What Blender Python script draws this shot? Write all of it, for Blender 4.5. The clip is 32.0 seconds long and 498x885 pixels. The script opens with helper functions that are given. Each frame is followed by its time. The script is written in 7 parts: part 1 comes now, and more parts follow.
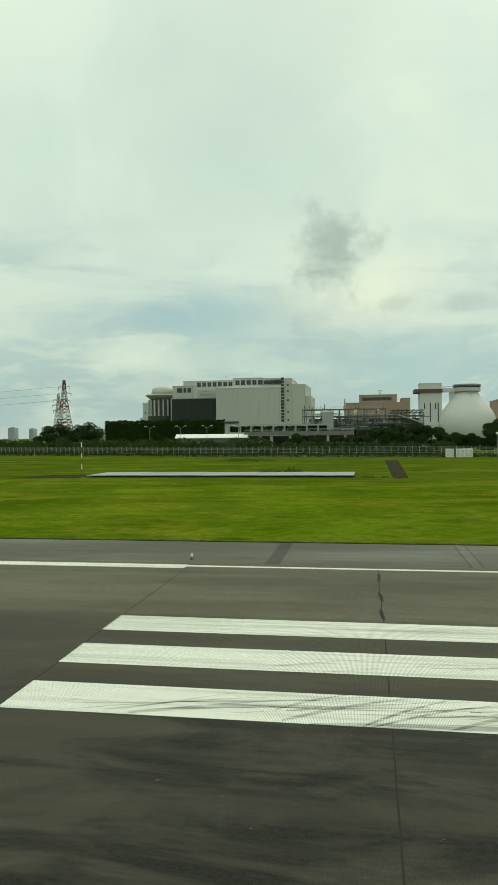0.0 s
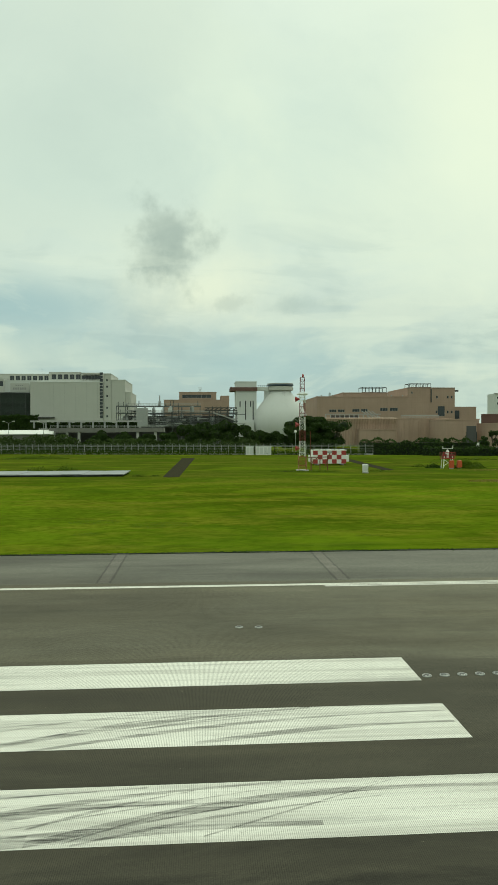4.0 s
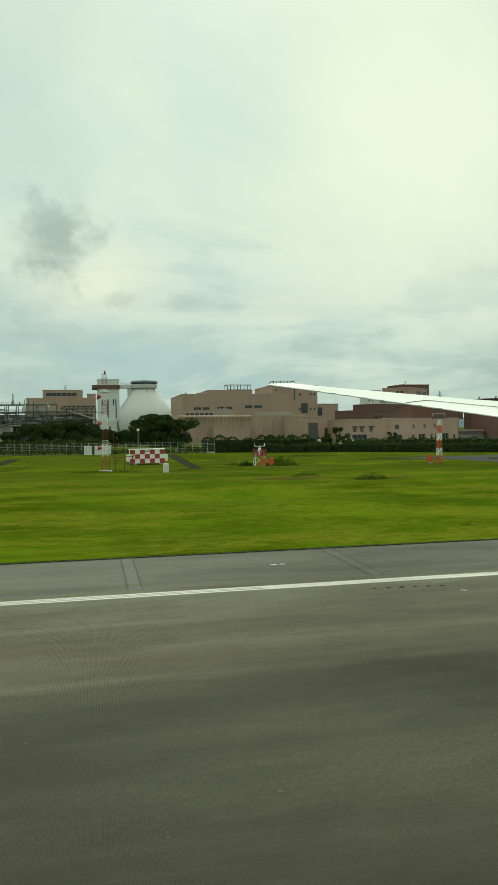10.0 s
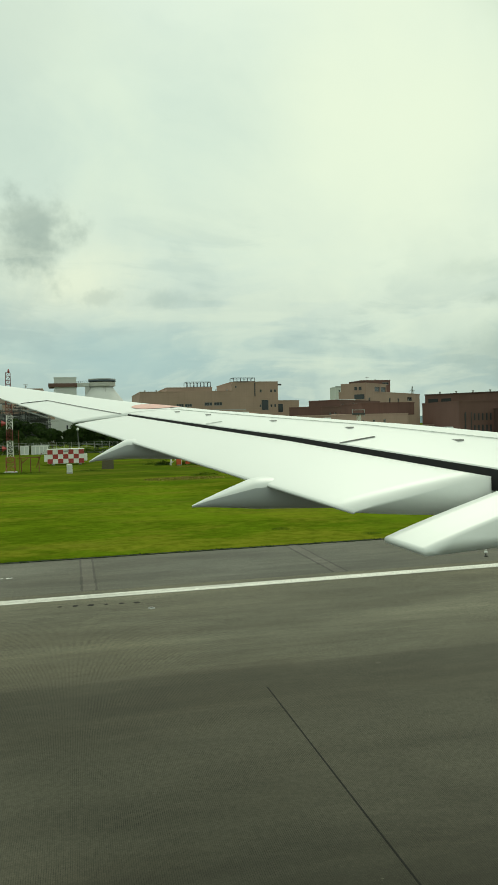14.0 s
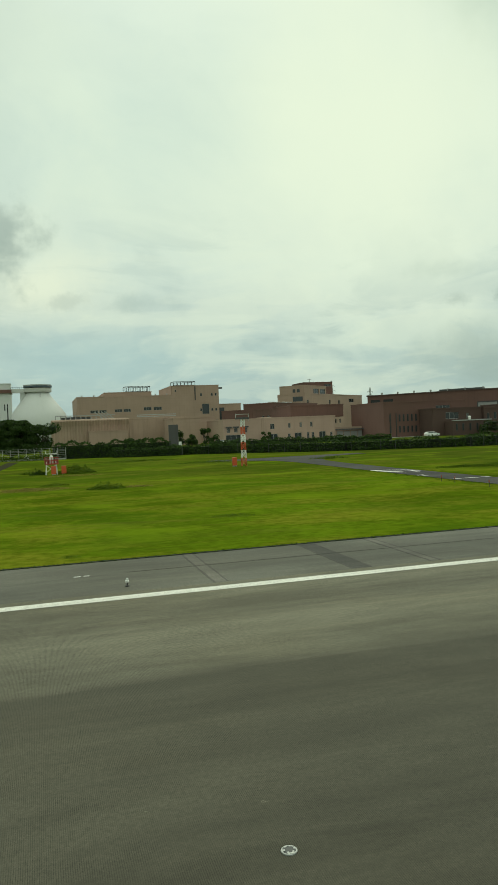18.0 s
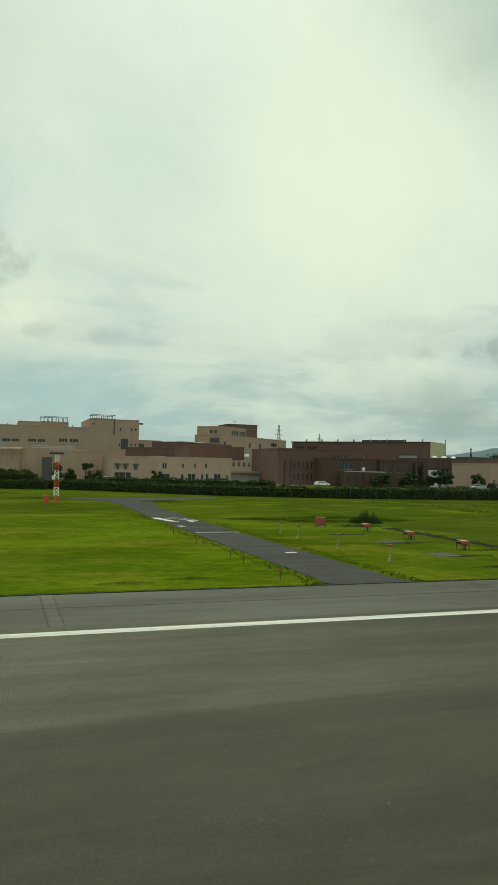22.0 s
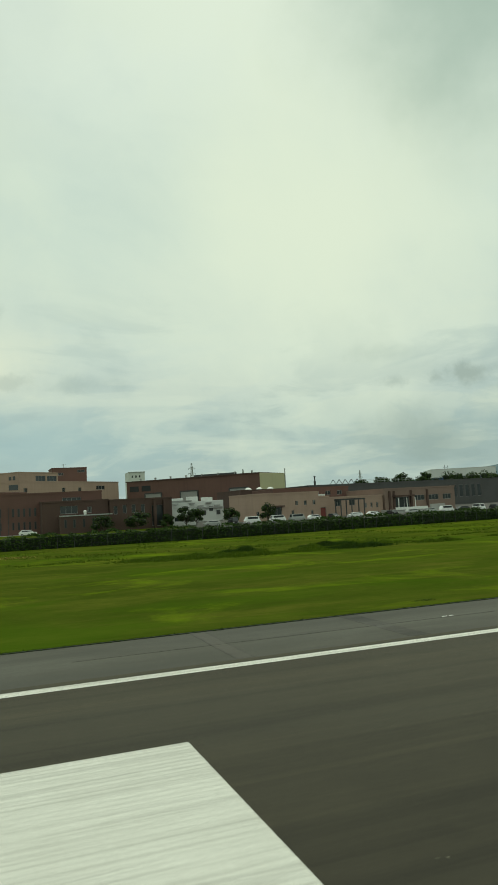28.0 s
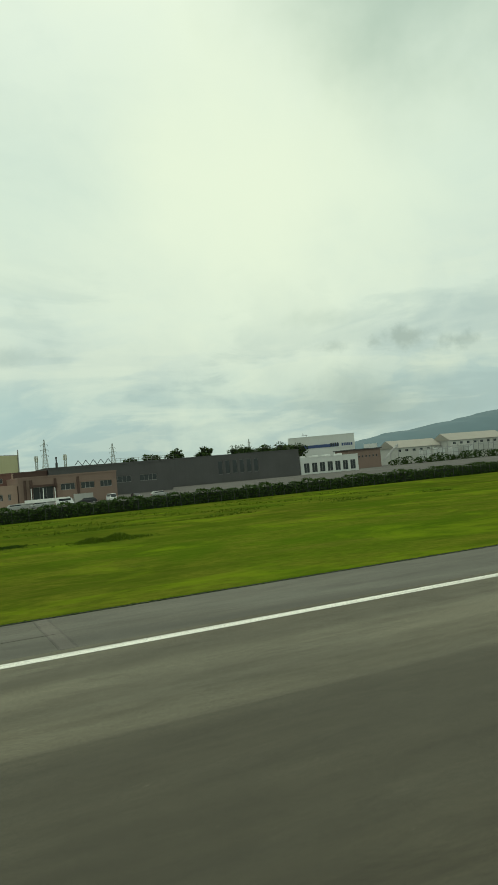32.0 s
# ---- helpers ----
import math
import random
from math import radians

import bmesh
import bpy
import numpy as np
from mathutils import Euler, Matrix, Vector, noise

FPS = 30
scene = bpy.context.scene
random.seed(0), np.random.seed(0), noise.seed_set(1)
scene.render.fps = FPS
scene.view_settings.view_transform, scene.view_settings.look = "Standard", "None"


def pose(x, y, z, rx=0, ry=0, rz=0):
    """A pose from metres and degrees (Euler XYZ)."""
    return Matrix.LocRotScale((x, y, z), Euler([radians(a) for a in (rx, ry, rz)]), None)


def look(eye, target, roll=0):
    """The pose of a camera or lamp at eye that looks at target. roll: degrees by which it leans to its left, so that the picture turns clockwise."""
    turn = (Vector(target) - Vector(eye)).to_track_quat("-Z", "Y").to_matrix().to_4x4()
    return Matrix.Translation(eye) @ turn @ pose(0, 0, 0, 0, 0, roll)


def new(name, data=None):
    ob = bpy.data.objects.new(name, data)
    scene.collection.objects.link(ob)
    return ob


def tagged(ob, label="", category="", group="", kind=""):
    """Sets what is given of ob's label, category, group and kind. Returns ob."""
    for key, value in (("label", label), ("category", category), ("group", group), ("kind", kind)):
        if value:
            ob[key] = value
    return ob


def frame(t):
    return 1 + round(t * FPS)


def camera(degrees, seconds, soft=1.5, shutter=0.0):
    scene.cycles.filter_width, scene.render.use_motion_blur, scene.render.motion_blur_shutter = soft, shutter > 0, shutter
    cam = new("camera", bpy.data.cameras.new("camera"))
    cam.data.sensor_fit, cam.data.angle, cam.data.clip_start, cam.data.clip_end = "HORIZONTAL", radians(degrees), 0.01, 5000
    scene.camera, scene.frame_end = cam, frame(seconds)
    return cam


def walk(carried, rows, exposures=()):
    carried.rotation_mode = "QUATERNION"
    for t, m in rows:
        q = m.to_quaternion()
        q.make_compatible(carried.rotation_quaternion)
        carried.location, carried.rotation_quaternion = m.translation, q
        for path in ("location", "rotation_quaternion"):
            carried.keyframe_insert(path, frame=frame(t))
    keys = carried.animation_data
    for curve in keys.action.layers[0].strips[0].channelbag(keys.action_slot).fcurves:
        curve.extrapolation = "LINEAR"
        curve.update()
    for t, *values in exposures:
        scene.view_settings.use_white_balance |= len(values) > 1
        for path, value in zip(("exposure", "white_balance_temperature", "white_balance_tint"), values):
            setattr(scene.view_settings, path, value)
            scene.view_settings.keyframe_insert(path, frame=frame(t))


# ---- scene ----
cam = camera(38.06, 32.0, shutter=0.05)
PATH = [
    (0.0, pose(10.20, -6.92, 6.06, 89.49, 0.53, 9.15)),
    (0.5, pose(11.22, -6.23, 6.06, 89.47, 0.60, 7.15)),
    (1.0, pose(12.26, -5.57, 6.06, 89.41, 0.64, 5.19)),
    (1.5, pose(13.35, -4.94, 6.06, 89.38, 0.63, 3.48)),
    (2.0, pose(14.39, -4.35, 6.06, 89.31, 0.33, 1.81)),
    (2.5, pose(15.51, -3.80, 6.06, 89.27, 0.28, 0.25)),
    (3.0, pose(16.69, -3.28, 6.06, 89.23, 0.24, -1.14)),
    (3.5, pose(17.85, -2.80, 6.06, 89.22, 0.16, -2.50)),
    (4.0, pose(19.12, -2.40, 6.06, 89.17, 0.14, -3.85)),
    (4.5, pose(20.33, -2.04, 6.06, 89.12, 0.29, -4.99)),
    (6.5, pose(25.28, -1.24, 6.06, 88.99, 0.68, -8.57)),
    (7.0, pose(26.59, -1.11, 6.06, 88.99, 0.65, -9.27)),
    (7.5, pose(27.42, -1.03, 6.06, 88.97, 0.59, -9.96)),
    (8.0, pose(28.27, -0.97, 6.06, 88.95, 0.62, -10.66)),
    (8.5, pose(29.36, -0.93, 6.06, 88.93, 0.65, -11.20)),
    (9.0, pose(30.59, -0.90, 6.06, 88.94, 0.68, -11.65)),
    (9.5, pose(31.83, -0.87, 6.06, 88.91, 0.80, -12.02)),
    (10.0, pose(33.05, -0.85, 6.06, 88.93, 0.77, -12.34)),
    (10.5, pose(34.39, -0.84, 6.06, 88.89, 0.97, -12.58)),
    (11.0, pose(35.82, -0.83, 6.06, 88.85, 1.11, -12.73)),
    (11.5, pose(37.17, -0.83, 6.06, 88.78, 1.20, -12.89)),
    (12.0, pose(38.50, -0.83, 6.06, 88.78, 1.22, -12.99)),
    (12.5, pose(39.83, -0.83, 6.06, 88.80, 1.14, -13.08)),
    (13.0, pose(41.16, -0.83, 6.06, 88.80, 1.21, -13.19)),
    (13.5, pose(42.54, -0.83, 6.06, 88.73, 1.27, -13.42)),
    (14.0, pose(43.98, -0.84, 6.06, 88.65, 1.35, -13.78)),
    (14.5, pose(45.52, -0.84, 6.06, 88.54, 1.68, -14.15)),
    (16.5, pose(52.49, -0.87, 6.06, 88.18, 1.89, -15.22)),
    (17.0, pose(54.42, -0.87, 6.06, 88.30, 1.88, -15.39)),
    (17.5, pose(56.44, -0.87, 6.06, 88.57, 2.00, -15.76)),
    (18.0, pose(58.65, -0.88, 6.06, 88.80, 2.31, -16.17)),
    (18.5, pose(61.06, -0.88, 6.06, 88.95, 2.76, -16.51)),
    (19.0, pose(63.59, -0.88, 6.06, 89.10, 3.02, -16.70)),
    (19.5, pose(66.22, -0.88, 6.06, 89.41, 3.18, -16.92)),
    (20.0, pose(68.94, -0.87, 6.06, 89.93, 2.86, -17.16)),
    (20.5, pose(71.69, -0.87, 6.06, 90.27, 2.62, -17.62)),
    (21.0, pose(74.71, -0.86, 6.06, 90.32, 1.71, -18.11)),
    (21.5, pose(78.08, -0.86, 6.06, 90.80, 0.09, -18.56)),
    (22.0, pose(81.83, -0.85, 6.06, 92.00, -1.29, -18.97)),
    (22.5, pose(85.72, -0.85, 6.06, 93.37, -1.63, -20.22)),
    (23.0, pose(89.84, -0.85, 6.06, 94.20, -1.08, -22.36)),
    (23.5, pose(94.65, -0.85, 6.06, 94.47, -0.23, -23.85)),
    (24.0, pose(99.53, -0.85, 6.06, 94.53, 0.42, -24.09)),
    (24.5, pose(104.68, -0.86, 6.06, 94.46, 1.05, -23.59)),
    (25.0, pose(110.33, -0.86, 6.06, 94.71, 1.18, -22.65)),
    (25.5, pose(116.57, -0.87, 6.06, 94.88, 1.16, -22.45)),
    (27.5, pose(147.27, -0.89, 6.06, 95.04, 1.93, -21.06)),
    (27.8, pose(152.70, -0.89, 6.06, 94.59, 2.63, -20.64)),
    (28.0, pose(156.46, -0.89, 6.06, 94.96, 2.90, -20.54)),
    (28.5, pose(166.35, -0.90, 6.06, 94.79, 2.86, -20.63)),
    (28.6, pose(168.41, -0.90, 6.06, 94.87, 2.93, -20.58)),
    (29.0, pose(176.91, -0.90, 6.06, 94.57, 2.70, -21.27)),
    (29.5, pose(188.04, -0.90, 6.06, 94.21, 2.55, -22.17)),
    (30.0, pose(199.60, -0.90, 6.06, 93.77, 2.79, -22.90)),
    (30.5, pose(211.70, -0.90, 6.06, 93.45, 3.01, -23.37)),
    (31.0, pose(224.26, -0.89, 6.06, 93.16, 3.19, -23.95)),
    (31.5, pose(237.17, -0.89, 6.06, 92.71, 4.14, -24.49)),
    (32.0, pose(250.09, -0.89, 6.06, 92.14, 4.98, -24.98)),
]

walk(cam, PATH, [(0.0, 0.05, 6900, -7.0), (20.0, 0.0, 6900, -7.0), (22.0, -0.04, 6900, -7.0), (24.0, -0.10, 6850, -6.0), (28.5, -0.14, 6800, -6.0), (30.5, -0.08, 6900, -7.0), (32.0, 0.0, 6900, -7.0)])

# ---- sky and light: bright overcast, soft light from the upper right of the walk ----
SUN_AZ, SUN_EL = 25.0, 52.0          # degrees right of the runway's normal, above the horizon
world = bpy.data.worlds.new("overcast_sky")
scene.world = world
world.use_nodes = True
wn, wl = world.node_tree.nodes, world.node_tree.links
wn.clear()


def wnode(kind, **kw):
    n = wn.new(kind)
    for k, v in kw.items():
        if k == "op":
            n.operation = v
        elif k == "typ":
            n.blend_type = v
        else:
            n.inputs[int(k[1:])].default_value = v
    return n


def wmath(op, a, b=None, clamp=False):
    n = wnode("ShaderNodeMath", op=op)
    n.use_clamp = clamp
    for i, v in enumerate((a, b)):
        if v is None:
            continue
        if isinstance(v, (int, float)):
            n.inputs[i].default_value = v
        else:
            wl.new(v, n.inputs[i])
    return n.outputs[0]


def wmix(fac, a, b):
    n = wn.new("ShaderNodeMix")
    n.data_type = "RGBA"
    for i, v in ((0, fac), (6, a), (7, b)):
        if isinstance(v, (int, float)):
            n.inputs[i].default_value = v
        elif isinstance(v, tuple):
            n.inputs[i].default_value = (*v, 1)
        else:
            wl.new(v, n.inputs[i])
    return n.outputs[2]


def wramp(fac, stops):
    n = wn.new("ShaderNodeValToRGB")
    n.color_ramp.interpolation = "EASE"
    el = n.color_ramp.elements
    while len(el) < len(stops):
        el.new(0.5)
    for e, (p, c) in zip(el, stops):
        e.position = p
        e.color = (c, c, c, 1) if isinstance(c, (int, float)) else (*c, 1)
    wl.new(fac, n.inputs[0])
    return n.outputs[0]


coord = wn.new("ShaderNodeTexCoord").outputs["Generated"]
sep = wn.new("ShaderNodeSeparateXYZ")
wl.new(coord, sep.inputs[0])
dx, dy, dz = sep.outputs
up = wmath("MAXIMUM", dz, 0.0)
# the cloud deck as a flat layer seen in perspective
deck = wn.new("ShaderNodeCombineXYZ")
den = wmath("ADD", up, 0.20)
wl.new(wmath("DIVIDE", dx, den), deck.inputs[0])
wl.new(wmath("DIVIDE", dy, den), deck.inputs[1])


def wnoise(vec, scale, detail, rough, dist=0.0, off=(0, 0, 0)):
    m = wn.new("ShaderNodeMapping")
    m.inputs["Location"].default_value = off
    wl.new(vec, m.inputs[0])
    n = wn.new("ShaderNodeTexNoise")
    n.inputs["Scale"].default_value, n.inputs["Detail"].default_value = scale, detail
    n.inputs["Roughness"].default_value, n.inputs["Distortion"].default_value = rough, dist
    wl.new(m.outputs[0], n.inputs["Vector"])
    return n.outputs["Fac"]


def toward(az, el, half, warp=0.0, flat=1.0):
    """1 near a direction (az degrees right of +y, el up), falling to 0 at half degrees; flat squeezes it in height."""
    a, e = radians(az), radians(el)
    c = Vector((math.sin(a) * math.cos(e), math.cos(a) * math.cos(e), math.sin(e)))
    sub = wn.new("ShaderNodeVectorMath")
    sub.operation = "SUBTRACT"
    wl.new(coord, sub.inputs[0])
    sub.inputs[1].default_value = c
    sc = wn.new("ShaderNodeVectorMath")
    sc.operation = "MULTIPLY"
    wl.new(sub.outputs[0], sc.inputs[0])
    sc.inputs[1].default_value = (1, 1, flat)
    ln = wn.new("ShaderNodeVectorMath")
    ln.operation = "LENGTH"
    wl.new(sc.outputs[0], ln.inputs[0])
    d = wmath("DIVIDE", ln.outputs["Value"], radians(half))
    if warp:
        d = wmath("ADD", d, wmath("MULTIPLY", wmath("SUBTRACT", wnoise(coord, 42 if half < 3 else 24 if half < 5 else 14 if half < 10 else 5, 6 if half < 10 else 5, 0.56), 0.5), warp))
    return wramp(d, [(0.0, 1.0), (1.0, 0.0)])


sky_tex = wn.new("ShaderNodeTexSky")
sky_tex.sky_type = "NISHITA"
sky_tex.sun_disc = False
sky_tex.sun_elevation, sky_tex.sun_rotation = radians(SUN_EL), radians(SUN_AZ)
sky_tex.air_density, sky_tex.dust_density = 1.0, 3.0
clear = wmix(1.0, (0, 0, 0), sky_tex.outputs[0])
dim = wn.new("ShaderNodeVectorMath")
dim.operation = "SCALE"
wl.new(clear, dim.inputs[0])
dim.inputs["Scale"].default_value = 0.05

# overcast: grey-blue low down, near white above, broken by darker bellies and bright gaps
base = wramp(up, [(0.0, (0.47, 0.55, 0.58)), (0.03, (0.42, 0.53, 0.57)), (0.10, (0.46, 0.57, 0.60)), (0.16, (0.60, 0.68, 0.68)),
                  (0.22, (0.68, 0.76, 0.74)), (0.36, (0.70, 0.79, 0.76)), (0.60, (0.84, 0.90, 0.86)), (1.0, (1.10, 1.12, 1.06))])
n_big = wnoise(deck.outputs[0], 1.5, 5, 0.46, 0.5, (3.1, 1.7, 0))
n_mid = wnoise(deck.outputs[0], 4.6, 6, 0.52, 0.9, (0.4, 6.2, 2))
flat_dir = wn.new("ShaderNodeVectorMath")
flat_dir.operation = "MULTIPLY"
wl.new(coord, flat_dir.inputs[0])
flat_dir.inputs[1].default_value = (1.0, 1.0, 5.0)
n_fine = wnoise(flat_dir.outputs[0], 3.4, 8, 0.56, 0.7, (5.3, 2.2, 1))
n_soft = wnoise(coord, 3.2, 9, 0.58, 0.6, (2.0, 0.3, 1.1))
mixed = wmath("ADD", wmath("MULTIPLY", n_big, 0.72), wmath("MULTIPLY", n_mid, 0.28))
low = wramp(up, [(0.0, 0.25), (0.04, 0.8), (0.14, 1.0), (0.22, 0.55), (0.34, 0.12)])
bright = wramp(mixed, [(0.49, 0.0), (0.57, 1.0)])
dark = wramp(mixed, [(0.40, 1.0), (0.48, 0.0)])
c1 = wmix(wmath("MULTIPLY", wramp(n_soft, [(0.40, 0.0), (0.66, 1.0)]), 0.45), base, (0.84, 0.90, 0.80))
c1 = wmix(wmath("MULTIPLY", wramp(n_soft, [(0.30, 1.0), (0.50, 0.0)]), 0.22), c1, (0.52, 0.62, 0.62))
c2 = wmix(wmath("MULTIPLY", wmath("MULTIPLY", bright, low), 0.30), c1, (0.80, 0.84, 0.74))
c3 = wmix(wmath("MULTIPLY", wmath("MULTIPLY", dark, low), 0.38), c2, (0.37, 0.47, 0.51))
c4 = wmix(wmath("MULTIPLY", toward(0.5, 11.0, 8.5, 1.1, 2.0), 0.70), c3, (0.90, 0.91, 0.78))
c4 = wmix(wmath("MULTIPLY", toward(-17.0, 6.6, 6.5, 1.0, 3.2), 0.45), c4, (0.84, 0.87, 0.77))
c4 = wmix(wmath("MULTIPLY", toward(-14.0, 9.4, 13.0, 0.8, 3.4), 0.85), c4, (0.38, 0.53, 0.60))
c4 = wmix(wmath("MULTIPLY", toward(7.6, 9.9, 4.8, 1.8, 4.6), 0.60), c4, (0.44, 0.53, 0.54))
c4 = wmix(wmath("MULTIPLY", toward(2.6, 10.0, 2.2, 2.4, 2.8), 0.42), c4, (0.46, 0.52, 0.50))
c4 = wmix(wmath("MULTIPLY", toward(4.0, 5.4, 17.0, 0.9, 3.6), 0.70), c4, (0.42, 0.57, 0.63))
c5 = wmix(wmath("MULTIPLY", toward(-2.4, 14.6, 3.9, 2.2, 0.9), 0.80), c4, (0.36, 0.43, 0.42))
c5 = wmix(wmath("MULTIPLY", toward(-3.6, 13.6, 2.4, 1.8, 1.1), 0.45), c5, (0.30, 0.37, 0.37))
c6 = wmix(wmath("MULTIPLY", toward(27.0, 22.0, 20, 0.8), 0.85), c5, (0.90, 0.94, 0.82))
c7 = wmix(wmath("MULTIPLY", toward(44.0, 36.0, 17, 1.0), 0.92), c6, (0.42, 0.53, 0.49))
c7 = wmix(wmath("MULTIPLY", toward(-8.0, 31.0, 19, 1.2), 0.50), c7, (0.57, 0.65, 0.645))
c8 = wmix(wmath("MULTIPLY", toward(35.0, 4.4, 9, 1.2, 2.6), 0.70), c7, (0.34, 0.42, 0.42))
c8 = wmix(wmath("MULTIPLY", toward(37.6, 9.2, 2.6, 2.4, 2.6), 0.85), c8, (0.40, 0.47, 0.46))
c8 = wmix(wmath("MULTIPLY", toward(42.0, 8.4, 2.4, 2.2, 2.8), 0.80), c8, (0.40, 0.47, 0.46))
c8 = wmix(wmath("MULTIPLY", toward(32.4, 9.0, 1.6, 2.2, 2.6), 0.60), c8, (0.46, 0.53, 0.51))
c8 = wmix(wmath("MULTIPLY", toward(31.5, 11.3, 4.5, 1.6, 4.0), 0.35), c8, (0.48, 0.56, 0.53))
c8 = wmix(wmath("MULTIPLY", toward(40.0, 6.6, 4.0, 1.8, 2.8), 0.45), c8, (0.78, 0.82, 0.72))
# thin torn wisps low over the horizon
wisp = wmath("MULTIPLY", wramp(n_fine, [(0.52, 0.0), (0.66, 1.0)]), wramp(up, [(0.0, 0.7), (0.08, 1.0), (0.20, 0.7), (0.34, 0.0)]))
c8 = wmix(wmath("MULTIPLY", wisp, 0.42), c8, (0.80, 0.85, 0.77))
shred = wmath("MULTIPLY", wramp(n_fine, [(0.34, 1.0), (0.47, 0.0)]), wramp(up, [(0.02, 0.3), (0.10, 1.0), (0.20, 0.8), (0.32, 0.0)]))
c8 = wmix(wmath("MULTIPLY", shred, 0.42), c8, (0.43, 0.53, 0.56))
lp = wmix(0.94, dim.outputs[0], c8)
bg = wn.new("ShaderNodeBackground")
wl.new(lp, bg.inputs["Color"])
bg.inputs["Strength"].default_value = 1.0
out = wn.new("ShaderNodeOutputWorld")
wl.new(bg.outputs[0], out.inputs[0])

sun_data = bpy.data.lights.new("sun", "SUN")
sun_data.energy, sun_data.angle, sun_data.color = 1.1, radians(25), (1.0, 0.97, 0.91)
sun = new("sun", sun_data)
_a, _e = radians(SUN_AZ), radians(SUN_EL)
sun.matrix_world = look((200 * math.sin(_a), 200 * math.cos(_a), 200 * math.tan(_e)), (0, 0, 0))

# ---- materials ----
class Nodes:
    """A small writer of node materials in object or world space."""

    def __init__(self, name):
        self.m = bpy.data.materials.new(name)
        self.m.use_nodes = True
        self.n, self.l = self.m.node_tree.nodes, self.m.node_tree.links
        self.b = self.n["Principled BSDF"]
        self.geo = self.n.new("ShaderNodeNewGeometry")
        self.pos = self.geo.outputs["Position"]

    def put(self, v, sock):
        if isinstance(v, (int, float)):
            sock.default_value = v
        elif isinstance(v, tuple):
            sock.default_value = (*v, 1) if len(sock.default_value) == 4 else v
        else:
            self.l.new(v, sock)

    def noise(self, scale, detail=4, rough=0.6, stretch=(1, 1, 1), off=(0, 0, 0), dist=0.0):
        mp = self.n.new("ShaderNodeMapping")
        mp.inputs["Scale"].default_value, mp.inputs["Location"].default_value = stretch, off
        self.l.new(self.pos, mp.inputs[0])
        t = self.n.new("ShaderNodeTexNoise")
        t.inputs["Scale"].default_value, t.inputs["Detail"].default_value = scale, detail
        t.inputs["Roughness"].default_value, t.inputs["Distortion"].default_value = rough, dist
        self.l.new(mp.outputs[0], t.inputs["Vector"])
        return t.outputs["Fac"]

    def ramp(self, fac, *stops):
        r = self.n.new("ShaderNodeValToRGB")
        el = r.color_ramp.elements
        while len(el) < len(stops):
            el.new(0.5)
        for e, (p, c) in zip(el, stops):
            e.position = p
            e.color = (c, c, c, 1) if isinstance(c, (int, float)) else (*c, 1)
        self.l.new(fac, r.inputs[0])
        return r.outputs[0]

    def mix(self, fac, a, b, kind="MIX"):
        x = self.n.new("ShaderNodeMix")
        x.data_type, x.blend_type = "RGBA", kind
        for i, v in ((0, fac), (6, a), (7, b)):
            self.put(v, x.inputs[i])
        return x.outputs[2]

    def math(self, op, a, b=0.0):
        x = self.n.new("ShaderNodeMath")
        x.operation = op
        self.put(a, x.inputs[0])
        self.put(b, x.inputs[1])
        return x.outputs[0]

    def axis(self, k):
        s = self.n.new("ShaderNodeSeparateXYZ")
        self.l.new(self.pos, s.inputs[0])
        return s.outputs[k]

    def random(self):
        return self.n.new("ShaderNodeObjectInfo").outputs["Random"]

    def island(self):
        return self.geo.outputs["Random Per Island"]

    def done(self, color, rough=0.8, bump=None, strength=0.2, dist=0.02, metal=0.0, spec=None):
        self.put(color, self.b.inputs["Base Color"])
        self.put(rough, self.b.inputs["Roughness"])
        self.b.inputs["Metallic"].default_value = metal
        if spec is not None:
            self.b.inputs["Specular IOR Level"].default_value = spec
        if bump is not None:
            bn = self.n.new("ShaderNodeBump")
            bn.inputs["Strength"].default_value, bn.inputs["Distance"].default_value = strength, dist
            self.l.new(bump, bn.inputs["Height"])
            self.l.new(bn.outputs[0], self.b.inputs["Normal"])
        return self.m


def wall_mat(name, col, vary=0.12, streaks=0.18, joints=0.0, rough=0.85, scale=1.0):
    """Rendered or tiled wall: fine grain, blotches, rain streaks running down."""
    k = Nodes(name)
    blot = k.noise(0.12 * scale, 5, 0.6)
    grain = k.noise(2.5 * scale, 3, 0.6)
    rain = k.noise(0.9 * scale, 4, 0.6, (1, 1, 0.06))
    dk = tuple(c * (1 - vary * 1.6) for c in col)
    lt = tuple(min(1, c * (1 + vary)) for c in col)
    c = k.mix(blot, dk, lt)
    c = k.mix(k.math("MULTIPLY", k.ramp(rain, (0.50, 0.0), (0.75, 1.0)), streaks), c, tuple(x * 0.55 for x in col))
    c = k.mix(k.math("MULTIPLY", grain, 0.12), c, tuple(x * 0.7 for x in col))
    if joints:
        w = k.math("FRACT", k.math("DIVIDE", k.axis(2), joints))
        line = k.ramp(w, (0.0, 1.0), (0.06, 0.0))
        c = k.mix(k.math("MULTIPLY", line, 0.35), c, tuple(x * 0.5 for x in col))
    return k.done(c, rough, grain, 0.15, 0.03)


def plain_mat(name, col, rough=0.6, vary=0.15, metal=0.0, scale=3.0, spec=None):
    k = Nodes(name)
    n = k.noise(scale, 4, 0.6)
    c = k.mix(n, tuple(x * (1 - vary) for x in col), tuple(min(1, x * (1 + vary)) for x in col))
    return k.done(c, rough, n, 0.08, 0.01, metal, spec)


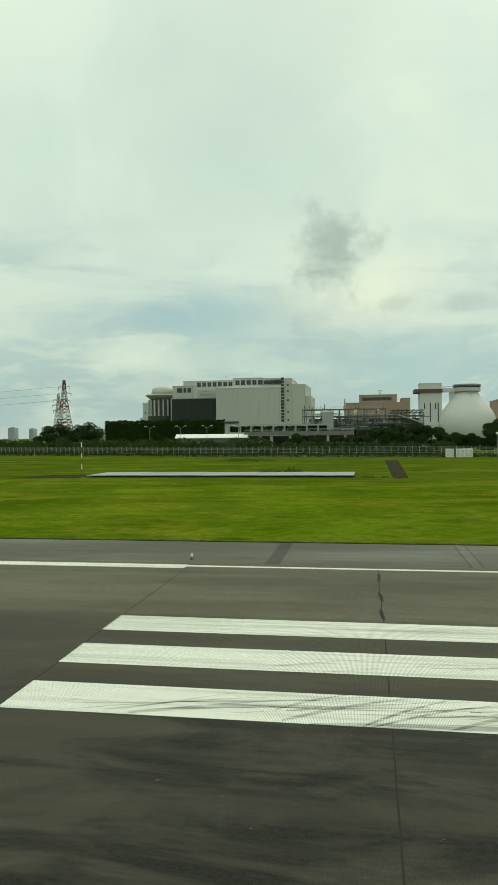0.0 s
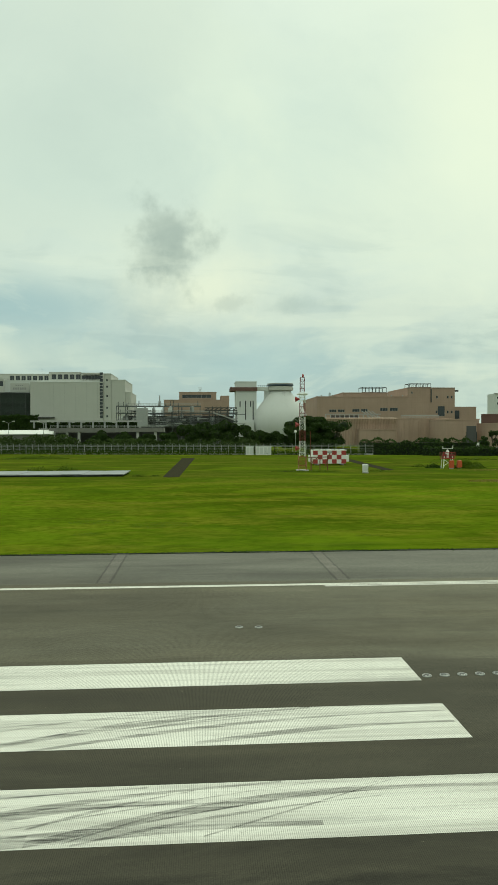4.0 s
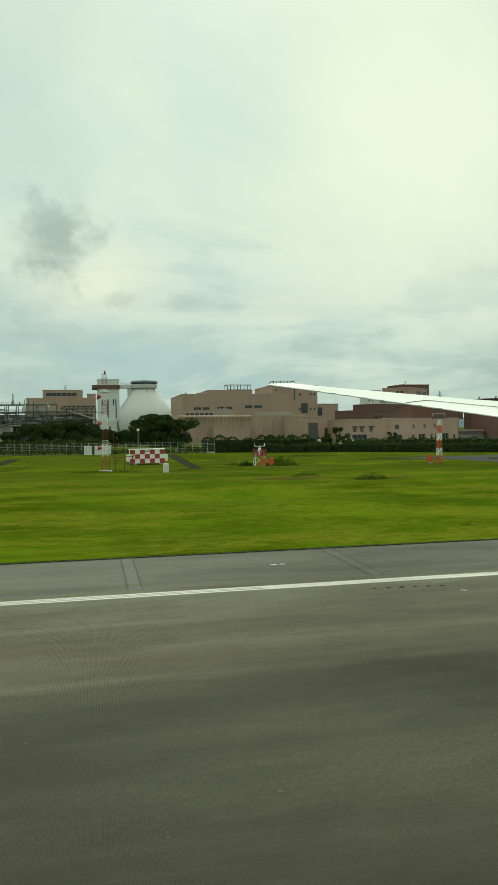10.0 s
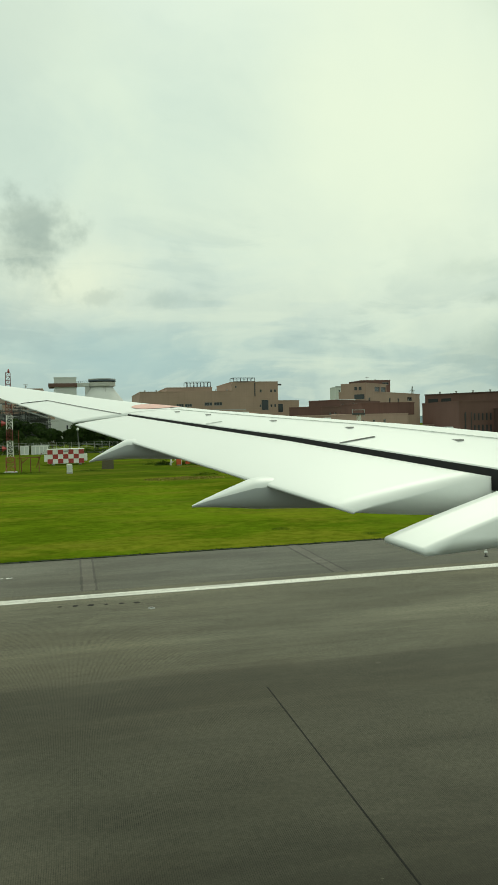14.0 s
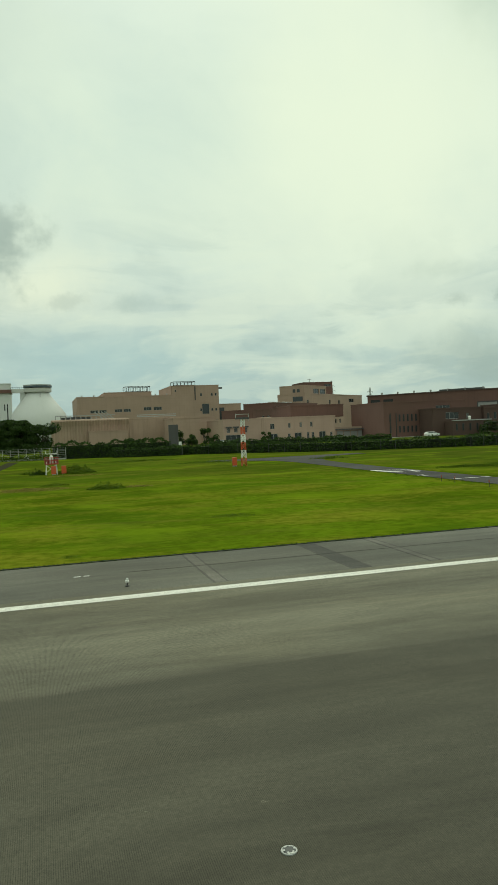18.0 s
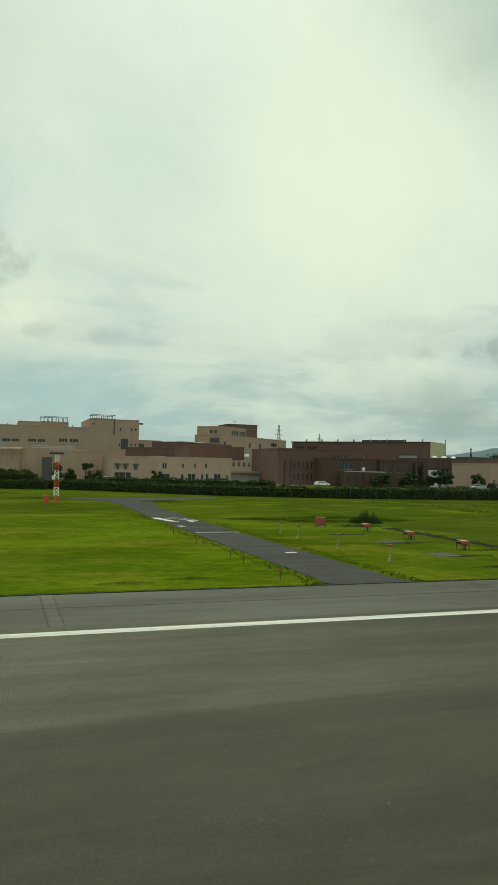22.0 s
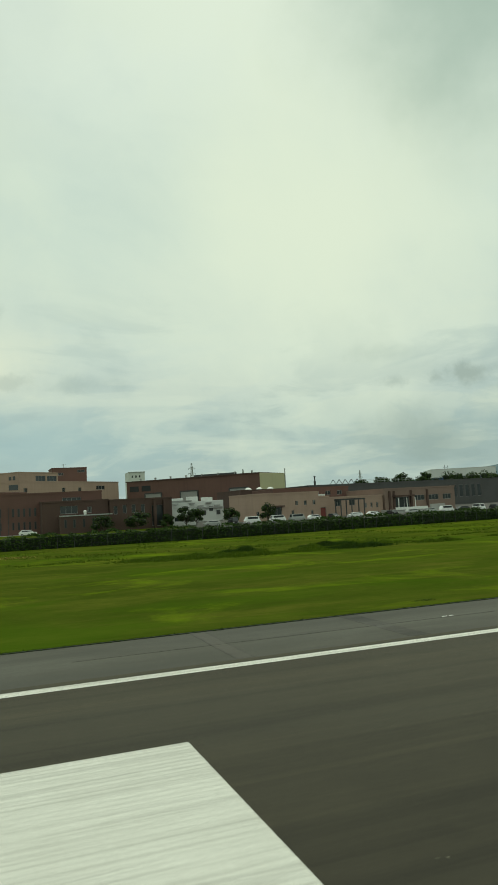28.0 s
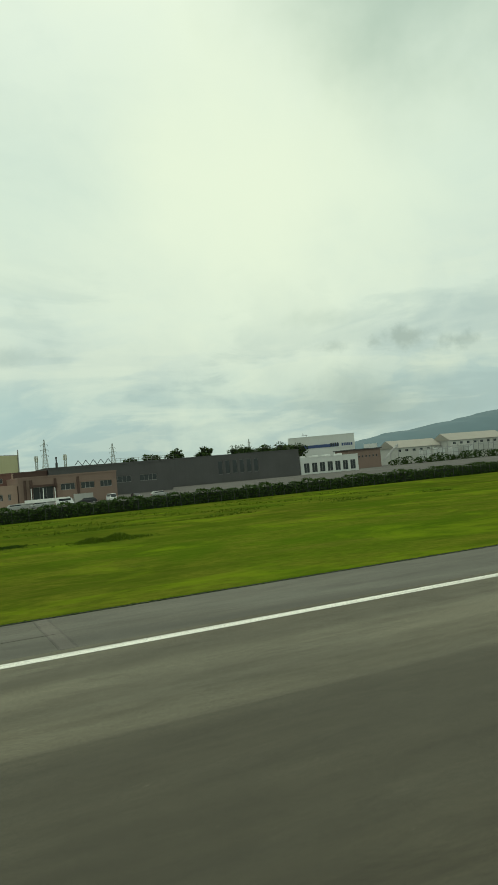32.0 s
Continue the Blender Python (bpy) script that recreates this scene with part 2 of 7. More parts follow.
def leaf_mat(name, col):
    k = Nodes(name)
    n = k.noise(0.35, 4, 0.6)
    c = k.mix(n, tuple(x * 0.55 for x in col), tuple(x * 1.35 for x in col))
    c = k.mix(k.math("MULTIPLY", k.island(), 0.6), c, (col[0] * 1.7, col[1] * 1.5, col[2] * 1.1))
    return k.done(c, 0.8, spec=0.12)


def asphalt_mat(name, col, rubber=0.0, groove=0.0, far_dark=0.0):
    """Aged asphalt: aggregate, blotches, long worn lanes; on the runway tyre rubber, stretches laid at different times and saw-cut grooves."""
    k = Nodes(name)

    def shade(f):
        return tuple(x * f for x in col)

    def over(c, fac, amount, to):
        return k.mix(k.math("MULTIPLY", fac, amount), c, to)

    agg = k.noise(38, 3, 0.7)
    grit = k.noise(9, 4, 0.75)
    mid = k.noise(1.7, 6, 0.7)
    lanes = k.noise(0.34, 5, 0.55, (0.05, 1.0, 1.0), (3, 0, 0))
    fine_lanes = k.noise(1.7, 5, 0.65, (0.025, 1.0, 1.0), (0, 4, 0))
    cloud = k.noise(0.20, 5, 0.55, (0.22, 1.0, 1.0), (1, 7, 0), 0.5)
    warm = k.noise(0.11, 6, 0.65, (0.5, 1.0, 1.0), (11, 2, 0), 0.5)
    spots = k.noise(0.9, 6, 0.65, (0.25, 1.0, 1.0), (6, 2, 0), 0.5)
    c = k.mix(mid, shade(0.70), shade(1.30))
    c = over(c, k.ramp(lanes, (0.40, 0.0), (0.62, 1.0)), 0.60, shade(1.7))
    c = over(c, k.ramp(warm, (0.40, 0.0), (0.62, 1.0)), 0.28, (col[0] * 1.22, col[1] * 1.02, col[2] * 0.72))
    c = over(c, k.ramp(fine_lanes, (0.44, 0.0), (0.66, 1.0)), 0.34, shade(0.45))
    c = over(c, k.ramp(cloud, (0.46, 0.0), (0.62, 1.0)), 0.62, shade(0.45))
    c = over(c, k.ramp(spots, (0.52, 0.0), (0.68, 1.0)), 0.45, shade(0.45))
    c = over(c, k.ramp(cloud, (0.34, 1.0), (0.48, 0.0)), 0.55, shade(1.7))
    smoke = k.noise(0.36, 6, 0.68, (0.38, 1.0, 1.0), (21, 5, 0), 0.6)
    c = over(c, k.ramp(smoke, (0.48, 0.0), (0.70, 1.0)), 0.34, shade(0.40))
    c = over(c, k.ramp(smoke, (0.30, 1.0), (0.50, 0.0)), 0.26, shade(1.6))
    c = over(c, k.ramp(grit, (0.40, 1.0), (0.58, 0.0)), 0.42, shade(0.45))
    c = over(c, k.ramp(agg, (0.36, 0.0), (0.62, 1.0)), 0.42, shade(0.42))
    c = over(c, k.ramp(agg, (0.30, 1.0), (0.40, 0.0)), 0.30, shade(1.8))
    if rubber:
        # the worn middle lanes are darker than the outer ones, and tyre rubber lies thick in two stretches of the touchdown zone
        wob = k.math("MULTIPLY", k.math("SUBTRACT", k.noise(0.05, 2, 0.5, (1, 0.2, 1)), 0.5), 0.9)
        yy = k.math("ADD", k.math("ADD", k.axis(1), wob), k.math("MULTIPLY", k.math("SUBTRACT", fine_lanes, 0.5), 1.8))
        mid_lane = k.ramp(k.math("DIVIDE", k.math("ADD", yy, 5.0), 40.0), (0.0, 1.0), (0.510, 0.85), (0.526, 0.82), (0.547, 0.0))
        # lane wear, deepened further to paint in the window's vignette
        deep = k.ramp(k.math("DIVIDE", k.math("ADD", k.axis(0), 60.0), 360.0), (0.0, 0.70), (0.20, 0.68), (0.27, 0.64), (0.38, 0.66), (0.46, 0.72), (0.70, 0.80), (0.72, 0.58), (1.0, 0.60))
        c = k.mix(k.math("MULTIPLY", mid_lane, deep), c, shade(0.22))
        seam_line = k.ramp(k.math("DIVIDE", k.math("ADD", yy, 5.0), 40.0), (0.528, 0.0), (0.534, 1.0), (0.540, 0.0))
        c = over(c, seam_line, 0.40, shade(0.30))
        # rubber amount along the runway, also raised to imitate the vignette
        along = k.ramp(k.math("DIVIDE", k.math("ADD", k.axis(0), 60.0), 360.0), (0.0, 1.25), (0.21, 1.2), (0.275, 0.50), (0.42, 0.58), (0.47, 1.0), (0.62, 0.9), (0.70, 0.55), (1.0, 0.60))
        t = k.ramp(k.math("DIVIDE", k.math("ADD", k.axis(1), 12.0), 40.0), (0.0, 0.5), (0.22, 1.0), (0.49, 1.0), (0.54, 0.45), (0.62, 0.30), (0.80, 0.0))
        # stretches laid at different times; the dark one is deepened to imitate dimmer light
        lay = k.ramp(k.math("DIVIDE", k.math("ADD", k.axis(0), 60.0), 360.0), (0.0, 0.42), (0.21, 0.36), (0.27, 0.0), (0.38, 0.05), (0.46, 0.90), (0.585, 0.92), (0.625, 0.90), (0.66, 0.82), (0.7066, 0.72), (0.7072, 0.30), (1.0, 0.28))
        fresh = k.mix(cloud, shade(0.16), (col[0] * 0.43, col[1] * 0.40, col[2] * 0.35))
        streak = k.noise(0.55, 6, 0.62, (0.012, 1.0, 1.0), (5, 13, 0), 0.2)
        fresh = over(fresh, k.ramp(streak, (0.52, 0.0), (0.62, 1.0)), 0.50, shade(0.10))
        fresh = over(fresh, k.ramp(streak, (0.36, 1.0), (0.47, 0.0)), 0.40, (col[0] * 0.58, col[1] * 0.53, col[2] * 0.44))
        c = k.mix(lay, c, fresh)
        r = k.noise(0.65, 7, 0.7, (0.03, 1.0, 1.0), (9, 1, 0), 0.3)
        rb = k.noise(0.5, 6, 0.7, (0.35, 1.0, 1.0), (2, 8, 0), 0.8)
        amount = k.math("MULTIPLY", k.math("MULTIPLY", t, along), k.math("MULTIPLY", k.ramp(r, (0.32, 0.35), (0.58, 1.0)), k.ramp(rb, (0.40, 0.25), (0.56, 1.0))))
        c = k.mix(k.math("MULTIPLY", amount, rubber), c, k.mix(k.ramp(k.math("MULTIPLY", k.math("ADD", grit, agg), 0.5), (0.36, 0.0), (0.62, 1.0)), (0.028, 0.027, 0.022), (0.006, 0.006, 0.005)))
    if far_dark:
        # the further stretch is coloured darker
        lt = k.ramp(k.math("DIVIDE", k.math("ADD", k.axis(0), 60.0), 360.0), (0.38, 0.0), (0.46, 1.0), (0.70, 1.0), (0.78, 0.7))
        c = over(c, lt, far_dark, shade(0.42))
    # small dark pits and pale chips
    pit = k.noise(2.6, 5, 0.8, (0.6, 1.0, 1.0), (17, 3, 0))
    c = over(c, k.ramp(pit, (0.66, 0.0), (0.70, 1.0)), 0.65, shade(0.25))
    c = over(c, k.ramp(pit, (0.30, 1.0), (0.33, 0.0)), 0.35, shade(1.9))
    bump = k.math("ADD", agg, k.math("MULTIPLY", mid, 0.6))
    if groove:
        sway = k.math("MULTIPLY", k.noise(0.7, 3, 0.6, (1.0, 0.5, 1.0), (7, 7, 0)), 0.06)
        g = k.ramp(k.math("FRACT", k.math("DIVIDE", k.math("ADD", k.axis(0), sway), groove)), (0.0, 0.0), (0.16, 0.0), (0.26, 1.0), (0.9, 1.0))
        worn = k.ramp(k.noise(0.8, 5, 0.7, (0.6, 1.0, 1.0), (13, 4, 0)), (0.36, 0.10), (0.62, 0.62))
        c = k.mix(g, k.mix(worn, c, (0.012, 0.012, 0.010)), c)
        bump = k.math("ADD", bump, k.math("MULTIPLY", g, 0.8))
    return k.done(c, 0.9, bump, 0.35, 0.01, spec=0.2)


def marking_mat(name, groove, wear, tone=1.0, bands=0.0):
    """Runway paint: worn in long streaks, open at the saw-cut grooves, with tyre scuffs."""
    k = Nodes(name)
    st = k.noise(3.2, 6, 0.7, (0.03, 1.0, 1.0))
    bl = k.noise(0.5, 5, 0.65)
    chip = k.noise(6.0, 5, 0.75, (0.5, 1.0, 1.0))
    white = k.mix(bl, (0.63 * tone, 0.63 * tone, 0.57 * tone), (0.79 * tone, 0.79 * tone, 0.73 * tone))
    c = k.mix(k.math("MULTIPLY", k.ramp(st, (0.46, 0.0), (0.68, 1.0)), wear), white, (0.26, 0.255, 0.225))
    g = k.ramp(k.math("FRACT", k.math("DIVIDE", k.axis(0), groove)), (0.0, 1.0), (0.22, 1.0), (0.34, 0.0), (0.9, 0.0))
    c = k.mix(k.math("MULTIPLY", g, 0.62), c, (0.16, 0.16, 0.14))
    c = k.mix(k.math("MULTIPLY", k.ramp(chip, (0.60, 0.0), (0.72, 1.0)), wear * 0.6), c, (0.18, 0.175, 0.15))
    if bands:
        # laid in narrow passes with thin worn lines between them
        drift = k.math("MULTIPLY", k.noise(0.25, 3, 0.5, (0.15, 1, 1)), 0.25)
        line = k.ramp(k.math("FRACT", k.math("DIVIDE", k.math("ADD", k.axis(1), drift), bands)), (0.0, 1.0), (0.14, 0.9), (0.34, 0.0), (0.85, 0.0), (1.0, 1.0))
        much = k.ramp(k.noise(0.4, 4, 0.6, (0.08, 1.0, 1.0), (3, 3, 0)), (0.38, 0.05), (0.62, 0.30))
        c = k.mix(k.math("MULTIPLY", line, much), c, (0.22, 0.22, 0.19))
    scuff = k.noise(0.9, 6, 0.75, (0.05, 0.9, 1.0), (5, 2, 0), 0.8)
    c = k.mix(k.math("MULTIPLY", k.ramp(scuff, (0.56, 0.0), (0.68, 1.0)), wear * 0.8), c, (0.13, 0.13, 0.12))
    return k.done(c, 0.75, g, 0.2, 0.005)


def grass_mat(name, col, dry):
    """Mown turf: broad drifts, clumps a metre or two wide, dry yellow patches and fine blades; the far stretch is
    coloured darker to imitate dimmer light.
    """
    k = Nodes(name)
    a = k.noise(0.045, 5, 0.6, (1, 0.55, 1))
    b = k.noise(0.34, 7, 0.72, (0.60, 1.0, 1), (4, 1, 0), 0.15)
    d = k.noise(2.0, 6, 0.75, (0.6, 0.7, 1))
    e = k.noise(0.14, 7, 0.72, (0.55, 1.0, 1), (8, 3, 0), 0.3)
    f = k.noise(0.8, 6, 0.74, (0.4, 0.8, 1), (1, 9, 0))
    c = k.mix(k.ramp(a, (0.36, 0.0), (0.64, 1.0)), tuple(x * 0.60 for x in col), tuple(x * 1.28 for x in col))
    c = k.mix(k.math("MULTIPLY", k.ramp(b, (0.50, 0.0), (0.66, 1.0)), 0.55), c, tuple(x * 0.50 for x in col))
    c = k.mix(k.math("MULTIPLY", k.ramp(e, (0.47, 0.0), (0.60, 1.0)), 0.72), c, dry)
    c = k.mix(k.math("MULTIPLY", k.ramp(f, (0.55, 0.0), (0.68, 1.0)), 0.34), c, (dry[0] * 1.10, dry[1] * 1.12, dry[2]))
    c = k.mix(k.math("MULTIPLY", k.ramp(k.math("SUBTRACT", f, k.math("MULTIPLY", a, 0.3)), (0.14, 1.0), (0.26, 0.0)), 0.16), c, (0.15, 0.135, 0.020))
    c = k.mix(k.math("MULTIPLY", k.ramp(d, (0.38, 1.0), (0.58, 0.0)), 0.50), c, tuple(x * 0.38 for x in col))
    xx = k.math("ADD", k.axis(0), k.math("MULTIPLY", k.math("SUBTRACT", b, 0.5), 9.0))
    # dimmer light along the far stretch, put into the turf colour
    far_dim = k.ramp(k.math("DIVIDE", k.math("ADD", xx, 100.0), 500.0), (0.0, 0.0), (0.41, 0.0), (0.445, 0.90), (0.60, 0.90), (0.68, 0.60), (1.0, 0.55))
    deep = k.ramp(k.math("DIVIDE", k.math("ADD", k.axis(1), k.math("MULTIPLY", b, 30.0)), 200.0), (0.0, 0.0), (0.44, 0.0), (0.58, 1.0))
    rank = k.math("MAXIMUM", far_dim, k.math("MULTIPLY", deep, 0.62))
    c = k.mix(k.math("MULTIPLY", rank, 0.92), c, k.mix(k.ramp(e, (0.34, 0.0), (0.66, 1.0)), tuple(x * q for x, q in zip(col, (0.42, 0.40, 0.9))), tuple(x * q for x, q in zip(col, (0.78, 0.63, 1.6)))))
    # lush dark drifts, fresh yellow-green ones and browned strips
    lush = k.noise(0.085, 6, 0.62, (0.62, 0.85, 1), (3, 5, 0), 0.5)
    fresh = k.noise(0.11, 6, 0.66, (0.62, 0.90, 1), (12, 8, 0), 0.5)
    brown = k.noise(0.15, 6, 0.68, (0.30, 1.2, 1), (7, 15, 0), 0.4)
    c = k.mix(k.math("MULTIPLY", k.ramp(lush, (0.51, 0.0), (0.63, 1.0)), 0.50), c, (col[0] * 0.52, col[1] * 0.66, col[2] * 0.7))
    c = k.mix(k.math("MULTIPLY", k.ramp(fresh, (0.53, 0.0), (0.66, 1.0)), 0.62), c, (col[0] * 1.45, col[1] * 1.34, col[2] * 1.3))
    c = k.mix(k.math("MULTIPLY", k.ramp(brown, (0.54, 0.0), (0.66, 1.0)), 0.22), c, (dry[0] * 0.74, dry[1] * 0.62, dry[2] * 1.2))
    return k.done(c, 0.95, k.math("ADD", d, b), 0.5, 0.06, spec=0.0)


def scuff_mat(name):
    """Broken rubber left by a turning tyre: gaps let the paint show."""
    k = Nodes(name)
    n = k.noise(1.8, 6, 0.75, (0.22, 5.0, 1))
    k.put(k.ramp(n, (0.34, 0.0), (0.66, 0.50)), k.b.inputs["Alpha"])
    return k.done((0.032, 0.032, 0.029), 0.85)


SCUFF = scuff_mat("tyre_scuff_rubber")
GRASS = grass_mat("mown_grass", (0.090, 0.139, 0.0080), (0.168, 0.172, 0.018))
REED = leaf_mat("tall_weeds", (0.072, 0.118, 0.008))
FADED = plain_mat("faded_orange_housing", (0.27, 0.062, 0.036), 0.55, 0.25)
SLABM = wall_mat("wet_concrete_slab", (0.25, 0.265, 0.275), 0.3, 0.3, rough=0.35)
STREAK = plain_mat("tyre_rubber_streak", (0.020, 0.020, 0.018), 0.85, 0.5, 0.0, 5.0)
BUSH = leaf_mat("bush_leaves", (0.030, 0.060, 0.006))
LID = plain_mat("pale_orange_lid", (0.46, 0.29, 0.20), 0.5, 0.2)
BROWN = wall_mat("brown_render", (0.22, 0.155, 0.125), 0.12, 0.2)
STRAW = leaf_mat("dry_grass_stalks", (0.20, 0.18, 0.045))
RUNWAY = asphalt_mat("grooved_runway_asphalt", (0.168, 0.161, 0.120), 0.90, 0.032)
SHOULDER = asphalt_mat("shoulder_asphalt", (0.140, 0.139, 0.117), far_dark=0.55)
ROAD = asphalt_mat("service_road_asphalt", (0.048, 0.048, 0.045))
SEAL = plain_mat("joint_sealant", (0.026, 0.026, 0.023), 0.9, 0.2, 0.0, 3.0, 0.1)
STRIPE = asphalt_mat("pale_asphalt_strip", (0.158, 0.152, 0.131), far_dark=0.55)
EDGING = asphalt_mat("strip_edge_sealant", (0.100, 0.098, 0.086))
YARD = asphalt_mat("worn_yard_asphalt", (0.085, 0.083, 0.076))
PATCH = asphalt_mat("patched_asphalt", (0.088, 0.087, 0.078))
PAINT = marking_mat("runway_paint", 0.032, 0.60, 1.0)
BLOCK_PAINT = marking_mat("aiming_block_paint", 0.032, 0.34, 0.96, 0.24)
PAINT_NEW = marking_mat("fresh_edge_paint", 0.032, 0.18, 1.1)
PAINT_EDGE = marking_mat("edge_line_paint", 0.032, 0.60, 1.0)
CONC = wall_mat("weathered_concrete", (0.42, 0.42, 0.40), 0.15, 0.3)
DKCONC = wall_mat("dark_stained_concrete", (0.20, 0.195, 0.18), 0.2, 0.5)
CREAM = wall_mat("cream_wall_cladding", (0.49, 0.495, 0.46), 0.06, 0.12)
PALE = wall_mat("pale_grey_panels", (0.60, 0.62, 0.60), 0.05, 0.10)
TAN = wall_mat("tan_wall_tiles", (0.385, 0.275, 0.215), 0.16, 0.28, 1.2)
TAN2 = wall_mat("tan_corrugated_cladding", (0.44, 0.315, 0.245), 0.18, 0.60)
BRICK = wall_mat("red_brown_brick", (0.145, 0.078, 0.063), 0.2, 0.3, 0.6)
DKBRICK = wall_mat("dark_brown_brick", (0.085, 0.050, 0.040), 0.15, 0.2, 0.6)
OLIVE = wall_mat("pale_yellow_render", (0.46, 0.45, 0.27), 0.08, 0.2)
DKGREY = wall_mat("dark_grey_roofing", (0.085, 0.085, 0.085), 0.2, 0.2)
GLASS = plain_mat("dark_window_glass", (0.035, 0.042, 0.045), 0.12, 0.2)
FRAMEM = plain_mat("window_frame_metal", (0.30, 0.30, 0.29), 0.5)
STEEL = plain_mat("galvanised_steel", (0.36, 0.37, 0.36), 0.45, 0.2, 0.6)
DKSTEEL = plain_mat("dark_plant_steel", (0.065, 0.068, 0.068), 0.6, 0.3, 0.3)
WHITE = plain_mat("white_paint", (0.78, 0.79, 0.76), 0.5, 0.06)
WINGW = plain_mat("white_wing_paint", (0.69, 0.72, 0.705), 0.40, 0.02, 0.0, 0.7)
WINGG = plain_mat("grey_fairing_paint", (0.48, 0.51, 0.52), 0.35, 0.04, 0.0, 0.7)
WINGD = plain_mat("dark_wing_gap", (0.012, 0.012, 0.013), 0.8, 0.1)
SCREEN = plain_mat("dark_green_louvre", (0.030, 0.045, 0.034), 0.6, 0.35, 0.0, 0.6)
DULLRED = plain_mat("weathered_red_paint", (0.17, 0.035, 0.028), 0.6, 0.25)
REDP = plain_mat("signal_red_paint", (0.33, 0.035, 0.030), 0.5, 0.15)
ORANGE = plain_mat("signal_orange_paint", (0.50, 0.085, 0.022), 0.5, 0.12)
ROSE = plain_mat("faded_red_disc", (0.62, 0.32, 0.27), 0.4, 0.04)
BLACK = plain_mat("black_rubber", (0.02, 0.02, 0.02), 0.7)
LENS = plain_mat("clear_lamp_lens", (0.55, 0.56, 0.52), 0.15, 0.1)
SOIL = plain_mat("dark_gravel_soil", (0.042, 0.041, 0.026), 0.95, 0.55, 0.0, 1.6, 0.0)
FOLIAGE = leaf_mat("tree_leaves", (0.027, 0.052, 0.012))
SHRUB = leaf_mat("shrub_leaves", (0.036, 0.062, 0.015))
HEDGE = leaf_mat("hedge_leaves", (0.031, 0.060, 0.013))
# near-black green that paints in shade between leaves and under the turf lip
GLOOM = plain_mat("painted_shade_green", (0.010, 0.018, 0.006), 0.9, 0.3)
BARK = plain_mat("tree_bark", (0.07, 0.055, 0.04), 0.9, 0.3)
SLATE = plain_mat("slate_blue_paint", (0.06, 0.085, 0.11), 0.5)
PLANTM = plain_mat("grey_plant_steel", (0.115, 0.125, 0.125), 0.55, 0.3, 0.2)
BLUE = plain_mat("blue_stripe_paint", (0.03, 0.06, 0.17), 0.5)
# the distance haze is mixed into the hill's blue-green
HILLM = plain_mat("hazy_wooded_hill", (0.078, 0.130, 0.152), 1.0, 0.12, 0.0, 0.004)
# far tower walls with air haze put into their pale blue-grey
CITYM = wall_mat("hazy_far_towers", (0.36, 0.42, 0.44), 0.06, 0.0)
CARW = plain_mat("white_car_paint", (0.75, 0.76, 0.76), 0.25, 0.03)
CARD = plain_mat("dark_car_paint", (0.03, 0.03, 0.035), 0.25, 0.1)
RUSTY = plain_mat("rusty_orange_steel", (0.17, 0.055, 0.026), 0.75, 0.35)
DRAIN_BED = plain_mat("dark_drain_bed", (0.013, 0.0135, 0.009), 0.9, 0.6, 0.0, 2.0, 0.05)

# ---- builders ----
def mesh_of(name, bm):
    me = bpy.data.meshes.new(name)
    bm.to_mesh(me)
    bm.free()
    return me


def part(name, bm, material, parent=None, label="", smooth=False):
    me = mesh_of(name, bm) if isinstance(bm, bmesh.types.BMesh) else bm
    if not me.materials:
        me.materials.append(material)
    if smooth:
        for p in me.polygons:
            p.use_smooth = True
    ob = new(name, me)
    if parent is not None:
        ob.parent = parent
    if label:
        ob["label"] = label
    return ob


def thing(name, place=(0, 0, 0), label="", category="", group="", kind="", turn=0.0):
    ob = new(name)
    ob.matrix_basis = pose(*place, 0, 0, turn)
    return tagged(ob, label, category, group, kind)


def add_box(bm, x0, x1, y0, y1, z0, z1):
    v = [bm.verts.new(c) for c in ((x0, y0, z0), (x1, y0, z0), (x1, y1, z0), (x0, y1, z0), (x0, y0, z1), (x1, y0, z1), (x1, y1, z1), (x0, y1, z1))]
    for f in ((3, 2, 1, 0), (4, 5, 6, 7), (0, 1, 5, 4), (1, 2, 6, 5), (2, 3, 7, 6), (3, 0, 4, 7)):
        bm.faces.new([v[i] for i in f])
    return v


def box(x0, x1, y0, y1, z0, z1, bevel=0.0):
    bm = bmesh.new()
    add_box(bm, x0, x1, y0, y1, z0, z1)
    if bevel:
        bmesh.ops.bevel(bm, geom=bm.edges[:], offset=bevel, segments=1, affect="EDGES")
    return bm


def prism(outline, z0, z1):
    """An upright solid over an outline of (x, y)."""
    bm = bmesh.new()
    lo = [bm.verts.new((x, y, z0)) for x, y in outline]
    hi = [bm.verts.new((x, y, z1)) for x, y in outline]
    n = len(outline)
    bm.faces.new(lo[::-1])
    bm.faces.new(hi)
    for i in range(n):
        j = (i + 1) % n
        bm.faces.new((lo[i], lo[j], hi[j], hi[i]))
    bmesh.ops.recalc_face_normals(bm, faces=bm.faces)
    return bm


def lathe(profile, seg=24, a0=0.0, a1=360.0):
    """A turned solid from (radius, z) pairs."""
    bm = bmesh.new()
    full = abs(a1 - a0) >= 360
    n = seg if full else seg + 1
    rings = []
    for r, z in profile:
        rings.append([bm.verts.new((r * math.cos(radians(a0 + (a1 - a0) * i / seg)), r * math.sin(radians(a0 + (a1 - a0) * i / seg)), z)) for i in range(n)])
    for a, b in zip(rings, rings[1:]):
        for i in range(n if full else n - 1):
            j = (i + 1) % n
            bm.faces.new((a[i], a[j], b[j], b[i]))
    if full:
        bm.faces.new(rings[0][::-1])
        bm.faces.new(rings[-1])
    return bm


